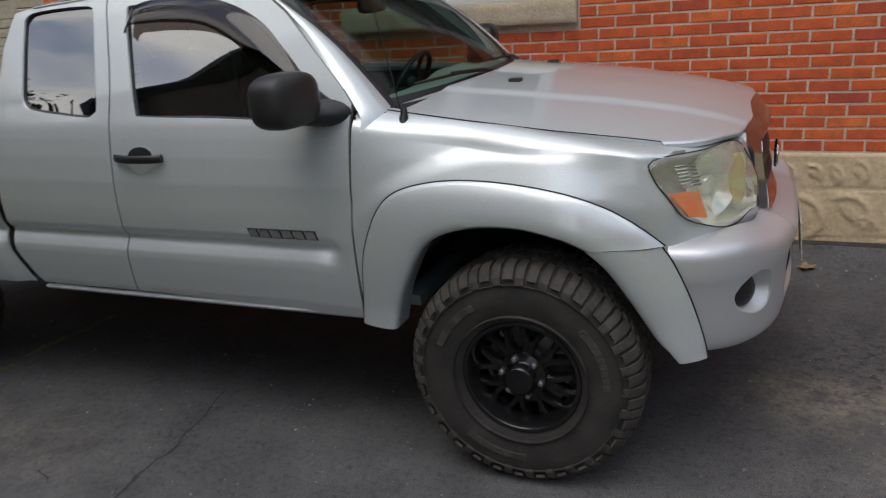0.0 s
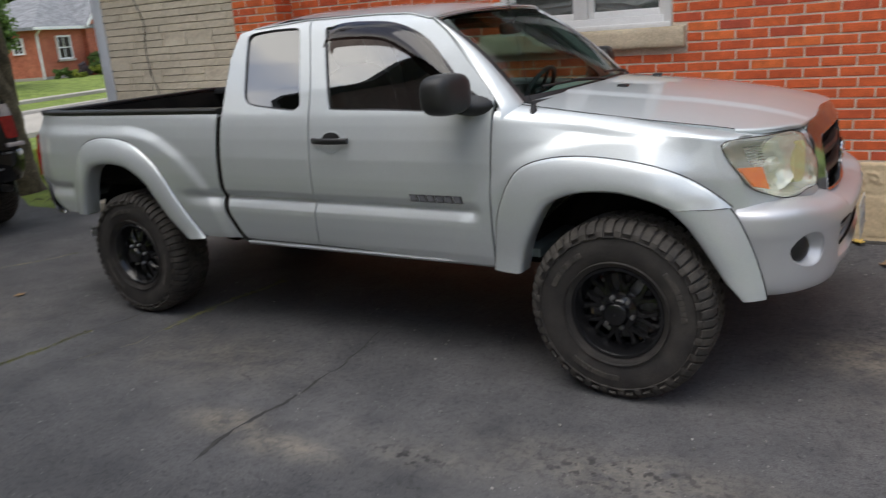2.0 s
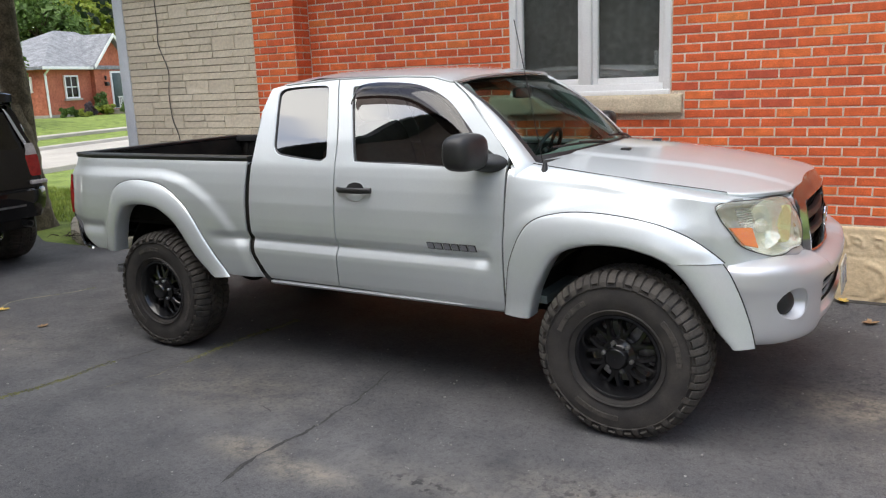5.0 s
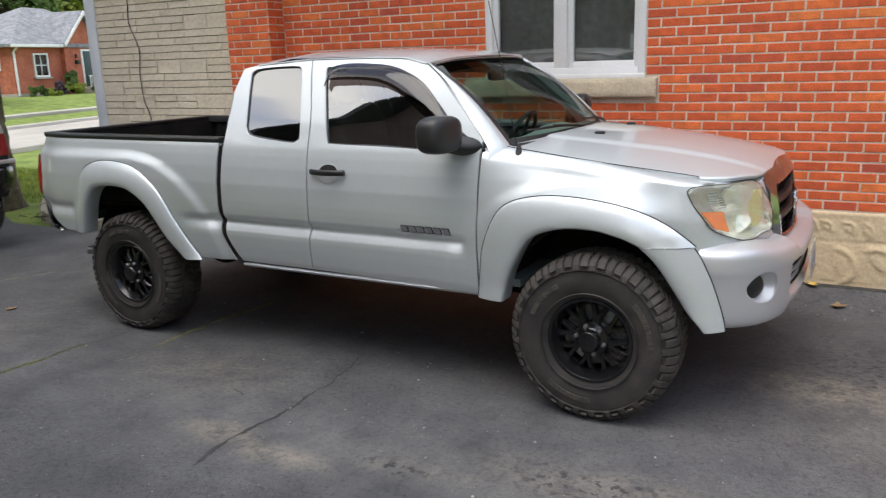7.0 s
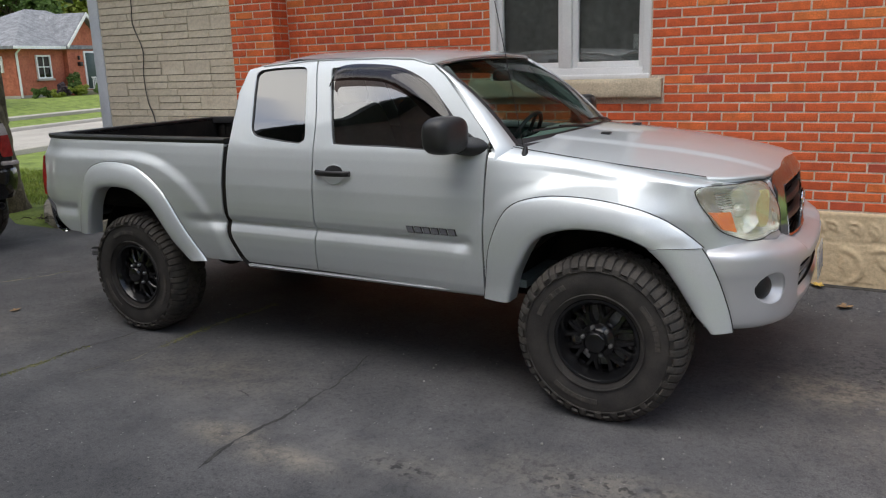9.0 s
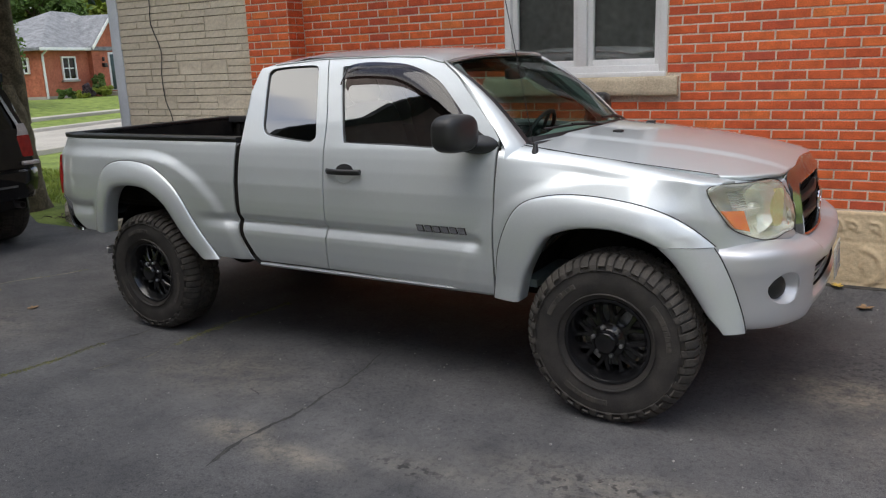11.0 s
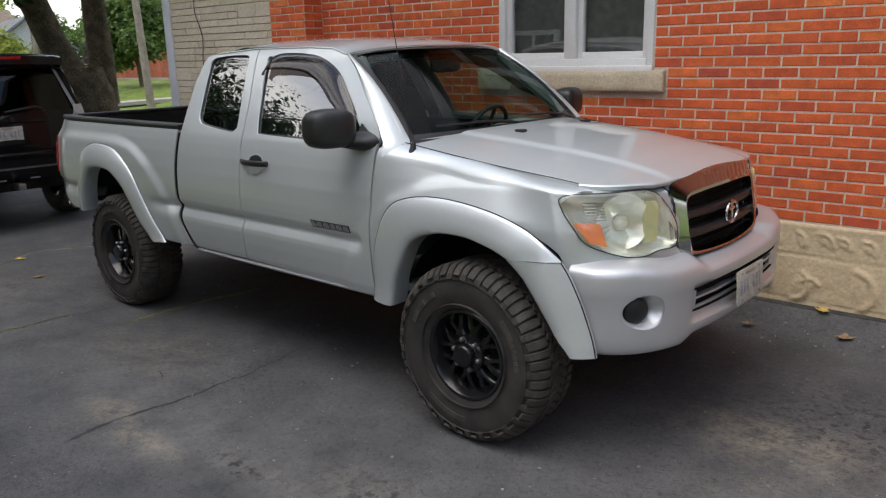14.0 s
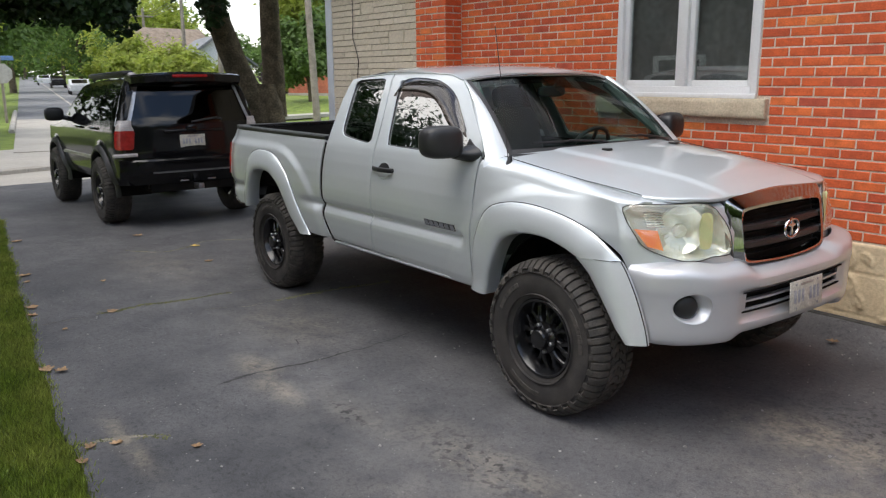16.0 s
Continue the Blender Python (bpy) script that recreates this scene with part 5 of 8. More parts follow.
# black splash guard at the foot of the gap between cab and bed
bm = bmesh.new()
loft(bm, [[Vector((x + d, -s, z)) for x, s, z in ((-2.335, 0.902, 0.80), (-2.33, 0.908, 0.74), (-2.29, 0.908, 0.64), (-2.235, 0.90, 0.575), (-2.20, 0.89, 0.548))] for d in (-0.035, 0.012)], out=(0, -1, 0))
both("splash_guard", bm, PLASTIC, thick=0.02)

# front bumper
BX = (0.0, 0.25, 0.42, 0.55, 0.65, 0.74, 0.81, 0.858, 0.875)
BF = (0.862, 0.856, 0.840, 0.815, 0.780, 0.728, 0.665, 0.58, 0.47)


def bump_x(s):
    return float(np.interp(abs(s), BX, BF))


plan = spline([(s, x, 0) for s, x in zip(BX, BF)], 56)
plan = [Vector((-p.x, p.y, 0)) for p in plan[:0:-1]] + plan
BPROF = [(0.868, -0.140), (0.866, -0.090), (0.856, -0.045), (0.843, -0.016), (0.826, -0.002), (0.800, 0.003), (0.765, 0.003), (0.735, -0.001), (0.66, -0.006), (0.60, -0.007), (0.560, -0.009), (0.528, -0.016), (0.508, -0.034), (0.498, -0.075)]
bm = bmesh.new()
rows = []
for z, d in [(q.x, q.y) for q in spline([(z, d, 0) for z, d in BPROF], 56)]:
    row = []
    for p in plan:
        s = abs(p.x)
        zz = z
        # the lower edge rises to the middle, the top edge falls with the grille
        if z < 0.60:
            zz = z + 0.035 * ss(0.55, 0.45, s) * (0.60 - z) / 0.1
        if z > 0.80:
            zz = z - 0.035 * ss(0.46, 0.34, s) + 0.02 * ss(0.6, 0.8, s)
        n = Vector((0.10 + (0.875 - s) * 1.3, p.x * 1.0, 0)).normalized()
        # long recess of the lower opening
        deep = 0.0
        if 0.58 < z < 0.77:
            deep = 0.022 * ss(0.505, 0.455, s) * ss(0.585, 0.615, z) * ss(0.765, 0.742, z)
        row.append(Vector((p.y, p.x, zz)) + n * (d - deep))
    rows.append(row)
loft(bm, rows, out=(1, 0, 0))
# openings: lower intake and lamp pockets are cut out face by face along the loft's own lines
kill = [f for f in bm.faces if abs(f.calc_center_median().y) < 0.43 and 0.660 < f.calc_center_median().z < 0.733]
bmesh.ops.delete(bm, geom=kill, context="FACES")
FOG_C, FOG_N, FOG_T = Vector((0.742, -0.722, 0.690)), Vector((0.81, -0.585, 0)), Vector((0.585, 0.81, 0))
kill = []
for f in bm.faces:
    c = f.calc_center_median()
    d = Vector((c.x, -abs(c.y), c.z)) - FOG_C
    if (d.y / 0.0794) ** 2 + (d.z / 0.073) ** 2 < 1 and c.x > 0.55:
        kill.append(f)
bmesh.ops.delete(bm, geom=kill, context="FACES")
# the ragged edge of each lamp opening is drawn onto an even oval
for v in bm.verts:
    dy, dz = abs(v.co.y) + FOG_C.y, v.co.z - FOG_C.z
    if v.is_boundary and v.co.x > 0.55 and abs(dy) < 0.115 and abs(dz) < 0.105:
        q = math.hypot(dy / 0.0794, dz / 0.073)
        if q > 0.4:
            y1 = -FOG_C.y + dy / q
            v.co = Vector((v.co.x + bump_x(y1) - bump_x(v.co.y), math.copysign(y1, v.co.y), FOG_C.z + dz / q))
front_bumper = part("front_bumper", bm, BUMPER_PAINT, truck, "silver painted front bumper", thick=0.012)


def blob(bm, c, r, e=0.6, n=20, m=None, f=None):
    """A rounded block (superellipsoid) at c with radii r."""
    pw = lambda v: math.copysign(abs(v) ** e, v)
    rows = []
    for i in range(n // 2 + 1):
        a = -math.pi / 2 + math.pi * i / (n // 2)
        rows.append([Vector((c[0] + r[0] * pw(math.cos(a)) * pw(math.cos(b)), c[1] + r[1] * pw(math.cos(a)) * pw(math.sin(b)), c[2] + r[2] * pw(math.sin(a)))) for b in (2 * math.pi * k / n for k in range(n))])
    if f:
        rows = [[f(p) for p in row] for row in rows]
    if m is not None:
        rows = [[m @ p for p in row] for row in rows]
    g = loft(bm, rows, closed=True)
    fs = list({q for row in g for v in row for q in v.link_faces})
    bmesh.ops.recalc_face_normals(bm, faces=fs)


# headlamps
LENS = glass("aged_lamp_lens", (0.96, 0.97, 0.90), ior=1.45, haze=0.13, haze_color=(0.88, 0.90, 0.76))
REFLECT = surface("lamp_reflector", (0.84, 0.85, 0.80), (0.93, 0.93, 0.89), rough=0.20, metal=0.55, scale=9, fine=60, fine_amount=0.1)
AMBER = surface("amber_reflector", (0.85, 0.16, 0.01), (0.95, 0.24, 0.02), rough=0.22, scale=20, fine=240, bump=0.3)
YELLOW = surface("yellowed_plastic", (0.55, 0.55, 0.24), (0.62, 0.61, 0.32), rough=0.3, scale=5, fine=60, fine_amount=0.06)
lamp_out = spline([(x, -s, z) for x, s, z in LAMP], 72, closed=True)
lamp_c = sum(lamp_out, Vector()) / 72
LN = Vector((0.72, -0.62, 0.22)).normalized()
for sg in (1, -1):
    lamp = new("headlamp")
    lamp.parent = truck
    tagged(lamp, "hazy yellowed headlamp with an amber corner")

    def put(name, bm, material, label="", **kw):
        b = bm if sg == 1 else mirrored(bm)
        return part(name, b, material, lamp, label, **kw)

    bm = bmesh.new()
    rows = [[lamp_c.lerp(p, k) + LN * d for p in lamp_out] for k, d in ((1.0, -0.012), (1.0, 0.004), (0.97, 0.010), (0.85, 0.020), (0.6, 0.034), (0.3, 0.042), (0.03, 0.044))]
    g = loft(bm, rows, closed=True, out=LN)
    bm.faces.new(g[-1])
    put("lens", bm, LENS, angle=85).visible_shadow = False
    bm = bmesh.new()
    tube(bm, [p + LN * 0.003 for p in lamp_out] + [lamp_out[0] + LN * 0.003], 0.0024, 6, cap=False)
    put("gasket", bm, PLASTIC)
    bm = bmesh.new()
    rows = [[lamp_c.lerp(p, k) + LN * d for p in lamp_out] for k, d in ((1.006, -0.014), (1.004, -0.002), (0.975, -0.004), (0.93, -0.03), (0.55, -0.055), (0.03, -0.06))]
    g = loft(bm, rows, closed=True, out=LN)
    bm.faces.new(g[-1])
    put("housing", bm, REFLECT, angle=85)
    # main reflector bowl, projector lens, side bars
    side = Vector((0.60, 0.75, 0)).normalized()
    upv = Vector((0, 0, 1))

    def at(a, b, d):
        return lamp_c + side * a + upv * b + LN * d

    bm = bmesh.new()
    rows = [[at(0.005 + r * math.cos(t), r * 1.05 * math.sin(t), d) for t in np.linspace(0, 2 * math.pi, 33)[:-1]] for r, d in ((0.116, -0.016), (0.110, -0.006), (0.102, -0.012), (0.07, -0.045), (0.03, -0.055))]
    loft(bm, rows, closed=True, out=LN)
    put("reflector_bowl", bm, REFLECT)
    bm = bmesh.new()
    rows = [[at(0.005 + r * math.cos(t), r * math.sin(t), d) for t in np.linspace(0, 2 * math.pi, 25)[:-1]] for r, d in ((0.034, -0.05), (0.032, -0.032), (0.024, -0.022), (0.012, -0.018), (0.001, -0.017))]
    loft(bm, rows, closed=True, out=LN)
    put("bulb_shield", bm, REFLECT)
    for k in range(6):
        t = radians(195 + 15 * k)
        bm = bmesh.new()
        tube(bm, [at(0.005 + r * math.cos(t), r * math.sin(t), d) for r, d in ((0.055, -0.046), (0.075, -0.034), (0.096, -0.014))], 0.0022, 6)
        put("reflector_rib", bm, CHROME)
    bm = bmesh.new()
    rows = [[at(0.122 + 0.030 * math.copysign(abs(math.cos(t)) ** 0.6, math.cos(t)), -0.005 + 0.088 * math.copysign(abs(math.sin(t)) ** 0.6, math.sin(t)), d) for t in np.linspace(0, 2 * math.pi, 25)[:-1]] for d in (-0.03, -0.006)]
    g = loft(bm, rows, closed=True, out=LN)
    bm.faces.new(g[-1])
    put("inner_marker", bm, YELLOW, "yellowed inner marker")
    bm = bmesh.new()
    quad = [Vector((nose_x(s, z), -s, z)) for s, z in ((0.838, 1.040), (0.762, 1.034), (0.748, 0.935), (0.806, 0.958))]
    rows = [[a.lerp(b, k) + LN * 0.006 for k in np.linspace(0.05, 0.95, 7)] for a, b in zip([quad[0].lerp(quad[3], t) for t in np.linspace(0.03, 0.97, 6)], [quad[1].lerp(quad[2], t) for t in np.linspace(0.03, 0.97, 6)])]
    loft(bm, rows, out=LN)
    put("amber_marker", bm, AMBER, "orange corner marker", thick=0.012)
    bm = bmesh.new()
    for k in range(7):
        z = 1.115 - 0.011 * k
        a, b = Vector((nose_x(0.795, z), -0.795, z)), Vector((nose_x(0.735, z), -0.735, z))
        tube(bm, [a - LN * 0.016, a.lerp(b, 0.5) - LN * 0.010, b - LN * 0.018], 0.004, 6)
    put("corner_prism", bm, CHROME, kind="stuff")

# grille
def grille_ring(pts, n=80):
    return spline(pts, n, closed=True)


def sym(half):
    """A closed outline from one half, as (y, z) from the bottom middle up the right side to the top middle."""
    return [(-y, z) for y, z in half] + [(y, z) for y, z in half[-2:0:-1]]


G_OUT = sym([(0.0, 0.820), (0.20, 0.824), (0.37, 0.832), (0.412, 0.850), (0.424, 0.95), (0.432, 1.05), (0.436, 1.125), (0.410, 1.160), (0.30, 1.175), (0.15, 1.183), (0.0, 1.186)])
G_MID = sym([(0.0, 0.842), (0.20, 0.846), (0.336, 0.855), (0.363, 0.880), (0.369, 0.95), (0.370, 1.04), (0.368, 1.090), (0.348, 1.112), (0.28, 1.121), (0.15, 1.128), (0.0, 1.130)])
G_IN = sym([(0.0, 0.850), (0.20, 0.854), (0.328, 0.864), (0.352, 0.890), (0.357, 0.95), (0.357, 1.03), (0.354, 1.080), (0.334, 1.098), (0.27, 1.106), (0.15, 1.112), (0.0, 1.114)])


def grille_x(y, z):
    return 0.785 - 0.16 * max(z - 0.90, 0) - 0.22 * y * y


bm = bmesh.new()
rows = []
for outl, dx in ((G_OUT, -0.095), (G_OUT, -0.040), (G_OUT, -0.034), (G_MID, -0.003), (G_MID, 0.0), (G_IN, -0.006), (G_IN, -0.05)):
    rows.append([Vector((grille_x(p.x, p.y) + dx, p.x, p.y)) for p in grille_ring([(y, z, 0) for y, z in outl])])
loft(bm, rows, closed=True, out=(1, 0, 0))
grille = part("grille_surround", bm, GRILLE_CHROME, truck, "chrome grille surround")
bm = bmesh.new()
g = [Vector((grille_x(p.x, p.y) - 0.06, p.x, p.y)) for p in grille_ring([(y, z, 0) for y, z in G_IN])]
bm.faces.new([bm.verts.new(p) for p in g])
bmesh.ops.recalc_face_normals(bm, faces=bm.faces[:])
part("grille_backing", bm, SHADOW_BLACK, truck, thick=0.01)
bm = bmesh.new()
prof = [(-0.035, 0.020), (-0.008, 0.018), (0.000, 0.010), (0.000, -0.010), (-0.008, -0.018), (-0.035, -0.020)]
loft(bm, [[Vector((grille_x(y, 0.985) - 0.022 + a, y, b)) for a, b in prof] for y in np.linspace(-0.355, 0.355, 15)], closed=True, cap=True)
bmesh.ops.recalc_face_normals(bm, faces=bm.faces[:])
bar = part("grille_bar", bm, PLASTIC, truck, "black horizontal grille bar")
bar.matrix_basis = pose(0.0, 0, 1.015)
again(bar, truck, pose(0.012, 0, 0.935))
bm = bmesh.new()
for k in range(9):
    z = 0.885 + 0.025 * k
    box(bm, grille_x(0.2, z) - 0.058, grille_x(0.2, z) - 0.045, -0.35, 0.35, z - 0.003, z + 0.003)
part("grille_mesh", bm, SHADOW_BLACK, truck, kind="stuff")
bm = bmesh.new()
c = Vector((grille_x(0, 0.985) + 0.004, 0, 0.985))
rows = []
for k in range(41):
    t = 2 * math.pi * k / 40
    o = c + Vector((0, 0.062 * math.cos(t), 0.046 * math.sin(t)))
    n = Vector((0, math.cos(t), math.sin(t)))
    rows.append([o + n * 0.008 * math.cos(q) + Vector((0.008 * math.sin(q), 0, 0)) for q in (2 * math.pi * j / 8 for j in range(8))])
loft(bm, rows, closed=True)
blob(bm, (c.x, 0, c.z), (0.006, 0.012, 0.040), 0.8, 14)
blob(bm, (c.x, 0, c.z + 0.016), (0.006, 0.036, 0.010), 0.8, 14)
bmesh.ops.recalc_face_normals(bm, faces=bm.faces[:])
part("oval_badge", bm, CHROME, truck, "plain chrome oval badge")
# black strips standing in for the shade in the gaps between lamp and grille
bm = bmesh.new()
loft(bm, [[Vector((0.675, -0.428, 1.130)), Vector((0.700, -0.424, 1.08)), Vector((0.708, -0.425, 1.00)), Vector((0.725, -0.425, 0.90))], [Vector((0.655, -0.395, 1.130)), Vector((0.68, -0.395, 1.08)), Vector((0.70, -0.395, 1.0)), Vector((0.72, -0.395, 0.87))]], out=(1, 0, 0))
both("lamp_side_trim", bm, PLASTIC, thick=0.01)

# lower intake, plate, fog lamps
bm = bmesh.new()
loft(bm, [[Vector((bump_x(y) - d, y, z)) for y in np.linspace(-0.46, 0.46, 21)] for z, d in ((0.735, 0.008), (0.725, 0.055), (0.69, 0.07), (0.65, 0.06), (0.645, 0.016))], out=(1, 0, 0))
part("lower_intake", bm, SHADOW_BLACK, truck, thick=0.006)
bm = bmesh.new()
for z in (0.692,):
    loft(bm, [[Vector((bump_x(y) - 0.03 + a, y, z + b)) for a, b in ((-0.02, 0.006), (0.006, 0.005), (0.006, -0.005), (-0.02, -0.006))] for y in np.linspace(-0.43, 0.43, 17)], closed=True, cap=True)
bmesh.ops.recalc_face_normals(bm, faces=bm.faces[:])
part("intake_slat", bm, BUMPER_PAINT, truck)
PLATE_WHITE = surface("plate_white", (0.44, 0.42, 0.36), (0.56, 0.54, 0.47), rough=0.5, scale=20, fine=120, bump=0.1)
PLATE_INK = surface("plate_ink", (0.26, 0.27, 0.31), (0.38, 0.39, 0.42), rough=0.5, scale=30, fine=120)


def number_plate(parent, m, name="number_plate"):
    """A metal plate facing +x, with plain bars where its characters are."""
    bm = bmesh.new()
    box(bm, -0.003, 0.003, -0.152, 0.152, -0.076, 0.076, 0.0025, 2)
    pl = part(name, bm, PLATE_WHITE, parent, "white metal licence plate with dark bars")
    pl.matrix_basis = m
    bm = bmesh.new()
    for k in range(7):
        if k == 3:
            continue
        y = -0.108 + 0.036 * k
        box(bm, 0.003, 0.0045, y - 0.011, y + 0.011, -0.035, 0.030, 0.001, 1)
    part("character_bars", bm, PLATE_INK, pl, kind="stuff")
    bm = bmesh.new()
    box(bm, 0.003, 0.0042, -0.06, 0.06, 0.048, 0.060)
    for y in (-0.10, 0.10):
        for z in (-0.060, 0.060):
            box(bm, 0.003, 0.008, y - 0.006, y + 0.006, z - 0.006, z + 0.006, 0.002, 1)
    part("plate_bolts", bm, STEEL, pl, kind="stuff")
    return pl


number_plate(truck, pose(0.880, 0.0, 0.672, 0, -4, 0))
bm = bmesh.new()
rows = []
for r, d in ((1.07, -0.016), (1.025, -0.008)):
    row = [FOG_C + FOG_T * (0.098 * r * math.cos(t)) + Vector((0, 0, 0.073 * r * math.sin(t))) for t in np.linspace(0, 2 * math.pi, 45)[:-1]]
    rows.append([Vector((bump_x(p.y) + d, p.y - 0.3 * d, p.z)) for p in row])
for a, r, d in ((0.0, 1.0, -0.004), (0.0, 0.975, -0.005), (-0.004, 0.90, -0.012), (-0.018, 0.74, -0.040), (-0.026, 0.60, -0.058)):
    rows.append([FOG_C + FOG_T * (a + 0.098 * r * math.cos(t)) + Vector((0, 0, 0.073 * r * math.sin(t))) + FOG_N * (d - 0.018 * math.cos(t) ** 2 * r * r) for t in np.linspace(0, 2 * math.pi, 45)[:-1]])
loft(bm, rows, closed=True, out=FOG_N)
both("fog_lamp_pocket", bm, BUMPER_PAINT)
bm = bmesh.new()
rows = [[FOG_C + FOG_T * (-0.030 + r * math.cos(t)) + Vector((0, 0, r * math.sin(t))) + FOG_N * d for t in np.linspace(0, 2 * math.pi, 29)[:-1]] for r, d in ((0.058, -0.065), (0.056, -0.040), (0.045, -0.028), (0.02, -0.021), (0.001, -0.020))]
loft(bm, rows, closed=True, out=FOG_N)
both("fog_lamp_cover", bm, PLASTIC, label="round black fog lamp blank")

# mirrors, handles, badge, aerial
bm = bmesh.new()
def mir(p):
    q = p.copy()
    q.x += 0.02 * ((p.y + 1.03) / 0.11)
    return q
blob(bm, (-0.745, -1.035, 1.378), (0.075, 0.118, 0.092), 0.62, 28, f=mir)
mirrors = both("door_mirror", bm, PLASTIC, label="black plastic door mirror")
bm = bmesh.new()
rows = []
for p, w, h in (((-0.70, -0.855, 1.305), 0.10, 0.05), ((-0.71, -0.90, 1.300), 0.07, 0.035), ((-0.735, -0.96, 1.310), 0.05, 0.03)):
    rows.append([Vector(p) + Vector((w * math.cos(t), 0, h * math.sin(t))) for t in np.linspace(0, 2 * math.pi, 17)[:-1]])
loft(bm, rows, closed=True, cap=True)
tri = [(-0.77, 1.30), (-0.625, 1.29), (-0.635, 1.32), (-0.745, 1.385)]
loft(bm, [[P(x, z, d) for x, z in tri] for d in (-0.012, 0.008)], closed=True, cap=True)
bmesh.ops.recalc_face_normals(bm, faces=bm.faces[:])
for o, d in zip(both("mirror_arm", bm, PLASTIC), mirrors):
    o.parent = d
bm = bmesh.new()
loft(bm, [[Vector((-0.818, -1.03 + 0.10 * a * k, 1.378 + 0.075 * b * k)) for a, b in ((math.copysign(abs(math.cos(t)) ** 0.6, math.cos(t)), math.copysign(abs(math.sin(t)) ** 0.6, math.sin(t))) for t in np.linspace(0, 2 * math.pi, 33)[:-1])] for k in (1.0, 0.02)], closed=True, out=(-1, 0, 0))
for o, d in zip(both("mirror_glass", bm, CHROME), mirrors):
    o.parent = d
bm = bmesh.new()
def sweep_handle(x):
    return 0.036 * math.sin(math.pi * (x + 1.645) / 0.235) ** 0.5
rows = []
for x in np.linspace(-1.643, -1.412, 15):
    b = P(x, 1.148, max(sweep_handle(x), 0.008))
    rows.append([b + Vector((0, 0.010 * math.sin(t) - 0.002, 0.016 * math.cos(t))) for t in np.linspace(0, 2 * math.pi, 13)[:-1]])
loft(bm, rows, closed=True, cap=True)
bmesh.ops.recalc_face_normals(bm, faces=bm.faces[:])
for o, d in zip(both("handle", bm, PLASTIC, label="black door handle"), front_doors):
    o.parent = d
bm = bmesh.new()
g = loft(bm, [[P(-1.525 + 0.072 * k * math.cos(t), 1.138 + 0.056 * k * math.sin(t), d) for t in np.linspace(0, 2 * math.pi, 29)[:-1]] for k, d in ((1.0, 0.0015), (0.95, 0.0025), (0.88, 0.002), (0.5, 0.0012), (0.02, 0.0012))], closed=True, out=(0, -1, 0))
for o, d in zip(both("handle_recess", bm, PAINT), front_doors):
    o.parent = d
# black half-moon above the handle: the recess's shade put in as a plate
bm = bmesh.new()
g = loft(bm, [[P(-1.525 + 0.060 * k * math.cos(t), 1.155 + 0.034 * k * math.sin(t), d) for t in np.linspace(0, math.pi, 15)] for k, d in ((1.0, 0.003), (0.6, 0.004), (0.02, 0.004))], out=(0, -1, 0))
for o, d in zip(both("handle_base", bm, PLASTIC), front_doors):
    o.parent = d
# model badge on the door: six plain slanted bars
for nm, mt, e, dd in (("badge_back", PLASTIC, 0.0, 0.004), ("badge_bar", CHROME, 0.0045, 0.0075)):
    for k in range(6):
        x, lean = -1.050 + 0.050 * k, 0.008
        bm = bmesh.new()
        loft(bm, [[P(x + e, 0.853 + e, d), P(x + 0.045 - e, 0.853 + e, d), P(x + 0.045 - e - lean, 0.890 - e * 0.6, d), P(x + e - lean, 0.890 - e * 0.6, d)] for d in (-0.002, dd)], closed=True, cap=True)
        bmesh.ops.recalc_face_normals(bm, faces=bm.faces[:])
        for o, d in zip(both(nm, bm, mt), front_doors):
            o.parent = d
bm = bmesh.new()
bs_ = Vector((-0.425, -0.800, 1.285))
lathe(bm, [(0.001, 0.075), (0.010, 0.07), (0.015, 0.045), (0.021, 0.012), (0.024, 0.0)], 14, m=Matrix.Translation(bs_ + Vector((0, -0.02, -0.045))) @ Matrix.Rotation(radians(75), 4, "X"))
tube(bm, [bs_ + Vector((0, -0.015, -0.03)), bs_ + Vector((0, -0.02, 0.0)), bs_ + Vector((-0.10, 0.015, 0.42)), bs_ + Vector((-0.17, 0.03, 0.72))], 0.0024, 6)
part("radio_aerial", bm, PLASTIC, truck, "thin black whip aerial")

# wipers and cowl
bm = bmesh.new()
loft(bm, [[Vector((-0.345 - 0.155 * abs(w) ** 2.2 + d, w * 0.75, 1.322 - 0.018 * abs(w) + h)) for w in np.linspace(-1, 1, 25)] for d, h in ((-0.05, 0.0), (0.02, 0.004), (0.06, -0.012))], out=(0, 0, 1))
part("cowl_panel", bm, PLASTIC, truck, thick=0.01)
for y0, y1 in ((-0.02, -0.58), (0.55, 0.03)):
    bm = bmesh.new()
    def wp(y, u):
        return ws(u, y / 0.72) + Vector((0.012, 0, 0.014))
    tube(bm, [wp(y0, 0.0), wp(y0 * 0.8 + y1 * 0.2, 0.05), wp(y0 * 0.4 + y1 * 0.6, 0.085)], 0.008, 8)
    tube(bm, [wp(y0 * 0.9 + y1 * 0.1, 0.035), wp((y0 + y1) / 2, 0.075), wp(y1, 0.085)], 0.006, 6)
    part("wiper", bm, PLASTIC, truck)
for y in (-0.30, 0.30):
    bm = bmesh.new()
    box(bm, -0.20, -0.15, y - 0.02, y + 0.02, hood_z(-0.17, y / 0.775) - 0.002, hood_z(-0.17, y / 0.775) + 0.012, 0.005)
    part("washer_jet", bm, PLASTIC, truck)

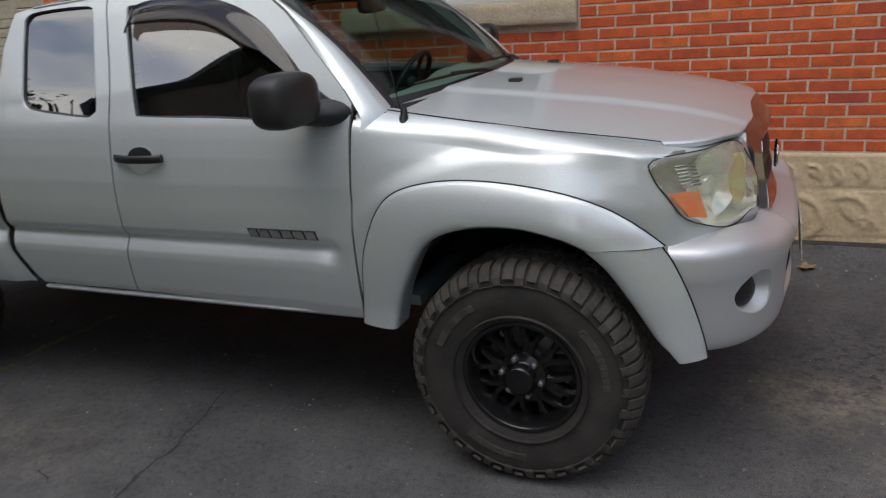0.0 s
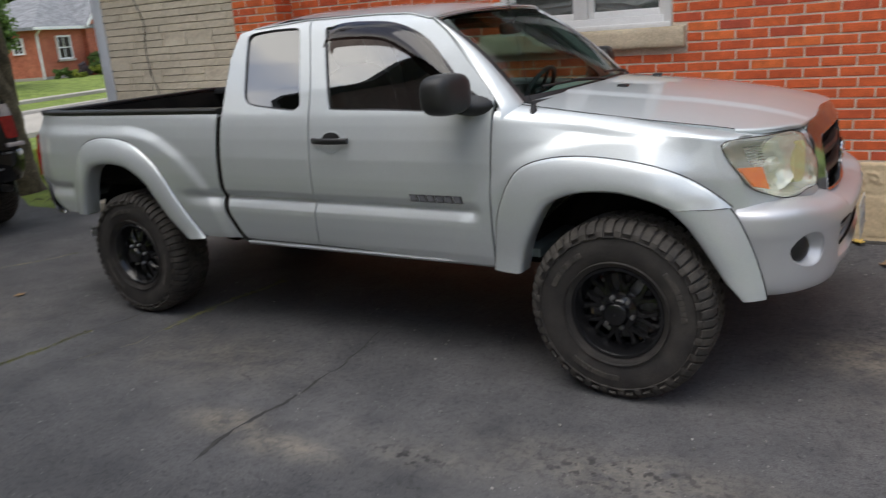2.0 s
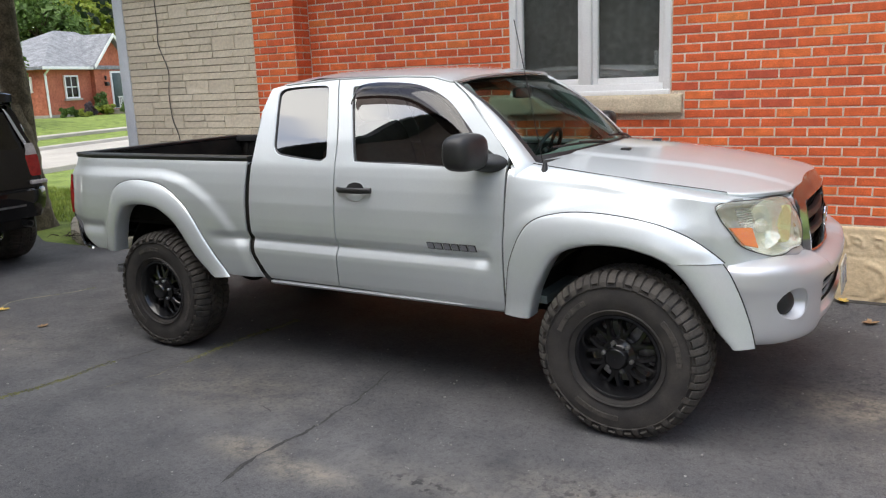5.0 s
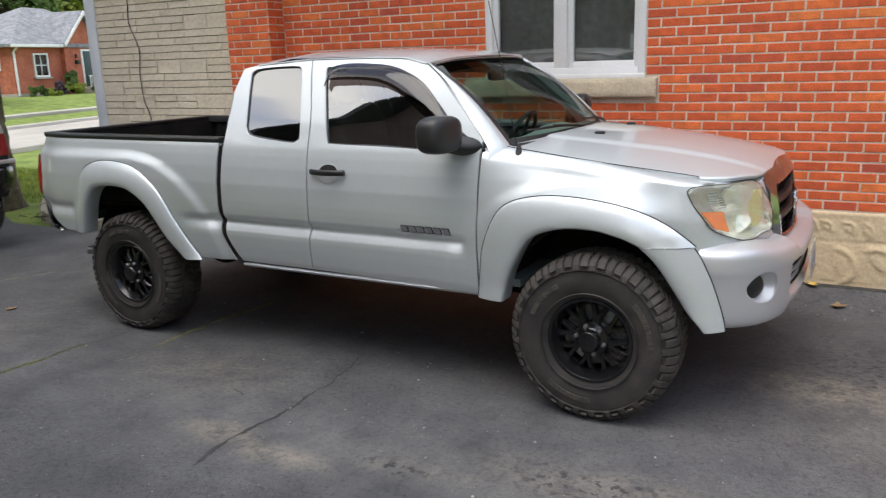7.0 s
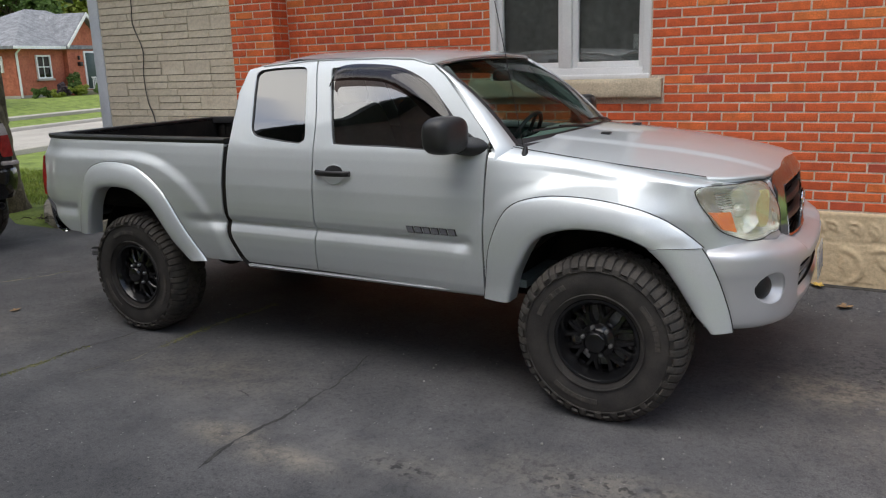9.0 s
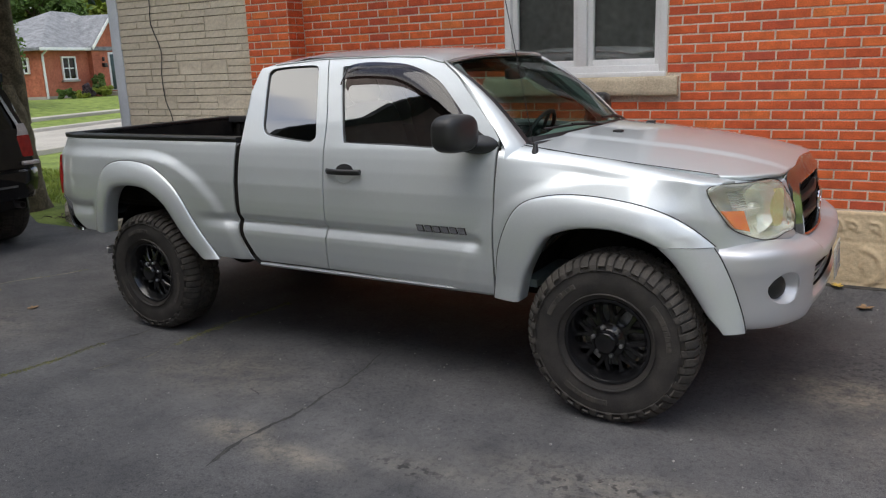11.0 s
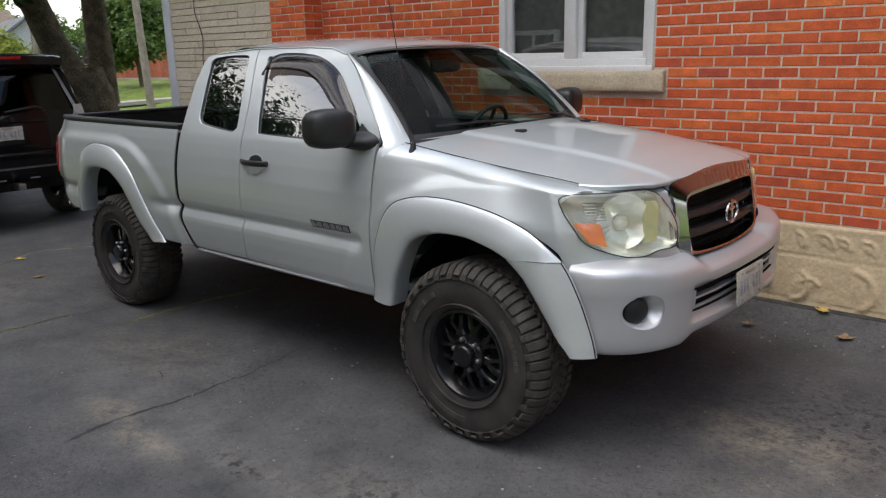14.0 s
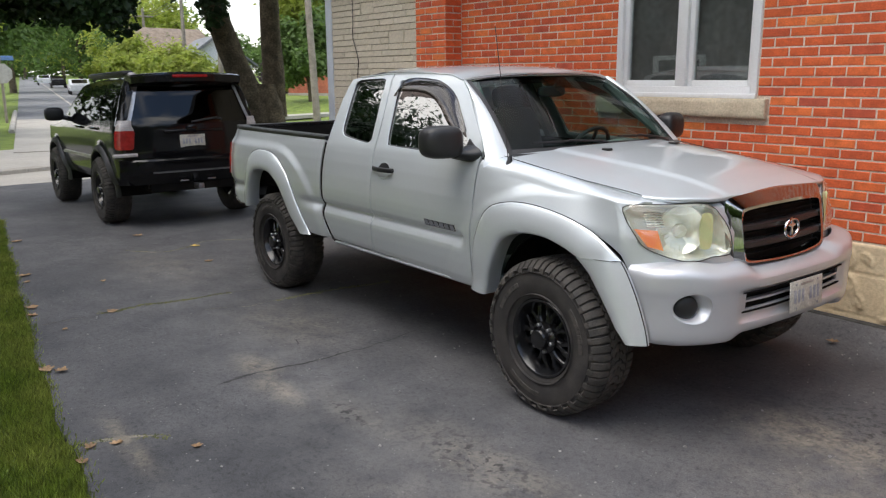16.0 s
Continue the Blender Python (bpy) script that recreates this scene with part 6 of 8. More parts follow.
# tail lamps and rear bumper
RED = surface("red_lamp_plastic", (0.23, 0.006, 0.006), (0.34, 0.014, 0.013), rough=0.22, scale=20, fine=150, bump=0.1)
bm = bmesh.new()
rows = [[P(bed_rear(z), z, dd) + Vector((ee, 0, 0)) for z in np.linspace(0.895, 1.165, 12)] for dd, ee in ((0.003, 0.036), (0.006, 0.016), (0.003, -0.012), (-0.015, -0.032), (-0.12, -0.036))]
rows[0] = [p + Vector((-0.03 * abs(i - 5.5) / 5.5, 0, 0)) for i, p in enumerate(rows[0])]
loft(bm, rows, out=(-0.5, -1, 0))
both("tail_lamp", bm, RED, label="red tail lamp", thick=0.01)
bm = bmesh.new()
rows = []
for w in np.linspace(-1, 1, 41):
    y = 0.86 * w
    x = -4.235 + 0.13 * ss(0.78, 1.0, abs(w))
    rows.append([Vector((x + 0.11, y, 0.875)), Vector((x + 0.02, y, 0.880)), Vector((x, y, 0.868)), Vector((x - 0.005, y, 0.80)), Vector((x + 0.01, y, 0.70)), Vector((x + 0.045, y, 0.64)), Vector((x + 0.12, y, 0.615))])
loft(bm, rows, out=(-1, 0, 0))
for s in (-1, 1):
    loft(bm, [[Vector((-4.11 + dx, s * (0.878 - dy - tuck), z)) for z, tuck in ((0.892, 0.03), (0.886, 0.004), (0.862, 0.0), (0.845, 0.012), (0.78, 0.028), (0.70, 0.06), (0.645, 0.10))] for dx, dy in ((0.0, 0.0), (0.05, -0.008), (0.15, -0.004), (0.24, 0.012))], out=(0, s, 0))
part("rear_bumper", bm, CHROME, truck, "chrome rear step bumper", thick=0.006)

# cabin
for s in (-1, 1):
    bm = bmesh.new()
    rows = [[Vector((p.x, s * p.y, p.z)) for p in (P(x, z, -0.045) for x in np.linspace(-2.28, -0.65, 24))] for z in (0.62, 0.85, 1.0, 1.15, 1.245)]
    loft(bm, rows, out=(0, -s, 0))
    loft(bm, [rows[-1], [p + Vector((0, -s * 0.018 * -1, 0.012)) for p in rows[-1]]], out=(0, 0, 1))
    part("door_trim", bm, CABIN, truck)
bm = bmesh.new()
loft(bm, [[Vector((x, w * 0.62, float(np.interp(x, (-2.3, -2.0, -1.5, -1.0), (1.70, 1.765, 1.765, 1.705))))) for w in np.linspace(-1, 1, 9)] for x in np.linspace(-2.28, -0.98, 9)], out=(0, 0, -1))
box(bm, -2.30, -0.40, -0.86, 0.86, 0.60, 0.64)
box(bm, -2.30, -2.26, -0.76, 0.76, 0.62, 1.38)
part("cabin_lining", bm, CABIN, truck)
bm = bmesh.new()
rows = []
for w in np.linspace(-1, 1, 25):
    y = 0.80 * w
    hump = 0.035 * math.exp(-((y - 0.37) / 0.17) ** 2)
    x1 = -0.36 - 0.14 * abs(w) ** 2.2
    rows.append([Vector((x1, y, 1.296)), Vector((x1 - 0.10, y, 1.304)), Vector((-0.66, y, 1.292 + hump)), Vector((-0.76, y, 1.270 + hump)), Vector((-0.80, y, 1.22 + hump)), Vector((-0.79, y, 1.10)), Vector((-0.72, y, 0.95)), Vector((-0.60, y, 0.70))])
loft(bm, rows, out=(-0.3, 0, 1))
part("dashboard", bm, surface("grey_green_dash", (0.13, 0.165, 0.152), (0.17, 0.205, 0.19), rough=0.8, scale=4, fine=200, bump=0.15), truck, "grey-green dashboard", thick=0.01)


def seat(y):
    bm = bmesh.new()
    blob(bm, (-1.30, y, 0.86), (0.27, 0.25, 0.085), 0.45, 24)
    part("seat_cushion", bm, SEAT_CLOTH, truck)
    bm = bmesh.new()
    blob(bm, (0, 0, 0.30), (0.075, 0.245, 0.32), 0.45, 24, m=Matrix.Translation((-1.56, y, 0.90)) @ Matrix.Rotation(radians(-16), 4, "Y"))
    part("seat_back", bm, SEAT_CLOTH, truck)
    bm = bmesh.new()
    blob(bm, (0, 0, 0.70), (0.05, 0.13, 0.085), 0.55, 20, m=Matrix.Translation((-1.56, y, 0.90)) @ Matrix.Rotation(radians(-16), 4, "Y"))
    for d in (-0.05, 0.05):
        tube(bm, [Matrix.Translation((-1.56, y, 0.90)) @ Matrix.Rotation(radians(-16), 4, "Y") @ Vector((0, d, k)) for k in (0.58, 0.66)], 0.006, 6)
    part("headrest", bm, SEAT_CLOTH, truck)


seat(-0.37)
seat(0.37)
bm = bmesh.new()
M = Matrix.Translation((-0.93, 0.37, 1.225)) @ Matrix.Rotation(radians(-62), 4, "Y")
rows = []
for k in range(41):
    t = 2 * math.pi * k / 40
    o, n = Vector((0.185 * math.cos(t), 0.185 * math.sin(t), 0)), Vector((math.cos(t), math.sin(t), 0))
    rows.append([M @ (o + n * 0.014 * math.cos(q) + Vector((0, 0, 0.014 * math.sin(q)))) for q in (2 * math.pi * j / 8 for j in range(8))])
loft(bm, rows, closed=True)
blob(bm, (0, 0, -0.01), (0.06, 0.07, 0.025), 0.6, 16, m=M)
for t in (0.0, math.pi, 1.57, -1.57):
    tube(bm, [M @ Vector((0.05 * math.cos(t), 0.05 * math.sin(t), -0.01)), M @ Vector((0.18 * math.cos(t), 0.18 * math.sin(t), 0))], 0.012, 6)
tube(bm, [M @ Vector((0, 0, -0.02)), M @ Vector((0, 0, -0.25))], 0.035, 10)
part("steering_wheel", bm, PLASTIC, truck)
bm = bmesh.new()
blob(bm, (-0.90, -0.02, 1.635), (0.022, 0.12, 0.034), 0.55, 20)
tube(bm, [(-0.89, -0.02, 1.65), (-0.86, 0, 1.715)], 0.008, 8)
part("inside_mirror", bm, PLASTIC, truck)
for s in (-1, 1):
    for way, r in (([(-0.60, s * 0.74, 1.34), (-0.78, s * 0.665, 1.50), (-0.98, s * 0.595, 1.68)], 0.032), ([(-1.72, s * 0.80, 1.28), (-1.76, s * 0.70, 1.50), (-1.80, s * 0.60, 1.70)], 0.04)):
        bm = bmesh.new()
        tube(bm, way, r, 8)
        part("pillar_trim", bm, CABIN, truck)
bm = bmesh.new()
tube(bm, [(-0.66, 0.735, 1.40), (-0.76, 0.68, 1.50), (-0.86, 0.64, 1.585)], 0.014, 8)
part("grab_handle", bm, CABIN, truck)

# ---- the black off-roader behind ----
BLACK_PAINT = surface("black_car_paint", (0.006, 0.006, 0.007), (0.011, 0.011, 0.012), rough=0.10, metal=0.0, scale=1.5, fine=400, fine_amount=0.1)
BLACK_PAINT.node_tree.nodes["Principled BSDF"].inputs["Specular IOR Level"].default_value = 0.34
suv = thing("off_road_suv", (-7.60, -0.085, -0.050), "black four-wheel-drive estate car with knobbly tyres", "suv")
suv.matrix_basis = pose(-7.60, -0.085, -0.050, 0, -1.25, -1.8)
SZ = (0.50, 0.62, 0.80, 0.98, 1.12, 1.22, 1.30, 1.45, 1.60, 1.74, 1.80)
SS_ = (0.82, 0.865, 0.885, 0.890, 0.880, 0.862, 0.835, 0.785, 0.735, 0.675, 0.60)


def suv_s(x, z):
    s = float(np.interp(z, SZ, SS_))
    s -= 0.10 * ss(0.55, 0.95, x) ** 2 + 0.16 * ss(-3.1, -3.75, x) ** 2
    for xc in (0.0, -2.79):
        r = math.hypot(x - xc, z - 0.42)
        s += 0.035 * ss(0.62, 0.50, r)
    return s


def suv_low(x):
    z = 0.52
    for xc in (0.0, -2.79):
        d = abs(x - xc)
        if d < 0.50:
            z = max(z, 0.42 + math.sqrt(max(0.5 ** 2 - d * d, 0)) * 0.98)
    return z


def suv_top(x):
    """Upper edge of the side: shoulder by the bonnet, roof edge over the cabin."""
    return float(np.interp(x, (-3.85, -3.4, -2.55, -2.35, -1.55, -1.3, -0.6, 0.45, 0.72, 0.90), (1.05, 1.14, 1.19, 1.24, 1.70, 1.735, 1.765, 1.755, 1.72, 1.62)))


def tail_x(y, z):
    c = float(np.interp(z, (0.55, 0.90, 1.20, 1.30, 1.60, 1.72), (0.90, 0.925, 0.905, 0.885, 0.795, 0.74)))
    return c - 0.10 * (abs(y) / 0.80) ** 3


def tail_half(z):
    return float(np.interp(z, (0.6, 0.95, 1.22, 1.45, 1.62, 1.72), (0.80, 0.81, 0.785, 0.70, 0.645, 0.60)))


suv_xs = sorted(set(np.round(np.concatenate([np.linspace(-3.80, 0.92, 90), [xc + d * sg for xc in (0.0, -2.79) for d in (0.44, 0.47, 0.485, 0.495, 0.4999) for sg in (-1, 1)]]), 4)))
bm = bmesh.new()
for sg in (-1, 1):
    rows = []
    for x in suv_xs:
        a, b = suv_low(x), suv_top(x)
        rows.append([Vector((min(x, tail_x(tail_half(z), z) + 0.004), sg * suv_s(x, z), z)) for z in np.linspace(a, b, 26)])
    loft(bm, rows, out=(0, sg, 0))
part("body_side", bm, BLACK_PAINT, suv, thick=0.02)
bm = bmesh.new()
rows = []
for x in np.linspace(-1.55, 0.80, 25):
    e = suv_top(x)
    w0 = suv_s(x, e)
    rows.append([Vector((x, w * w0, e + 0.075 * (1 - abs(w) ** 2.6))) for w in np.linspace(-1, 1, 21)])
loft(bm, rows, out=(0, 0, 1))
part("roof", bm, BLACK_PAINT, suv, thick=0.02)
bm = bmesh.new()
rows = []
for x in np.linspace(-3.80, -2.35, 16):
    e = suv_top(x)
    rows.append([Vector((x, w * suv_s(x, e), e + 0.06 * (1 - abs(w) ** 2))) for w in np.linspace(-1, 1, 15)])
loft(bm, rows, out=(0, 0, 1))
part("bonnet", bm, BLACK_PAINT, suv, thick=0.015)
bm = bmesh.new()
loft(bm, [[Vector((x, w * suv_s(x, z) * 0.98, z + 0.03 * (1 - abs(w)))) for w in np.linspace(-1, 1, 15)] for x, z in ((-2.36, 1.25), (-1.95, 1.48), (-1.53, 1.715))], out=(-1, 0, 1))
part("windscreen", bm, GLASS_SUV, suv, thick=0.006)
bm = bmesh.new()
loft(bm, [[Vector((-3.83 + 0.16 * abs(w) ** 2.5, w * 0.72, z)) for w in np.linspace(-1, 1, 15)] for z in (0.50, 0.70, 0.95, 1.08)], out=(-1, 0, 0))
part("front_panel", bm, BLACK_PAINT, suv, thick=0.03)


# tail: one curved plan, lower gate, glass, spoiler
bm = bmesh.new()
loft(bm, [[Vector((tail_x(w * tail_half(z), z), w * tail_half(z), z)) for w in np.linspace(-1, 1, 27)] for z in np.linspace(0.80, 1.235, 16)], out=(1, 0, 0))
gate = part("tailgate", bm, BLACK_PAINT, suv, thick=0.02)
bm = bmesh.new()
loft(bm, [[Vector((tail_x(w * tail_half(z), z) + 0.002, w * tail_half(z) * 0.93, z)) for w in np.linspace(-1, 1, 27)] for z in np.linspace(1.23, 1.645, 14)], out=(1, 0, 0))
part("rear_window", bm, GLASS_SUV, gate, thick=0.006)
# grey for the black rear pillars: their sky reflection is put into the colour
TAILGREY = surface("pillar_sky_sheen", (0.34, 0.35, 0.37), (0.44, 0.45, 0.47), rough=0.25, metal=0.6, scale=3, fine=200, coat=1.0)
for sg in (-1, 1):
    bm = bmesh.new()
    rows = []
    for z in np.linspace(1.22, 1.70, 12):
        h = tail_half(z)
        x0 = tail_x(h * 0.93, z)
        s0 = suv_s(x0 - 0.16, z)
        rows.append([Vector((x0 + 0.004, sg * h * 0.92, z)), Vector((x0 - 0.015, sg * h * 0.99, z)), Vector((x0 - 0.06, sg * (h + s0) / 2, z)), Vector((x0 - 0.16, sg * (s0 + 0.003), z))])
    loft(bm, rows, out=(0.5, sg, 0))
    part("rear_pillar", bm, TAILGREY, suv)
bm = bmesh.new()
rows = []
for w in np.linspace(-1, 1, 23):
    y = w * 0.66
    x1 = 0.92 - 0.10 * abs(w) ** 3
    rows.append([Vector((x1 - 0.30, y, 1.805 + 0.035 * (1 - w * w))), Vector((x1 - 0.05, y, 1.800 + 0.035 * (1 - w * w))), Vector((x1, y, 1.780 + 0.032 * (1 - w * w))), Vector((x1 - 0.01, y, 1.705 + 0.02 * (1 - w * w))), Vector((x1 - 0.14, y, 1.66)), Vector((x1 - 0.30, y, 1.68))])
loft(bm, rows, closed=True, cap=True)
bmesh.ops.recalc_face_normals(bm, faces=bm.faces[:])
spoiler = part("roof_spoiler", bm, BLACK_PAINT, suv)
bm = bmesh.new()
box(bm, 0.885, 0.928, -0.21, 0.21, 1.768, 1.803, 0.008)
part("high_brake_lamp", bm, RED, spoiler)
# lamps
LAMP_CLEAR = surface("clear_lamp_plastic", (0.36, 0.33, 0.33), (0.52, 0.48, 0.47), rough=0.12, scale=15, fine=120, coat=0.6)
for sg in (-1, 1):
    for nm, z0, z1, mt in (("red_lamp", 0.945, 1.165, RED), ("reversing_lamp", 1.165, 1.285, LAMP_CLEAR)):
        bm = bmesh.new()
        rows = []
        for z in np.linspace(z0, z1, 8):
            f = ss(0.90, 0.97, z) * (1 - 0.55 * ss(1.10, 1.31, z))
            h = tail_half(z)
            x0 = tail_x(h, z)
            rows.append([Vector((x0 + 0.035, sg * (h - 0.115 * f), z)), Vector((x0 + 0.028, sg * (h - 0.03), z)), Vector((x0 + 0.0, sg * max(h + 0.035, suv_s(x0, z) + 0.014), z)), Vector((x0 - 0.06, sg * (suv_s(x0 - 0.06, z) + 0.012), z)), Vector((x0 - 0.13 * f, sg * (suv_s(x0 - 0.12, z) + 0.004), z))])
        loft(bm, rows, out=(0.6, sg, 0))
        part(nm, bm, mt, suv, "", thick=0.01)
# rear bumper with pale step edge, hitch, exhaust
bm = bmesh.new()
rows = []
for w in np.linspace(-1, 1, 41):
    y = w * 0.875
    x1 = 0.995 - 0.20 * abs(w) ** 5
    rows.append([Vector((x1 - 0.25, y * 0.98, 0.83)), Vector((x1 - 0.02, y, 0.825)), Vector((x1, y, 0.805)), Vector((x1, y, 0.70)), Vector((x1 - 0.02, y, 0.66)), Vector((x1 - 0.05, y, 0.60)), Vector((x1 - 0.12, y, 0.52)), Vector((x1 - 0.30, y, 0.50))])
loft(bm, rows, out=(1, 0, 0))
rb_ = part("rear_bumper", bm, BLACK_PAINT, suv, thick=0.015)
for z, a, h in ((0.668, 0.62, 0.010),):
    bm = bmesh.new()
    rows = []
    for w in np.linspace(-a, a, 25):
        x1 = 0.997 - 0.20 * abs(w) ** 5
        rows.append([Vector((x1 - 0.01, w * 0.875, z + h)), Vector((x1 + 0.006, w * 0.875, z + h)), Vector((x1 - 0.006, w * 0.875, z - h)), Vector((x1 - 0.02, w * 0.875, z - h))])
    loft(bm, rows, closed=True, cap=True)
    bmesh.ops.recalc_face_normals(bm, faces=bm.faces[:])
    part("bumper_trim", bm, STEEL, rb_)
for y0, y1 in ((-0.95, -0.68), (0.68, 0.86)):
    bm = bmesh.new()
    box(bm, 0.80, 0.90, y0, y1, 0.86, 0.905, 0.015)
    part("corner_reflector", bm, LAMP_CLEAR, rb_)
bm = bmesh.new()
box(bm, 0.80, 1.02, -0.035, 0.035, 0.44, 0.51, 0.006)
box(bm, 0.70, 0.80, -0.55, 0.55, 0.45, 0.52, 0.01)
for y in (-0.18, 0.16):
    box(bm, 0.945, 0.965, y - 0.05, y + 0.05, 0.545, 0.56, 0.003)
part("tow_hitch", bm, STEEL, suv)
bm = bmesh.new()
tube(bm, [(0.2, 0.58, 0.47), (0.65, 0.60, 0.47), (0.86, 0.62, 0.46)], 0.036, 14, cap=False)
part("exhaust_tailpipe", bm, STEEL, suv, thick=0.003)
number_plate(suv, pose(0.918, -0.03, 1.02))
bm = bmesh.new()
box(bm, 0.88, 0.925, -0.36, 0.36, 1.125, 1.16, 0.01)
blob(bm, (0.925, -0.02, 1.165), (0.02, 0.075, 0.05), 0.8, 18)
part("gate_handle_bar", bm, BLACK_PAINT, suv)
bm = bmesh.new()
tube(bm, [(0.90, -0.02, 1.245), (0.905, 0.16, 1.27), (0.895, 0.30, 1.285), (0.89, 0.36, 1.262)], 0.012, 8)
part("rear_wiper", bm, PLASTIC, suv)
# side windows, handles, mirror, rack
def suv_pane(name, pts, d=0.004):
    for sg in (-1, 1):
        bm = bmesh.new()
        ic = spline([(x, z, 0) for x, z in pts], 40, closed=True)
        c = sum(ic, Vector()) / 40
        rows = [[Vector((q.x, sg * (suv_s(q.x, q.y) + d), q.y)) for q in (c.lerp(i, k) for i in ic)] for k in (0.02, 0.5, 1.0)]
        g = loft(bm, rows, closed=True, out=(0, sg, 0))
        bm.faces.new(g[0])
        bmesh.ops.recalc_face_normals(bm, faces=bm.faces[:])
        part(name, bm, GLASS_SUV, suv)


suv_pane("rear_side_window", [(0.62, 1.30), (0.68, 1.45), (0.60, 1.66), (0.30, 1.685), (-0.10, 1.69), (-0.08, 1.30), (0.2, 1.285)])
suv_pane("rear_door_window", [(-0.17, 1.30), (-0.19, 1.685), (-0.55, 1.685), (-0.82, 1.675), (-0.80, 1.28), (-0.5, 1.28)])
suv_pane("front_door_window", [(-0.89, 1.28), (-0.91, 1.67), (-1.30, 1.655), (-1.50, 1.62), (-2.10, 1.285), (-1.5, 1.275)])
SIDE_TRIM = surface("pale_sill_trim", (0.22, 0.22, 0.18), (0.32, 0.32, 0.27), rough=0.4, metal=0.2, scale=5, fine=80)
for sg in (-1, 1):
    for x in (-0.20, -1.05):
        bm = bmesh.new()
        tube(bm, [(x, sg * (suv_s(x, 1.17) + 0.012), 1.175), (x - 0.05, sg * (suv_s(x, 1.17) + 0.04), 1.175), (x - 0.16, sg * (suv_s(x, 1.17) + 0.04), 1.175), (x - 0.21, sg * (suv_s(x, 1.17) + 0.012), 1.175)], 0.014, 8)
        part("door_handle", bm, BLACK_PAINT, suv)
    bm = bmesh.new()
    rows = [[Vector((x, sg * (suv_s(x, 0.80) + d), z)) for d, z in ((0.0, 0.825), (0.018, 0.815), (0.020, 0.785), (0.0, 0.775))] for x in np.linspace(-2.25, -0.55, 16)]
    loft(bm, rows, closed=True, cap=True)
    bmesh.ops.recalc_face_normals(bm, faces=bm.faces[:])
    part("door_moulding", bm, SIDE_TRIM, suv)
    bm = bmesh.new()
    blob(bm, (-2.02, sg * 1.02, 1.335), (0.06, 0.13, 0.095), 0.6, 22)
    tube(bm, [(-2.0, sg * 0.85, 1.27), (-2.02, sg * 0.95, 1.30)], 0.035, 8)
    part("door_mirror", bm, PLASTIC, suv)
    bm = bmesh.new()
    tube(bm, [(0.55, sg * 0.60, 1.775), (0.50, sg * 0.60, 1.795), (0.40, sg * 0.605, 1.805), (-1.0, sg * 0.61, 1.805), (-1.15, sg * 0.61, 1.795), (-1.22, sg * 0.61, 1.775)], 0.020, 8)
    part("roof_rail", bm, PLASTIC, suv)
    for xc in (0.0, -2.79):
        bm = bmesh.new()
        a = np.linspace(-0.1, math.pi + 0.1, 26)
        rows = [[Vector((xc + r * math.cos(t), sg * (suv_s(xc + r * math.cos(t), 0.42 + r * math.sin(t)) + d), 0.42 + r * math.sin(t) * 0.98)) for t in a] for r, d in ((0.575, 0.0), (0.56, 0.018), (0.52, 0.026), (0.497, 0.02), (0.495, -0.05))]
        loft(bm, rows, out=(0, sg, 0))
        part("wheel_flare", bm, PLASTIC, suv)
        bm = bmesh.new()
        loft(bm, [[Vector((xc + 0.49 * math.cos(t), sg * s, 0.42 + 0.49 * math.sin(t))) for t in a] for s in (0.86, 0.62, 0.45)], out=(0, 0, -1))
        bm.faces.new([bm.verts.new((xc + 0.49 * math.cos(t), sg * 0.45, 0.42 + 0.49 * math.sin(t))) for t in a])
        part("arch_liner", bm, SHADOW_BLACK, suv, thick=0.006)
bm = bmesh.new()
for x in (0.30, -0.30, -0.90):
    box(bm, x - 0.025, x + 0.025, -0.62, 0.62, 1.805, 1.825, 0.008)
part("roof_crossbars", bm, PLASTIC, suv)
# awning roll and light carried on the rack
bm = bmesh.new()
box(bm, -1.35, 0.45, -0.66, -0.52, 1.805, 1.865, 0.025)
part("rack_roll", bm, PLASTIC, suv, "black roll strapped to the roof rack")
bm = bmesh.new()
blob(bm, (0.58, -0.585, 1.80), (0.055, 0.045, 0.04), 0.6, 16)
part("rack_lamp", bm, LAMP_CLEAR, suv, "small clear work lamp")
bm = bmesh.new()
box(bm, -3.5, 0.85, -0.55, 0.55, 0.42, 0.60, 0.02)
part("chassis_frame", bm, SHADOW_BLACK, suv)
for xw in (0.0, -2.79):
    again(wheel_fr, suv, pose(xw, -0.815, 0.414, 0, 33 + 40 * xw, 0))
    again(wheel_fr, suv, pose(xw, 0.815, 0.414, 0, 75 + 20 * xw, 180))

# ---- street, trees, houses beyond ----
BARK = surface("tree_bark", (0.070, 0.056, 0.036), (0.155, 0.122, 0.080), rough=0.95, scale=7, fine=38, bump=1.0, fine_amount=0.45)
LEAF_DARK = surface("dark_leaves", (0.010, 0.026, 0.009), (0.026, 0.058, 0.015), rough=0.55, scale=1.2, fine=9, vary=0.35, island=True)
LEAF_MID = surface("green_leaves", (0.085, 0.150, 0.034), (0.15, 0.235, 0.058), rough=0.6, scale=0.9, fine=7, vary=0.30, island=True)
LEAF_LIGHT = surface("light_green_leaves", (0.24, 0.31, 0.045), (0.38, 0.42, 0.085), rough=0.6, scale=0.9, fine=7, vary=0.25, island=True)
LEAF_PURPLE = surface("purple_leaves", (0.05, 0.035, 0.045), (0.13, 0.10, 0.11), rough=0.6, scale=1, fine=7, vary=0.3, island=True)


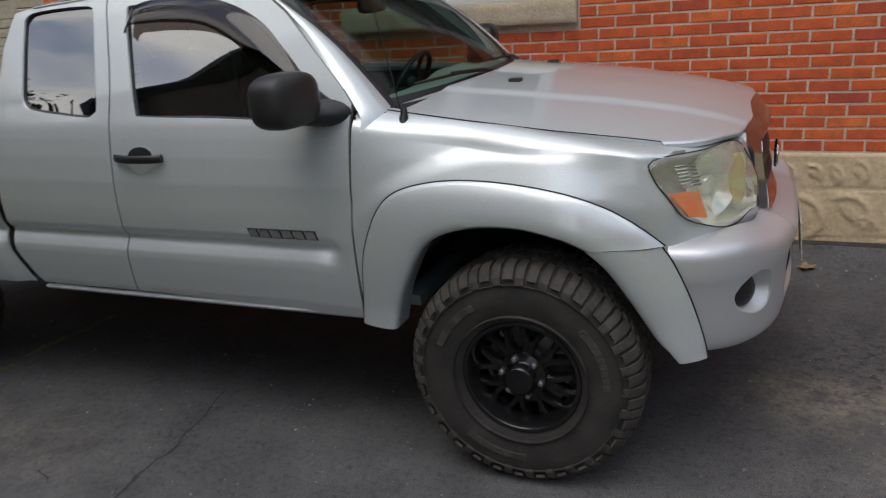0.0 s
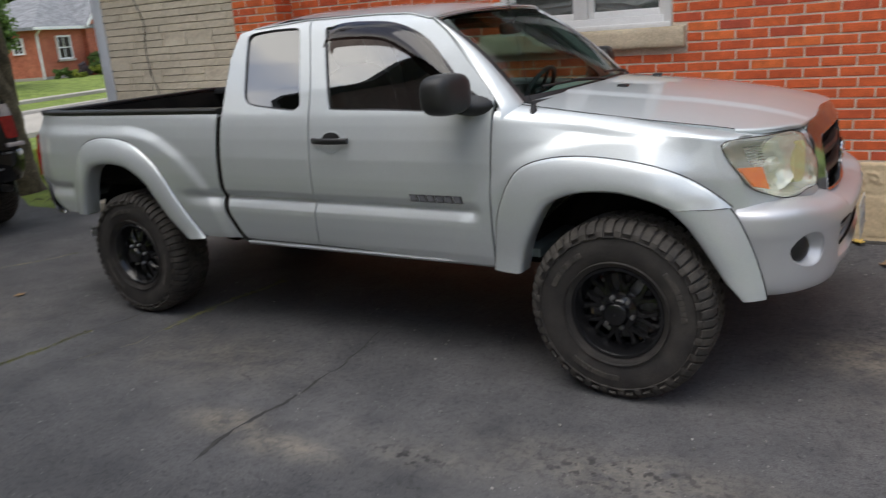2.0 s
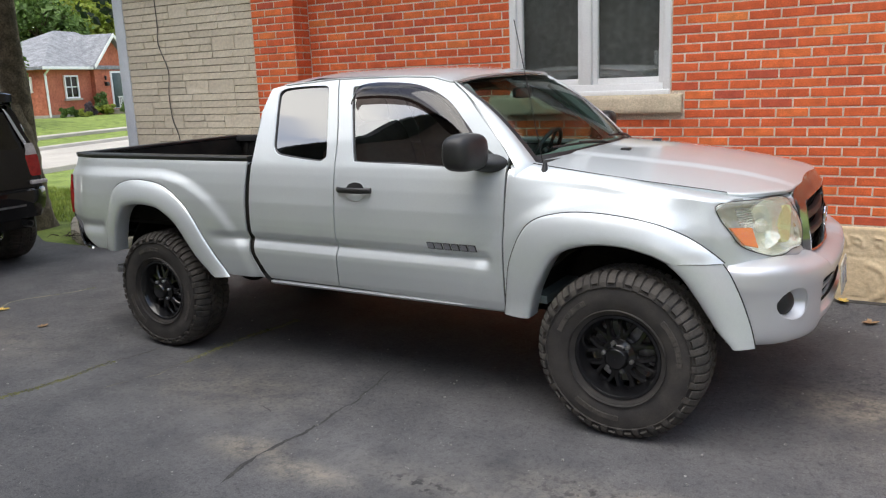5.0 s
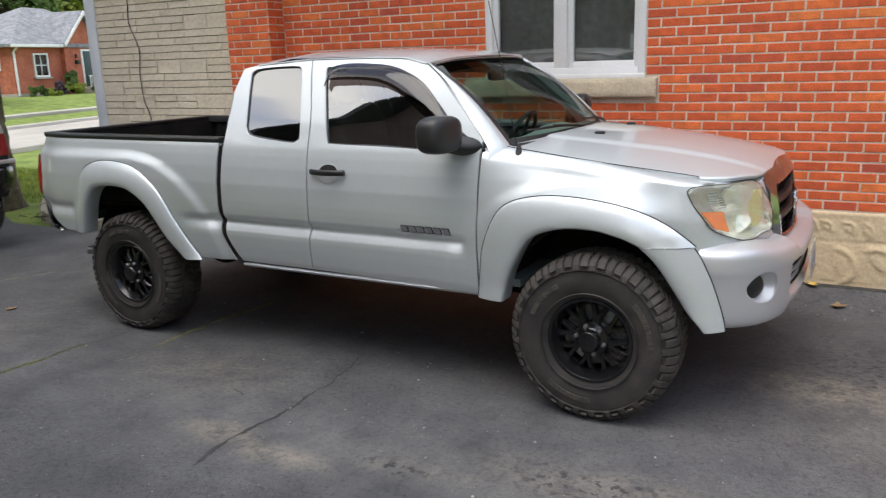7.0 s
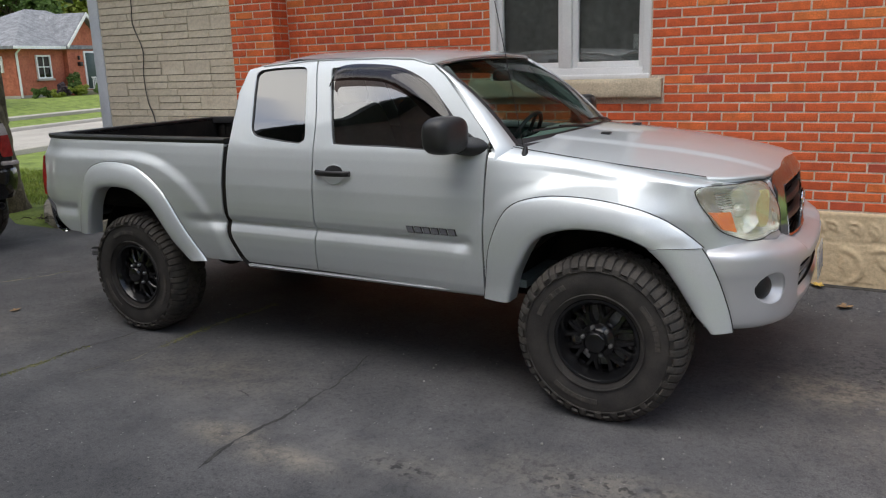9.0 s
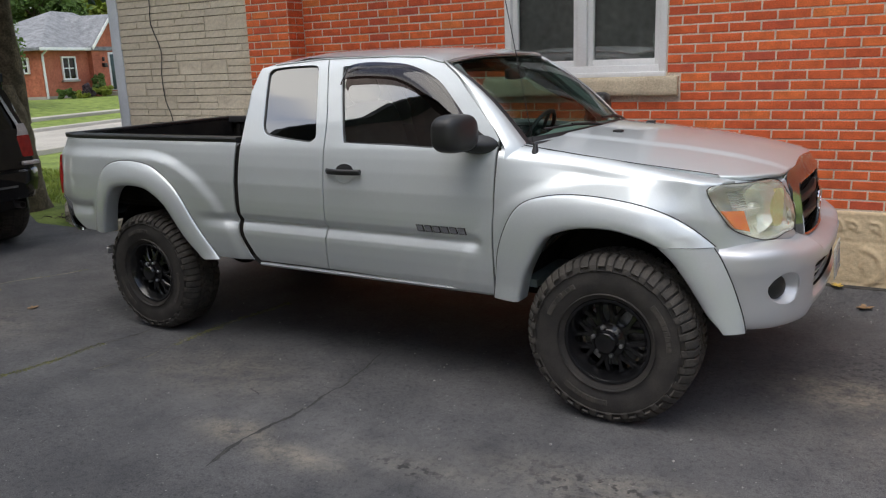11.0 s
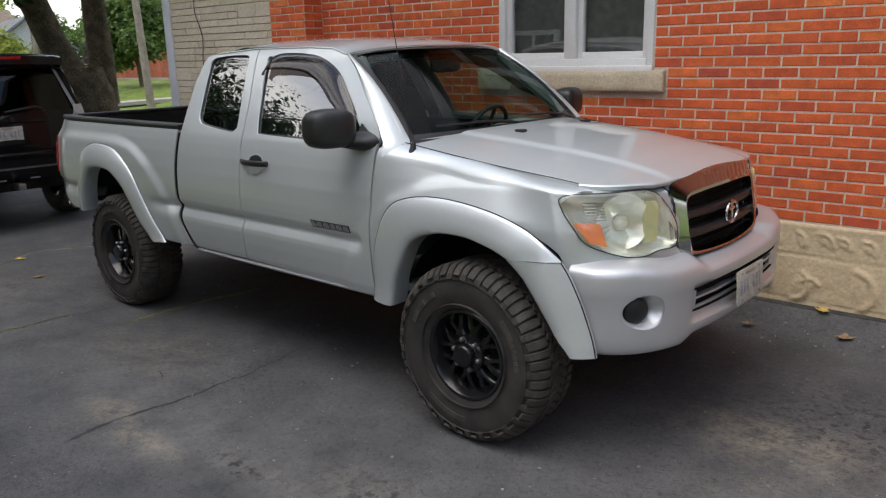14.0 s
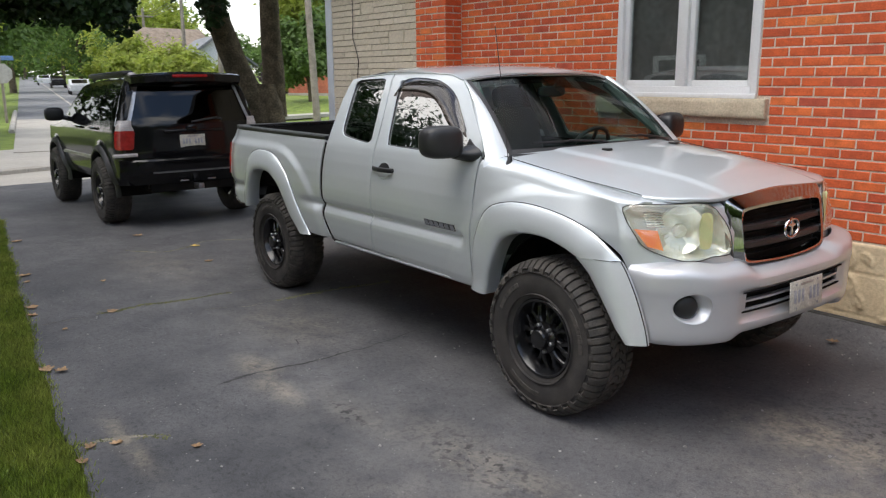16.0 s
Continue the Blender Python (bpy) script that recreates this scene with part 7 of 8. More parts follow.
def translucent(m, amount):
    """Lets part of the light through a leaf."""
    N, L = m.node_tree.nodes, m.node_tree.links
    bs = N["Principled BSDF"]
    tr, mx = N.new("ShaderNodeBsdfTranslucent"), N.new("ShaderNodeMixShader")
    L.new(bs.inputs["Base Color"].links[0].from_socket, tr.inputs["Color"])
    mx.inputs["Fac"].default_value = amount
    L.new(bs.outputs["BSDF"], mx.inputs[1])
    L.new(tr.outputs["BSDF"], mx.inputs[2])
    L.new(mx.outputs["Shader"], N["Material Output"].inputs["Surface"])


for leaf_mat, amount in ((LEAF_DARK, 0.25), (LEAF_MID, 0.45), (LEAF_LIGHT, 0.5), (LEAF_PURPLE, 0.3)):
    translucent(leaf_mat, amount)
POLE_WOOD = surface("weathered_pole", (0.22, 0.19, 0.155), (0.32, 0.28, 0.235), rough=0.95, scale=3, fine=30, bump=0.5)
HOUSE_BRICK = surface("far_brick", (0.36, 0.105, 0.060), (0.46, 0.150, 0.085), rough=0.9, scale=1.2, fine=9, bump=0.3)
SHINGLE = surface("far_shingles", (0.17, 0.175, 0.185), (0.26, 0.265, 0.275), rough=0.95, scale=2.5, fine=11, bump=0.5, fine_amount=0.3)
BROWN_ROOF = surface("brown_shingles", (0.20, 0.155, 0.115), (0.28, 0.22, 0.17), rough=0.95, scale=2, fine=9, bump=0.4)
FZ = -0.215        # level of the street


def flat(name, pts, material, label, category, z, kind="structure"):
    bm = bmesh.new()
    top = [bm.verts.new((x, y, z)) for x, y in pts]
    low = [bm.verts.new((x, y, z - 0.15)) for x, y in pts]
    n = len(pts)
    bm.faces.new(top)
    for i in range(n):
        bm.faces.new((top[i], low[i], low[(i + 1) % n], top[(i + 1) % n]))
    bmesh.ops.recalc_face_normals(bm, faces=bm.faces[:])
    return solo(name, bm, material, label, category, kind=kind)


ST, SN = Vector((-0.258, 0.966)), Vector((-0.966, -0.258))


def st(a, b):
    p = Vector((-15.95, 0)) + ST * a + SN * b
    return p.x, p.y


flat("road", [st(-60, 0.0), st(80, 0.0), st(80, 6.0), st(-60, 6.0)], CONCRETE, "pale concrete street crossing the end of the drive", "road", FZ)
flat("apron", [(-15.85, -1.4), (-13.6, -1.3), (-13.6, 2.7), (-15.85, 3.3)], CONCRETE, "pale concrete apron at the foot of the drive", "apron", FZ + 0.028)
flat("sidewalk", [st(6.0, 10.0), st(80, 10.0), st(80, 11.1), st(6.0, 11.1)], CONCRETE, "pale concrete sidewalk across the street", "sidewalk", FZ + 0.20)
D2, N2 = Vector((-0.985, 0.175)), Vector((0.175, 0.985))
L0 = Vector((-21.0, 0.20))


def far(k, w):
    p = L0 + D2 * k + N2 * w
    return p.x, p.y


def strip(name, k0, k1, w0, w1, material, label, category, z):
    """A length of the side street, following the rise of the land."""
    bm = bmesh.new()
    ks = [k0 + (k1 - k0) * i / 24 for i in range(25)]
    up = [[Vector((*far(k, w), z + rise(far(k, 0)[0]) - d)) for w, d in ((w0, 0.15), (w0, 0), (w1, 0), (w1, 0.15))] for k in ks]
    loft(bm, up, out=(0, 0, 1))
    return solo(name, bm, material, label, category, kind="structure")


strip("side_street", 0, 400, 0, 6.6, ROAD, "grey asphalt side street running away between trees", "road", FZ + 0.012)
flat("street_apron", [far(0, 0), far(0, 6.6), far(21, 6.6), far(21, 0)], CONCRETE, "pale concrete mouth of the side street", "road", FZ + 0.018)
strip("street_line", 24, 160, 3.2, 3.35, CONCRETE, "faded pale centre line", "road marking", FZ + 0.02)
bm = bmesh.new()
for a, b in ((st(-60, -0.15), st(80, -0.15)), (st(12.5, 6.1), st(80, 6.1)), (far(9, -0.12), far(29, -0.12)), (far(9, 6.72), far(29, 6.72))):
    tube(bm, [(*a, FZ + 0.02), (*b, FZ + 0.02)], 0.12, 6)
solo("kerb", bm, CONCRETE, "low pale concrete kerb", "kerb", kind="structure")


def leaves(n, blobs, size, seed, droop=0.0):
    """Leaf blades scattered in and over a set of balls (centre, radius), as one mesh."""
    rng = np.random.default_rng(seed)
    w = np.array([r ** 2 for _, r in blobs])
    pick = rng.choice(len(blobs), n, p=w / w.sum())
    c, r = np.array([b[0] for b in blobs])[pick], np.array([b[1] for b in blobs])[pick]
    d = rng.normal(size=(n, 3))
    d /= np.linalg.norm(d, axis=1, keepdims=True)
    p = c + d * (r * rng.uniform(0.45, 1.08, n) ** 0.7)[:, None]
    p[:, 2] -= droop * rng.random(n)
    nrm = d * 0.7 + rng.normal(size=(n, 3)) * 0.55 + (0, 0, 0.5)
    nrm /= np.linalg.norm(nrm, axis=1, keepdims=True)
    u = np.cross(nrm, rng.normal(size=(n, 3)))
    u /= np.linalg.norm(u, axis=1, keepdims=True)
    v = np.cross(nrm, u)
    s = size * rng.uniform(0.6, 1.35, n)[:, None]
    quad = [p - u * s * 0.5, p - v * s * 0.42 + nrm * s * 0.12, p + u * s * 0.62, p + v * s * 0.42 + nrm * s * 0.12]
    co = np.stack(quad, 1).reshape(-1, 3)
    me = bpy.data.meshes.new("crown")
    me.from_pydata(co.tolist(), [], (np.arange(n * 4).reshape(-1, 4)).tolist())
    return me


def crown(parent, n, blobs, size, material, seed, droop=0.0):
    me = leaves(n, blobs, size, seed, droop)
    me.materials.append(material)
    ob = new("crown", me)
    ob.parent = parent
    ob["kind"] = "stuff"
    return ob


def puffs(c, r, n, seed, squash=0.8, fat=1.0):
    rng = random.Random(seed)
    res = []
    for _ in range(n):
        d = Vector((rng.gauss(0, 1), rng.gauss(0, 1), rng.gauss(0, 1) * squash)).normalized() * rng.uniform(0.35, 0.95)
        k = rng.uniform(0.24, 0.42)
        res.append(((c[0] + d.x * r[0], c[1] + d.y * r[1], c[2] + d.z * r[2]), k * fat * min(r)))
    return res


def tree(x, y, h, r, material, seed, n=1600, size=0.35, trunk=0.16, label="leafy green street tree", z=FZ, low=0.32, group="", fat=1.0, inner=False):
    t = thing("tree", (x, y, z), label, "tree", group)
    rng = random.Random(seed)
    bm = bmesh.new()
    lean = Vector((rng.uniform(-0.2, 0.2), rng.uniform(-0.2, 0.2), 0))
    tube(bm, [(0, 0, -0.1), (lean.x * 0.3, lean.y * 0.3, h * 0.2), (lean.x, lean.y, h * 0.45), (lean.x * 1.5, lean.y * 1.5, h * 0.8)], [trunk * 1.35, trunk, trunk * 0.75, trunk * 0.25], 9)
    for k in range(6):
        a = rng.uniform(0, 6.28)
        z0 = h * rng.uniform(0.30, 0.6)
        tube(bm, [(lean.x, lean.y, z0), (lean.x + math.cos(a) * r * 0.35, lean.y + math.sin(a) * r * 0.35, z0 + h * 0.14), (lean.x + math.cos(a) * r * 0.7, lean.y + math.sin(a) * r * 0.7, z0 + h * 0.22)], [trunk * 0.5, trunk * 0.3, trunk * 0.1], 6)
    part("trunk", bm, BARK, t)
    zc = h * (low + 1) / 2
    if not inner:
        crown(t, n // 2, [(c, q * 0.75) for c, q in puffs((lean.x, lean.y, zc), (r * 0.9, r * 0.9, h * (1 - low) / 2.2), int(34 * fat), seed, fat=fat)], size * 2.0, material, seed + 1)
    else:
        crown(t, 15000, [(c, q * 0.8) for c, q in puffs((lean.x, lean.y, zc), (r, r, h * (1 - low) / 2), int(34 * fat), seed, fat=fat)], 0.24, material, seed + 1)
    crown(t, n, puffs((lean.x, lean.y, zc), (r, r, h * (1 - low) / 2), int(34 * fat), seed, fat=fat), size, material, seed)
    return t


# the forked tree beside the drive
big = thing("forked_tree", (-9.8, 2.27, ground_z(-9.8) - 0.03), "large old tree forking low into two dark trunks", "tree")
bm = bmesh.new()


def limb(bm, pts, rad, seed, n=14, rings=18):
    c = spline(pts, rings)
    rr = [float(np.interp(i / (rings - 1), np.linspace(0, 1, len(rad)), rad)) for i in range(rings)]
    rows = []
    for i, p in enumerate(c):
        rows.append([p + Vector((math.cos(t), math.sin(t), 0)) * rr[i] * (1 + 0.13 * noise.noise((math.cos(t) * 2, math.sin(t) * 2, i * 0.5 + seed))) for t in (2 * math.pi * k / n for k in range(n))])
    loft(bm, rows, closed=True, cap=True)


limb(bm, [(0.03, 0, -0.1), (0.03, 0.0, 0.5), (0.02, 0.0, 1.0), (0.0, -0.03, 1.45), (0, -0.05, 1.75)], [0.47, 0.39, 0.35, 0.335, 0.25], 1)
limb(bm, [(0, -0.18, 1.25), (0, -0.34, 1.75), (0.0, -0.58, 2.35), (0, -0.80, 3.0), (0.0, -1.1, 4.0), (0.1, -1.45, 5.6)], [0.25, 0.215, 0.19, 0.18, 0.165, 0.12], 2)
limb(bm, [(0, 0.16, 1.2), (0, 0.19, 1.8), (0.0, 0.18, 2.5), (0, 0.18, 3.2), (0.0, 0.25, 4.2), (0, 0.4, 6.0)], [0.22, 0.175, 0.155, 0.145, 0.135, 0.10], 3)
limb(bm, [(0, -0.75, 3.3), (0.3, -1.4, 3.9), (0.5, -2.4, 4.3), (0.6, -3.6, 4.2)], [0.10, 0.08, 0.06, 0.03], 4, 8, 10)
limb(bm, [(0, -0.9, 3.9), (-0.8, -2.0, 4.6), (-1.2, -3.4, 4.8), (-1.3, -4.8, 4.4)], [0.10, 0.08, 0.05, 0.02], 5, 8, 10)
limb(bm, [(0, 0.3, 4.0), (1.0, 0.8, 4.9), (1.8, 0.7, 5.6)], [0.10, 0.07, 0.03], 6, 8, 10)
bmesh.ops.recalc_face_normals(bm, faces=bm.faces[:])
part("trunk", bm, BARK, big, angle=70)
rng = random.Random(21)
low_puffs = []
for k in range(58):
    y = rng.uniform(-4.3, -1.95)
    bottom = float(np.interp(y, (-4.3, -3.5, -2.9, -2.5, -2.25, -1.95), (2.95, 2.75, 2.62, 2.50, 2.62, 3.0)))
    r = rng.uniform(0.20, 0.42)
    low_puffs.append(((rng.uniform(-1.0, 0.9), y, bottom + r * 0.8 + rng.uniform(0, 1.0) ** 1.6 * 1.5), r))
low_puffs += [((0.6, -1.02, 2.98), 0.24), ((0.5, -1.0, 2.78), 0.14), ((0.6, -1.15, 3.3), 0.3), ((0.6, -1.6, 3.35), 0.25), ((0.4, -0.85, 3.4), 0.25)]
high_puffs = []
for k in range(44):
    high_puffs.append(((rng.uniform(-3.5, 3.5), rng.uniform(-5.2, 4.0), rng.uniform(4.2, 8.0)), rng.uniform(0.6, 1.2)))
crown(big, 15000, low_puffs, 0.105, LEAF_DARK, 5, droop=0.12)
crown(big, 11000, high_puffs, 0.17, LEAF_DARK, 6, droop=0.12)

# young tree, bushes and pole on the far lawn
tree(-36.0, 17.3, 5.4, 1.9, LEAF_MID, 31, 5200, 0.20, 0.13, "young round-headed tree on the far lawn", low=0.20)
pole = thing("utility_pole", (-28.9, 13.7, FZ), "weathered grey wooden utility pole", "pole")
bm = bmesh.new()
tube(bm, [(0, 0, -0.3), (-0.12, -0.12, 4), (-0.24, -0.24, 9.0)], [0.17, 0.15, 0.12], 12)
part("shaft", bm, POLE_WOOD, pole)
bm = bmesh.new()
box(bm, -0.3, -0.18, -1.2, 0.8, 8.2, 8.32, 0.01)
part("crossarm", bm, POLE_WOOD, pole)
for k, (px, py, h) in enumerate(((-46, 4.4 + 12, 9), (-62, 4.4 + 16.5, 9), (-85, 26, 9))):
    p2 = thing("utility_pole", (px, py - 0.9 * k, FZ), "weathered wooden utility pole by the side street", "pole")
    bm = bmesh.new()
    tube(bm, [(0, 0, -0.3), (0, 0, 4), (0, 0, h)], [0.18, 0.16, 0.12], 10)
    part("shaft", bm, POLE_WOOD, p2)
    bm = bmesh.new()
    box(bm, -0.06, 0.06, -1.1, 1.1, h - 0.9, h - 0.76, 0.01)
    part("crossarm", bm, POLE_WOOD, p2)
bm = bmesh.new()
for dz in (0, 0.25, 0.5):
    for a, b in (((-46, 16.4, 8.3 - dz), (-62, 20.0, 8.3 - dz)), ((-62, 20.0, 8.3 - dz), (-85, 24.2, 8.3 - dz)), ((-46, 16.4, 8.3 - dz), (-29.1, 13.5, 8.3 - dz))):
        pts = [Vector(a).lerp(Vector(b), t) + Vector((0, 0, -1.6 * t * (1 - t))) for t in np.linspace(0, 1, 9)]
        tube(bm, pts, 0.018, 4)
solo("overhead_wires", bm, PLASTIC, "thin overhead wires between the poles", "wires", kind="stuff")


def bush(x, y, r, h, material, seed, label, n=420, size=0.16, z=FZ):
    t = thing("bush", (x, y, z), label, "bush")
    crown(t, n, puffs((0, 0, h * 0.5), (r, r, h * 0.5), 14, seed), size, material, seed)


def window_part(parent, w, h, m, frame=WHITE, bars=True, name="window"):
    """A framed window facing +x, centred at m."""
    bm = bmesh.new()
    f = 0.09
    for y0, y1, z0, z1 in ((-w / 2 - f, -w / 2, -h / 2 - f, h / 2 + f), (w / 2, w / 2 + f, -h / 2 - f, h / 2 + f), (-w / 2, w / 2, -h / 2 - f, -h / 2), (-w / 2, w / 2, h / 2, h / 2 + f)):
        box(bm, -0.05, 0.06, y0, y1, z0, z1)
    if bars:
        box(bm, -0.02, 0.03, -0.02, 0.02, -h / 2, h / 2)
        box(bm, -0.02, 0.035, -w / 2, w / 2, -0.025, 0.025)
    o = part(name, bm, frame, parent)
    o.matrix_basis = m
    bm = bmesh.new()
    box(bm, -0.04, -0.01, -w / 2, w / 2, -h / 2, h / 2)
    part("pane", bm, GLASS_FAR, o)
    return o


def gable_prism(bm, x0, x1, y0, y1, z0, zr, over=0.35, along="y"):
    """A pitched roof with its ridge along y or x."""
    if along == "y":
        xm = (x0 + x1) / 2
        sec = [(x0 - over, z0 - 0.12), (xm, zr), (x1 + over, z0 - 0.12), (x1 + over, z0 - 0.28), (xm, zr - 0.20), (x0 - over, z0 - 0.28)]
        loft(bm, [[Vector((a, y, b)) for a, b in sec] for y in (y0 - over, y1 + over)], closed=True, cap=True)
    else:
        ym = (y0 + y1) / 2
        sec = [(y0 - over, z0 - 0.12), (ym, zr), (y1 + over, z0 - 0.12), (y1 + over, z0 - 0.28), (ym, zr - 0.20), (y0 - over, z0 - 0.28)]
        loft(bm, [[Vector((x, a, b)) for a, b in sec] for x in (x0 - over, x1 + over)], closed=True, cap=True)
    bmesh.ops.recalc_face_normals(bm, faces=bm.faces[:])


# red brick bungalow across the street, built with its front towards +x
hs = thing("brick_bungalow", (-40.95, 26.2, FZ + 0.7), "red brick bungalow with a grey hipped roof across the street", "house", rz=15)
EZ = 2.85
HX, HY0, HY1 = -6.6, -3.4, 7.0
bm = bmesh.new()
box(bm, HX, 0, HY0, HY1, -1.0, EZ)
part("wall", bm, HOUSE_BRICK, hs)
bm = bmesh.new()
box(bm, HX - 0.05, 0.05, HY0 - 0.05, HY1 + 0.05, -1.0, 0.12)
part("stone_base", bm, CONCRETE, hs)
bm = bmesh.new()
o_ = 0.42
b4 = [Vector((o_, HY0 - o_, EZ - 0.1)), Vector((o_, HY1 + o_, EZ - 0.1)), Vector((HX - o_, HY1 + o_, EZ - 0.1)), Vector((HX - o_, HY0 - o_, EZ - 0.1))]
vb = [bm.verts.new(p) for p in b4]
vl = [bm.verts.new(p - Vector((0, 0, 0.16))) for p in b4]
r1, r2 = bm.verts.new((HX / 2, 1.7, EZ + 2.2)), bm.verts.new((HX / 2, 3.6, EZ + 2.2))
for f in ((vb[0], vb[1], r2, r1), (vb[1], vb[2], r2), (vb[2], vb[3], r1, r2), (vb[3], vb[0], r1)):
    bm.faces.new(f)
for i in range(4):
    bm.faces.new((vl[i], vl[(i + 1) % 4], vb[(i + 1) % 4], vb[i]))
bm.faces.new(vl[::-1])
bmesh.ops.recalc_face_normals(bm, faces=bm.faces[:])
part("roof", bm, SHINGLE, hs, angle=10)
GY, GH = 2.0, 1.62
bm = bmesh.new()
box(bm, 0.0, 0.3, GY - GH, GY + GH, -1.0, EZ)
bm.faces.new([bm.verts.new(p) for p in ((0.3, GY - GH, EZ), (0.3, GY + GH, EZ), (0.3, GY, EZ + 1.62))])
part("porch_gable", bm, HOUSE_BRICK, hs)
bm = bmesh.new()
gable_prism(bm, -3.2, 0.3, GY - GH, GY + GH, EZ + 0.1, EZ + 1.85, 0.3, "x")
part("gable_roof", bm, SHINGLE, hs, angle=10)
bm = bmesh.new()
for sg in (-1, 1):
    rows = [[Vector((0.66, GY + sg * y, z)) for y, z in ((0.0, EZ + 1.86 - d), (GH + 0.32, EZ - 0.03 - d))] for d in (0.0, 0.22)]
    loft(bm, rows)
bmesh.ops.recalc_face_normals(bm, faces=bm.faces[:])
part("bargeboard", bm, WHITE, hs, thick=0.05)
bm = bmesh.new()
box(bm, 0.42, 0.54, HY0 - 0.45, GY - GH - 0.3, EZ - 0.27, EZ - 0.11, 0.01)
part("gutter", bm, WHITE, hs)
bm = bmesh.new()
tube(bm, [(0.46, HY0 + 0.05, EZ - 0.2), (0.10, HY0 + 0.05, EZ - 0.5), (0.10, HY0 + 0.05, 0.0)], 0.06, 8)
part("downspout", bm, WHITE, hs)
window_part(hs, 0.95, 1.12, pose(0.04, -1.35, 1.62))
bm = bmesh.new()
box(bm, 0.0, 0.16, -2.02, -0.68, 0.86, 0.98, 0.01)
part("window_sill", bm, CONCRETE, hs)
window_part(hs, 0.55, 0.70, pose(-1.15, HY0 - 0.04, 1.80, 0, 0, -90))
bm = bmesh.new()
box(bm, 0.28, 0.36, 1.75, 2.85, 0.25, 2.5, 0.01)
part("door_frame", bm, WHITE, hs)
bm = bmesh.new()
box(bm, 0.34, 0.39, 1.87, 2.73, 0.3, 2.38, 0.01)
part("front_door", bm, surface("dark_green_door", (0.01, 0.03, 0.03), (0.02, 0.045, 0.045), rough=0.4), hs)
bm = bmesh.new()
box(bm, 0.31, 0.52, 1.15, 1.40, 1.62, 1.86, 0.03)
box(bm, 0.31, 0.42, 1.22, 1.33, 1.98, 2.22, 0.02)
part("porch_lamp", bm, PLASTIC, hs)
bm = bmesh.new()
box(bm, 0.3, 1.6, 1.0, 3.7, -1.0, 0.20)
part("porch_step", bm, CONCRETE, hs)
bm = bmesh.new()
for k in range(14):
    y = 0.75 + 0.15 * k
    box(bm, 1.50, 1.54, y, y + 0.045, 0.20, 0.92)
box(bm, 1.48, 1.57, 0.70, 2.85, 0.92, 0.99)
part("porch_railing", bm, WHITE, hs)
for k, (dx, dy, r, h, m_) in enumerate(((1.2, -1.9, 0.65, 0.75, LEAF_PURPLE), (1.4, -0.4, 0.7, 0.75, LEAF_LIGHT), (1.2, -3.2, 0.55, 0.6, LEAF_MID), (2.2, 0.6, 0.8, 0.9, LEAF_MID), (2.9, 1.7, 0.95, 1.15, LEAF_LIGHT), (3.2, 3.0, 0.9, 1.0, LEAF_LIGHT), (0.75, 0.0, 0.5, 1.55, LEAF_MID), (2.2, 2.6, 0.8, 1.15, LEAF_LIGHT), (1.6, -2.5, 0.5, 0.5, LEAF_LIGHT))):
    c, s = math.cos(radians(15)), math.sin(radians(15))
    bush(-40.95 + dx * c - dy * s, 26.2 + dx * s + dy * c, r, h, m_, 60 + k, "garden shrub under the bungalow window", 900, 0.15, FZ + 0.62)


# the lawn rises to the bungalow
bm = bmesh.new()
rings = []
for grow, z in ((5.5, -0.06), (3.0, 0.25), (1.0, 0.58), (0.0, 0.66)):
    rings.append([Vector((x, y, z)) for x, y in ((3.0 + grow, -9.0 - grow), (3.0 + grow, 9.0 + grow), (-12.0 - grow, 9.0 + grow), (-12.0 - grow, -9.0 - grow))])
g = loft(bm, rings, closed=True, out=(0, 0, 1))
bm.faces.new(g[-1])
bmesh.ops.recalc_face_normals(bm, faces=bm.faces[:])
solo("lawn_bank", bm, GRASS, "green lawn rising gently to the bungalow", "lawn", kind="structure", loc=(-40.95, 26.2, FZ), rz=15, angle=180)


def plain_house(x, y, w, d, e, r, wall, roof, rz, label, chimney=True, along="x", seed=0):
    h = thing("house", (x, y, FZ + rise(x)), label, "house", rz=rz)
    bm = bmesh.new()
    box(bm, -d, 0, -w / 2, w / 2, -0.3, e)
    if along == "x":
        for xx in (0.0, -d):
            bm.faces.new([bm.verts.new(p) for p in ((xx, -w / 2, e), (xx, w / 2, e), (xx, 0, r - 0.25))])
    part("wall", bm, wall, h)
    bm = bmesh.new()
    gable_prism(bm, -d, 0, -w / 2, w / 2, e + 0.1, r, 0.4, along)
    rf = part("roof", bm, roof, h)
    if chimney:
        bm = bmesh.new()
        box(bm, -d * 0.55, -d * 0.55 + 0.55, w * 0.3, w * 0.3 + 0.55, e, r + 0.55)
        part("chimney", bm, HOUSE_BRICK, rf)
    for k in (-0.27, 0.27):
        window_part(h, 1.0, 1.2, pose(0.04, w * k, 1.6))
    return h


CREAM = surface("cream_siding", (0.56, 0.57, 0.58), (0.68, 0.69, 0.70), rough=0.7, scale=1, fine=12)
plain_house(-55.5, 20.0, 5.2, 9, 2.7, 4.9, CREAM, SHINGLE, -12, "white-gabled house with a grey roof and brick chimney")
plain_house(-79, 27.0, 7.5, 9, 3.2, 6.6, HOUSE_BRICK, BROWN_ROOF, 14, "brown-roofed house behind the trees", chimney=False, along="y")
plain_house(-51, 41, 9, 9, 2.5, 4.8, HOUSE_BRICK, SHINGLE, 12, "red brick house beyond the young tree")

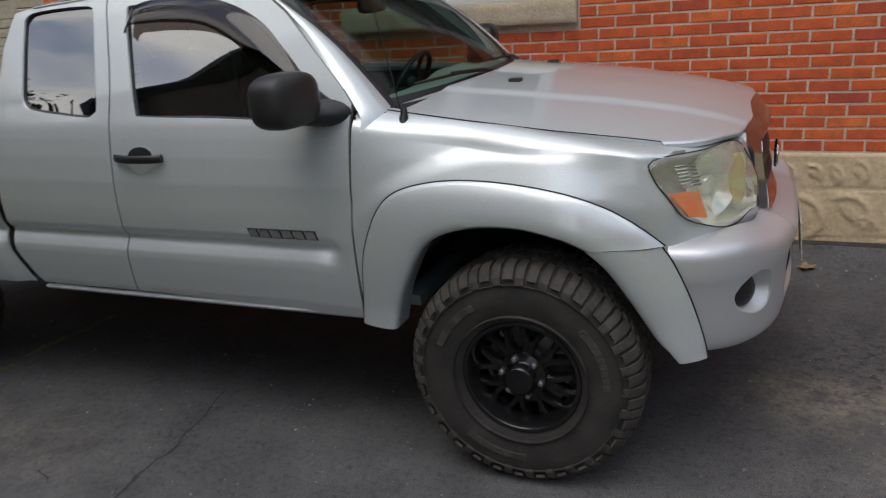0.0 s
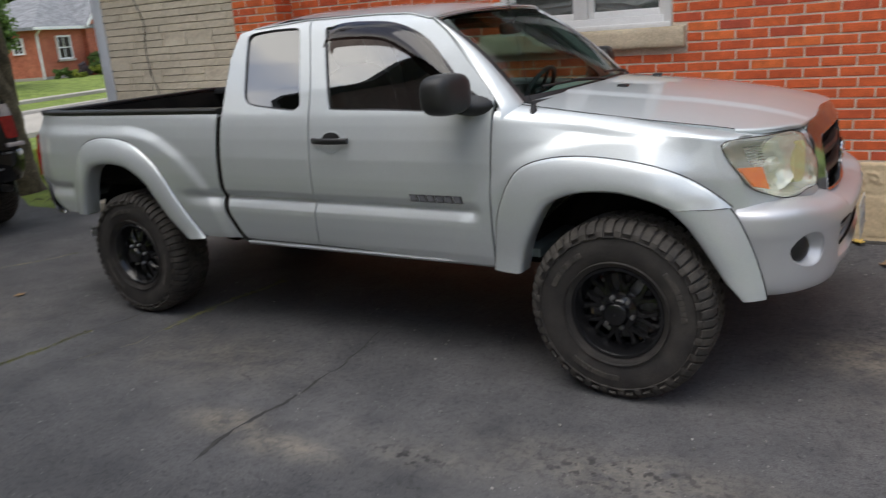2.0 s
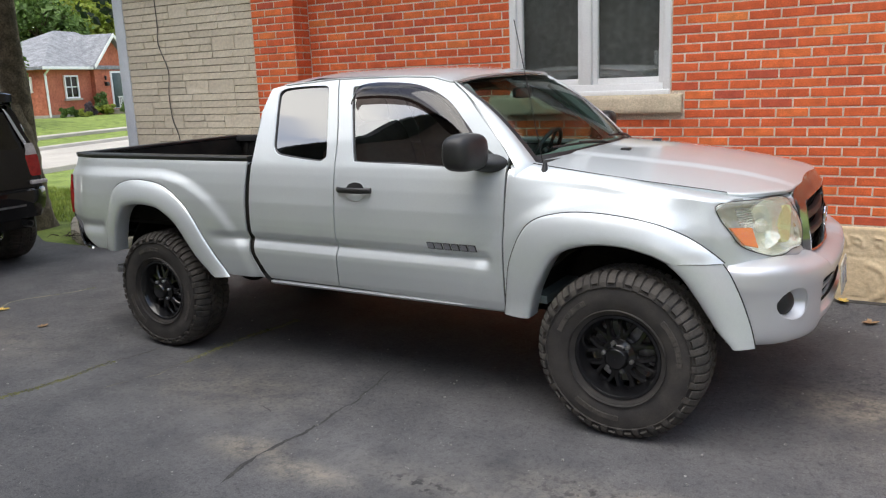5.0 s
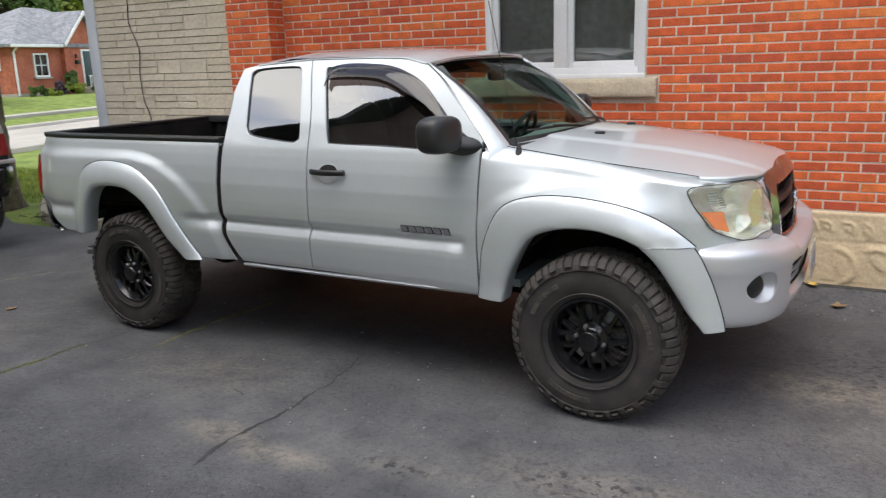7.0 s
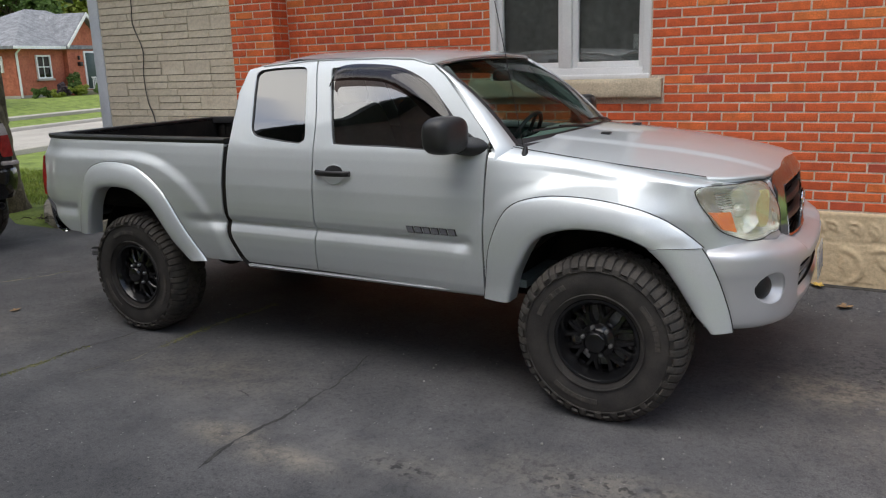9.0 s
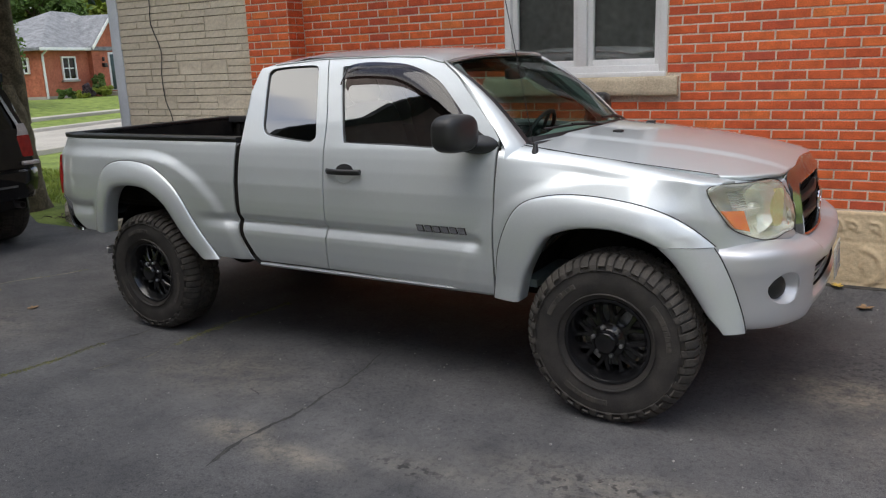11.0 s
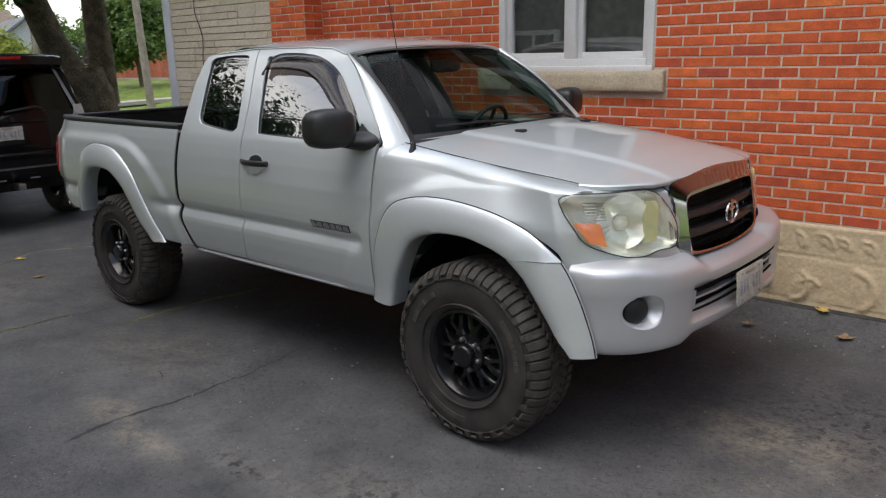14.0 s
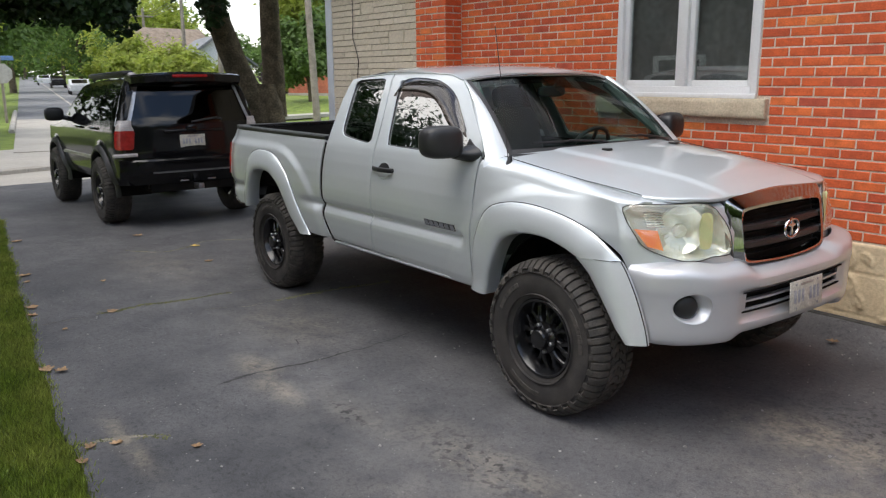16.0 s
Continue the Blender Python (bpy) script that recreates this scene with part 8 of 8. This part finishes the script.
# trees along the streets
for k, (x, y, h, r, m_, n) in enumerate(((-47, 2.5, 10, 3.6, LEAF_MID, 2600), (-56, 3.5, 12, 4.4, LEAF_MID, 2600), (-70, 7, 13, 5, LEAF_MID, 2200), (-90, 12, 15, 6, LEAF_MID, 1800), (-44, -3.5, 12, 4.6, LEAF_MID, 2400),
                                       (-66, 17.0, 3.6, 2.2, LEAF_LIGHT, 1800), (-72, 18.6, 3.6, 2.4, LEAF_LIGHT, 1700), (-92, 22.4, 4.5, 3.0, LEAF_LIGHT, 1500), (-50, 15.4, 3.4, 2.0, LEAF_LIGHT, 1600), (-54, 17.0, 3.8, 2.2, LEAF_LIGHT, 1600), (-47, 17.2, 3.0, 1.8, LEAF_LIGHT, 1500), (-60, 18.0, 4.4, 2.5, LEAF_LIGHT, 1500), (-75, 20.5, 6, 3.2, LEAF_LIGHT, 1400), (-84, 22.6, 7, 3.6, LEAF_MID, 1400), (-100, 27, 12, 5, LEAF_LIGHT, 1500), (-112, 24, 13, 5, LEAF_MID, 1500),
                                       (-52, 24.0, 5.0, 2.2, LEAF_PURPLE, 1700), (-48.5, 21.5, 3.0, 0.7, LEAF_LIGHT, 700), (-62, 33, 12, 5.0, LEAF_LIGHT, 3400), (-55, 45, 13, 5.5, LEAF_LIGHT, 3600), (-52, 31, 10, 3.8, LEAF_MID, 2200), (-60, 55, 15, 6.5, LEAF_LIGHT, 2200), (-52, 60, 14, 6.5, LEAF_LIGHT, 2200), (-185, 26, 15, 7, LEAF_LIGHT, 1600), (-215, 36, 17, 8, LEAF_MID, 1600), (-225, 47, 17, 8, LEAF_LIGHT, 1500), (-105, 9, 13, 5, LEAF_LIGHT, 2000), (-125, 13, 14, 5, LEAF_MID, 2000), (-160, 42, 16, 7, LEAF_MID, 1600), (-160, 50, 17, 9, LEAF_MID, 1600), (-150, 14, 15, 7, LEAF_MID, 1500), (-130, 40, 16, 8, LEAF_LIGHT, 1500))):
    tree(x, y, h, r, m_, 100 + k, int(n * 1.8), 0.13 + 0.035 * r, 0.10 + 0.03 * r, "leafy tree along the far street", low=0.12 if h < 7 else 0.03 if x < -84 else 0.22, group="street trees", z=FZ + rise(x), fat=1.15)

for k, (x, y, h, r) in enumerate(((-55, 37, 11.5, 5.0), (-62, 47, 13, 6.0))):
    tree(x, y, h, r, LEAF_LIGHT, 300 + k, 9000, 0.30, 0.3, "broad yellow-green tree behind the bungalow", low=0.12, group="garden trees", fat=1.4)
tree(-30.5, -0.6, 9.5, 3.1, LEAF_LIGHT, 177, 7000, 0.15, 0.16, "light green maple overhanging the side street", low=0.2)

woods = [((-250 + 14 * math.sin(k * 2.3), -20 + 3.4 * k, 5.5 + 4.0 * (0.5 + 0.5 * math.sin(k * 1.9))), 5.5 + 1.8 * math.sin(k * 3.1)) for k in range(44)]
wm = leaves(42000, woods, 1.0, 77)
wm.materials.append(LEAF_MID)
ow = new("far_woods", wm)
tagged(ow, "soft green far woods closing the side street", "woods", kind="stuff")

# stop sign seen from behind, and the street name above it
sp = thing("sign_post", (-37.5, 2.75, FZ), "grey-backed octagonal sign on a post with a blue plate", "street sign")
bm = bmesh.new()
tube(bm, [(0, 0, -0.2), (0, 0, 2.9)], 0.06, 8)
part("post", bm, POLE_WOOD, sp)
bm = bmesh.new()
lathe(bm, [(0.001, -0.01), (0.46, -0.01), (0.46, 0.01), (0.001, 0.01)], 8, m=pose(0.08, 0, 2.15, 0, 22.5, 90))
bmesh.ops.recalc_face_normals(bm, faces=bm.faces[:])
part("octagon_plate", bm, surface("sign_back", (0.42, 0.40, 0.37), (0.50, 0.48, 0.45), rough=0.5, metal=0.3), sp, angle=20)
bm = bmesh.new()
box(bm, -0.02, 0.02, -0.55, 0.55, 2.72, 2.92, 0.01)
part("name_plate", bm, surface("sign_blue", (0.10, 0.20, 0.42), (0.14, 0.25, 0.48), rough=0.5), sp)


def far_car(x, y, material, label, rz):
    c = thing("parked_car", (x, y, FZ + rise(x)), label, "car", "cars on the side street", rz=rz)
    bm = bmesh.new()
    sec = [(-2.1, 0.35), (-2.15, 0.75), (-1.9, 0.95), (-1.0, 1.02), (-0.5, 1.48), (1.2, 1.50), (1.9, 1.05), (2.15, 0.95), (2.15, 0.35)]
    loft(bm, [[Vector((a, y_, b if b < 1.1 else b - 0.04 * (abs(y_) > 0.7))) for a, b in sec] for y_ in (-0.85, -0.75, 0.75, 0.85)], closed=True, cap=True)
    bmesh.ops.recalc_face_normals(bm, faces=bm.faces[:])
    part("body", bm, material, c)
    bm = bmesh.new()
    box(bm, 1.25, 1.93, -0.68, 0.68, 1.08, 1.42)
    part("rear_window", bm, GLASS_DARK, c)
    for wx in (-1.35, 1.35):
        for wy in (-0.80, 0.80):
            bm = bmesh.new()
            lathe(bm, [(0.001, -0.1), (0.32, -0.1), (0.32, 0.1), (0.001, 0.1)], 18, m=pose(wx, wy, 0.32))
            bmesh.ops.recalc_face_normals(bm, faces=bm.faces[:])
            part("wheel", bm, RUBBER, c)


far_car(-81, 16.2, CREAM, "pale silver car parked on the side street", -10)
far_car(-108, 20.2, BLACK_PAINT, "dark car parked on the side street", -10)
far_car(-128, 22.6, CREAM, "white car parked far along the side street", -10)

# what stands behind the camera and shows in the glass
plain_house(-4.7, -6.4, 9.0, 11, 5.3, 10.6, surface("dark_brick", (0.065, 0.045, 0.038), (0.105, 0.072, 0.058), rough=0.9, scale=1.2, fine=9, bump=0.3), surface("dark_shingles", (0.05, 0.05, 0.052), (0.09, 0.09, 0.092), rough=0.95, scale=3, fine=20), 90, "tall gabled dark brick house across the lawn", along="x")
for k, (x, y, h, r, n, size) in enumerate(((-16.5, -8.2, 9.2, 3.2, 42000, 0.12), (-24.5, -7.8, 15, 4.8, 60000, 0.14), (-33, -9, 12, 4.5, 24000, 0.18), (-25, -17, 11, 4.5, 12000, 0.24))):
    tree(x, y, h, r, LEAF_DARK, 200 + k, n, size, 0.22, "dark leafy tree beyond the lawn", z=-0.2, low=0.06, group="garden trees", fat=1.6, inner=True)

# invented house and trees, never in view: they dim low sky on the truck's nose
plain_house(9.5, -9.0, 12.0, 10, 3.2, 6.4, HOUSE_BRICK, BROWN_ROOF, 90, "low brick house added out of view to block low sky light", along="y")
for k, (x, y, h, r) in enumerate(((15.5, -3.5, 8.0, 3.4), (19.0, 2.0, 9.0, 3.8), (17.5, -8.0, 10.0, 4.2))):
    tree(x, y, h, r, LEAF_MID, 220 + k, 9000, 0.24, 0.2, "leafy tree added out of view to block low sky light", z=-0.03, low=0.08, group="garden trees", fat=1.4)

# ---- small things on the ground ----
LEAF_DRY = surface("dry_leaf", (0.21, 0.125, 0.06), (0.34, 0.22, 0.12), rough=0.8, scale=30, fine=120, vary=0.3)
LEAF_YELLOW = surface("yellow_leaf", (0.40, 0.28, 0.05), (0.55, 0.38, 0.10), rough=0.8, scale=30, fine=120, vary=0.2)


LEAF_TAN = surface("tan_leaf", (0.20, 0.125, 0.06), (0.32, 0.21, 0.115), rough=0.85, scale=30, fine=120)


def fallen_leaf(x, y, size, material, rz, seed, z=0.004, label="curled brown fallen leaf on the asphalt"):
    rng = random.Random(seed)
    bm = bmesh.new()
    n = 30
    rim = []
    for k in range(n):
        a = 2 * math.pi * k / n
        r = size * (0.26 + 0.24 * abs(math.cos(2.5 * a + 0.4 * math.sin(a * 2 + seed))) ** 1.3 + 0.10 * rng.random())
        rim.append(Vector((r * math.cos(a) * 1.25, r * math.sin(a), 0.0)))
    curl = rng.uniform(0.35, 0.8)
    for p in rim:
        p.z = curl * (p.y ** 2 + 0.4 * p.x ** 2) / size + rng.uniform(0, 0.06) * size
    rows = [[p * k + Vector((0, 0, 0.0)) for p in rim] for k in (0.02, 0.5, 1.0)]
    loft(bm, rows, closed=True, out=(0, 0, 1))
    tube(bm, [(-size * 0.3, 0, 0.003), (-size * 0.75, 0.1 * size, 0.008)], 0.0015 + size * 0.006, 5)
    ob = solo("fallen_leaf", bm, material, label, "leaf", "fallen leaves", loc=(x, y, z), rz=rz, angle=60)
    md = ob.modifiers.new("thickness", "SOLIDIFY")
    md.thickness = 0.0012


fallen_leaf(0.99, 1.44, 0.085, LEAF_TAN, 40, 1, 0.035)
fallen_leaf(0.80, 1.62, 0.075, LEAF_YELLOW, 120, 2, 0.118, "yellowed fallen leaf by the foundation")
fallen_leaf(0.45, 1.36, 0.055, LEAF_DRY, 200, 3, 0.03)
fallen_leaf(-2.31, -2.77, 0.085, LEAF_TAN, 10, 4, 0.006, "large tan fallen leaf at the edge of the grass")
fallen_leaf(-2.22, -2.70, 0.06, LEAF_TAN, 60, 14, 0.012, "large tan fallen leaf at the edge of the grass")
fallen_leaf(-0.74, -2.42, 0.04, LEAF_DRY, 70, 5)
fallen_leaf(-1.06, -2.83, 0.05, LEAF_DRY, 150, 6)
fallen_leaf(-0.92, -2.90, 0.05, LEAF_DRY, 20, 7)
fallen_leaf(-1.02, -2.72, 0.045, LEAF_DRY, 260, 8)
for k, (x, y, size, mat_) in enumerate(((-3.33, -2.105, 0.075, LEAF_TAN), (-6.38, -0.98, 0.09, LEAF_TAN), (-4.51, -0.88, 0.06, LEAF_TAN), (-3.106, -2.486, 0.035, LEAF_TAN), (-4.35, -1.90, 0.04, LEAF_DRY), (-5.30, -0.72, 0.07, LEAF_YELLOW),
                                        (-5.02, -2.40, 0.085, LEAF_TAN), (-4.75, -2.43, 0.05, LEAF_DRY), (-3.85, -2.56, 0.09, LEAF_TAN), (-3.62, -2.60, 0.06, LEAF_DRY), (-7.0, -2.12, 0.09, LEAF_DRY))):
    fallen_leaf(x, y, size, mat_, 47 * k, 20 + k, on_drive(x, y, 0.004))
# dark stain spots and loose stones
PEBBLE = surface("pale_pebble", (0.18, 0.175, 0.165), (0.30, 0.29, 0.275), rough=0.85, scale=30, fine=160, vary=0.3, island=True)
rng = random.Random(8)
bm = bmesh.new()
for k in range(240):
    x, y = rng.uniform(-4.5, 2.6), rng.uniform(-2.8, 1.1)
    if k % 3 == 0:
        x, y = rng.uniform(-4.0, 2.6), rng.uniform(1.2, 1.5)
    r = rng.uniform(0.003, 0.0075)
    z = 0.11 * float(np.interp(y, (1.33, 1.45, 1.55, 1.62), (0.03, 0.25, 0.75, 0.97))) if y > 1.3 else 0.0
    bmesh.ops.create_icosphere(bm, subdivisions=1, radius=r, matrix=pose(x, y, z + r * 0.6, rng.uniform(0, 90), 0, rng.uniform(0, 90)) @ Matrix.Diagonal((1.3, 1, 0.7, 1)))
solo("loose_stones", bm, PEBBLE, "pale loose stones scattered on the asphalt", "pebbles", kind="stuff")
# broken kerb stones at the end of the stone wall
KERB_STONE = surface("kerb_stone", (0.24, 0.21, 0.165), (0.36, 0.32, 0.26), rough=0.95, scale=6, fine=50, bump=0.6)
for k, (x, y, w, d, rz) in enumerate(((-6.95, 1.62, 0.62, 0.30, 8), (-7.62, 1.80, 0.60, 0.28, 24), (-8.22, 2.12, 0.62, 0.28, 35), (-8.78, 2.52, 0.6, 0.28, 38))):
    bm = bmesh.new()
    box(bm, -w / 2, w / 2, -d / 2, d / 2, -0.1, 0.11, 0.025, 2)
    for v in bm.verts:
        v.co += Vector((0.01 * noise.noise(v.co * 9), 0.01 * noise.noise(v.co * 9 + Vector((5, 0, 0))), 0.014 * noise.noise(v.co * 7 + Vector((k, 0, 0)))))
    solo("kerb_stone", bm, KERB_STONE, "broken buff kerb stone edging the grass", "kerb stone", "kerb stones", loc=(x, y, ground_z(x)), rz=-rz)
# dead twigs on the kerb
TWIG = surface("dead_twig", (0.05, 0.04, 0.03), (0.09, 0.07, 0.05), rough=0.9)
bm = bmesh.new()
for k in range(26):
    x, y = rng.uniform(-7.6, -6.7), rng.uniform(1.35, 1.75)
    a = rng.uniform(0, 6.28)
    l = rng.uniform(0.12, 0.35)
    z = ground_z(x) + rng.uniform(0.10, 0.14)
    tube(bm, [(x, y, z), (x + l * 0.5 * math.cos(a), y + l * 0.5 * math.sin(a), z + 0.03), (x + l * math.cos(a + 0.3), y + l * math.sin(a + 0.3), z + 0.01)], [0.007, 0.005, 0.002], 5)
solo("dead_twigs", bm, TWIG, "dark dead twigs heaped on the kerb stones", "twigs", kind="stuff")

# grass blades along the drive
BLADE = surface("grass_blade", (0.15, 0.215, 0.026), (0.28, 0.32, 0.065), rough=0.65, scale=2.4, fine=20, vary=0.5, island=True)


def blades(n, spots, h, seed):
    g = np.random.default_rng(seed)
    p = spots(g, n)
    a = g.uniform(0, 2 * np.pi, n)
    hh = h * g.uniform(0.5, 1.3, n)
    w = 0.0035 + 0.10 * hh * g.uniform(0.4, 0.8, n)
    d = np.stack([np.cos(a), np.sin(a), 0 * a], 1)
    lean = np.stack([np.cos(a + 1.4), np.sin(a + 1.4), 0 * a], 1) * (hh * g.uniform(0.1, 0.7, n))[:, None]
    up = np.stack([0 * a, 0 * a, hh], 1)
    co = np.stack([p - d * w[:, None] / 2, p + d * w[:, None] / 2, p + up * 0.55 + lean * 0.4 + d * w[:, None] * 0.35, p + up + lean, p + up * 0.55 + lean * 0.4 - d * w[:, None] * 0.35], 1).reshape(-1, 3)
    k = np.arange(n)[:, None] * 5
    f = (k + np.array([[0, 1, 2, 3, 4]])).tolist()
    me = bpy.data.meshes.new("grass_blades")
    me.from_pydata(co.tolist(), [], f)
    me.materials.append(BLADE)
    return me


def near_lawn(g, n):
    x = g.uniform(-9, 1.6, n)
    x = np.where(x > 1.0, 1.0 + g.exponential(0.6, n), x)
    e = np.array([drive_edge(float(v)) for v in x])
    d = g.exponential(0.45, n)
    y = e + 0.015 - d + g.normal(0, 0.02, n)
    z = np.array([ground_z(float(v)) for v in x]) - 0.035
    return np.stack([x, y, z], 1)


def right_lawn(g, n):
    x = g.uniform(-15, -7.2, n)
    y = np.interp(x, (-15, -9.5, -8.2, -7.2), (3.4, 2.8, 2.1, 1.8)) + g.uniform(0, 2.6, n)
    z = np.array([ground_z(float(v)) for v in x]) - 0.035
    return np.stack([x, y, z], 1)


translucent(BLADE, 0.4)
tagged(new("grass_blades", blades(90000, near_lawn, 0.048, 1)), "short green grass blades beside the driveway", "grass", kind="stuff")
tagged(new("grass_blades", blades(16000, right_lawn, 0.07, 2)), "short green grass blades round the old tree", "grass", kind="stuff")

# ---- pieces of the walls: stones and bricks ----
rng = random.Random(17)
seed = 0
STONE_H = 0.0695


def stone(x0, x1, z0, z1):
    global seed
    seed += 1
    big_face = z1 - z0 > 0.1
    bm = rough_block(x1 - x0 - 0.002, z1 - z0 - 0.0045, 0.035, seed * 0.73, 16, 9 if big_face else 7, 0.0075, 0.004, 0.004)
    ob = part("stone", bm, STONEM, wall_stone, angle=34)
    ob.matrix_basis = pose((x0 + x1) / 2, 1.592 - rng.uniform(0, 0.003), (z0 + z1) / 2)


def stone_course(x0, x1, z0, z1):
    """Stones of one course, with uneven lengths."""
    x = x0
    while x < x1 - 0.001:
        w = rng.uniform(0.24, 0.62)
        if x1 - (x + w) < 0.13:
            w = x1 - x
        stone(x, x + w, z0, z1)
        x += w


z = -0.06
while z < HOUSE_TOP - 0.05:
    if rng.random() < 0.42:
        stone_course(-6.25, -4.365, z, z + STONE_H)
        z += STONE_H
        continue
    x = -6.25
    while x < -4.366:
        tall = rng.random() < 0.30
        w = rng.uniform(0.26, 0.42) if tall else rng.uniform(0.40, 0.85)
        if -4.365 - (x + w) < 0.22:
            w = -4.365 - x
        if tall and w < 0.62:
            stone(x, x + w, z, z + 2 * STONE_H)
        else:
            for k in (0, 1):
                stone_course(x, x + w, z + k * STONE_H, z + (k + 1) * STONE_H)
        x += w
    z += 2 * STONE_H


def brick_mesh(w, h, d, seed):
    """A brick with its face at -y: worn, slightly uneven edges."""
    r = random.Random(seed)
    e = 0.0035
    j = lambda: r.uniform(-0.0012, 0.0012)
    face = [Vector((sx * (w / 2 - e) + j(), -0.002 + j() * 0.6, sz * (h / 2 - e) + j())) for sx, sz in ((-1, -1), (1, -1), (1, 1), (-1, 1))]
    rim = [Vector((sx * w / 2 + j(), 0.002, sz * h / 2 + j())) for sx, sz in ((-1, -1), (1, -1), (1, 1), (-1, 1))]
    back = [Vector((p.x, d, p.z)) for p in rim]
    co = face + rim + back
    f = [(0, 1, 2, 3)] + [(a, b + 4 if False else a + 4, b + 4, b) for a, b in ((0, 1), (1, 2), (2, 3), (3, 0))] + [(a + 4, a + 8, b + 8, b + 4) for a, b in ((0, 1), (1, 2), (2, 3), (3, 0))]
    return [tuple(c) for c in co], f


def brick_object_mesh(w, seed):
    co, f = brick_mesh(w, COURSE - JW, 0.03, seed)
    me = bpy.data.meshes.new("brick")
    me.from_pydata(co, [], f)
    me.materials.append(BRICK_ONE)
    me.validate()
    return me


full = [brick_object_mesh(LONG - JW, k) for k in range(6)]
rng = random.Random(3)
joined_co, joined_f = [], []


def lay(x0, x1, zc, w_owner, y, near, turn=0):
    """One brick (cut to its stretch) on the wall: its own object near the camera, else joined."""
    w = x1 - x0 - JW
    if w < 0.02:
        return
    xc = (x0 + x1) / 2
    dy = rng.uniform(-0.0015, 0.0015)
    if near:
        me = rng.choice(full) if abs(w - (LONG - JW)) < 0.002 else brick_object_mesh(w, rng.random())
        ob = new("brick", me)
        ob.parent = w_owner
        ob.matrix_basis = pose(xc, y + dy, zc)
        return
    co, f = brick_mesh(w, COURSE - JW, 0.03, rng.random())
    k = len(joined_co)
    joined_co.extend((c[0] + xc, c[1] + y + dy, c[2] + zc) if not turn else (y - c[1] * turn, xc + c[0], c[2] + zc) for c in co)
    joined_f.extend(tuple(i + k for i in (q if turn >= 0 else q[::-1])) for q in f)


def flush(owner, label):
    global joined_co, joined_f
    me = bpy.data.meshes.new("brick_run")
    me.from_pydata(joined_co, [], joined_f)
    me.materials.append(BRICK_MANY)
    ob = new("brick_run", me)
    ob.parent = owner
    ob["kind"] = "stuff"
    joined_co, joined_f = [], []


singles = 0
for row in range(int((HOUSE_TOP - 0.63) / COURSE)):
    zc = 0.63 + COURSE * (row + 0.5)
    x = -3.85 - (LONG / 2 if row % 2 else 0.0) + rng.uniform(-0.01, 0.01)
    while x < 8.0:
        a, b = max(x, -3.85), min(x + LONG, 8.0)
        x += LONG
        spans = [(a, b)]
        for c, d, z0, z1 in ((SILL[0] - 0.005, SILL[1] + 0.005, SILL[2], SILL[3] - 0.01), (WIN[0] - 0.004, WIN[1] + 0.004, WIN[2] - 0.03, WIN[3])):
            if z0 < zc + 0.02 and zc - 0.02 < z1:
                spans = [s for p, q in spans for s in ((p, min(q, c)), (max(p, d), q)) if s[1] - s[0] > 0.03]
        for p, q in spans:
            near = -0.60 < p < 1.30 and zc < 1.95 and singles < 300
            singles += near
            lay(p, q, zc, wall_brick, WY, near)
flush(wall_brick, "bricks")
# the pier: front face and the return towards the camera
for row in range(int((HOUSE_TOP - 0.0) / COURSE)):
    zc = COURSE * (row + 0.5)
    cuts = (-4.36, -4.19, -3.98, -3.85) if row % 2 else (-4.36, -4.285, -4.072, -3.85)
    for p, q in zip(cuts, cuts[1:]):
        lay(p, q, zc, pilaster, 1.522, False)
    cuts = (1.52, 1.63, WY) if row % 2 else (1.52, WY)
    for p, q in zip(cuts, cuts[1:]):
        lay(p, q, zc, pilaster, -3.845, False, turn=1)
flush(pilaster, "bricks")
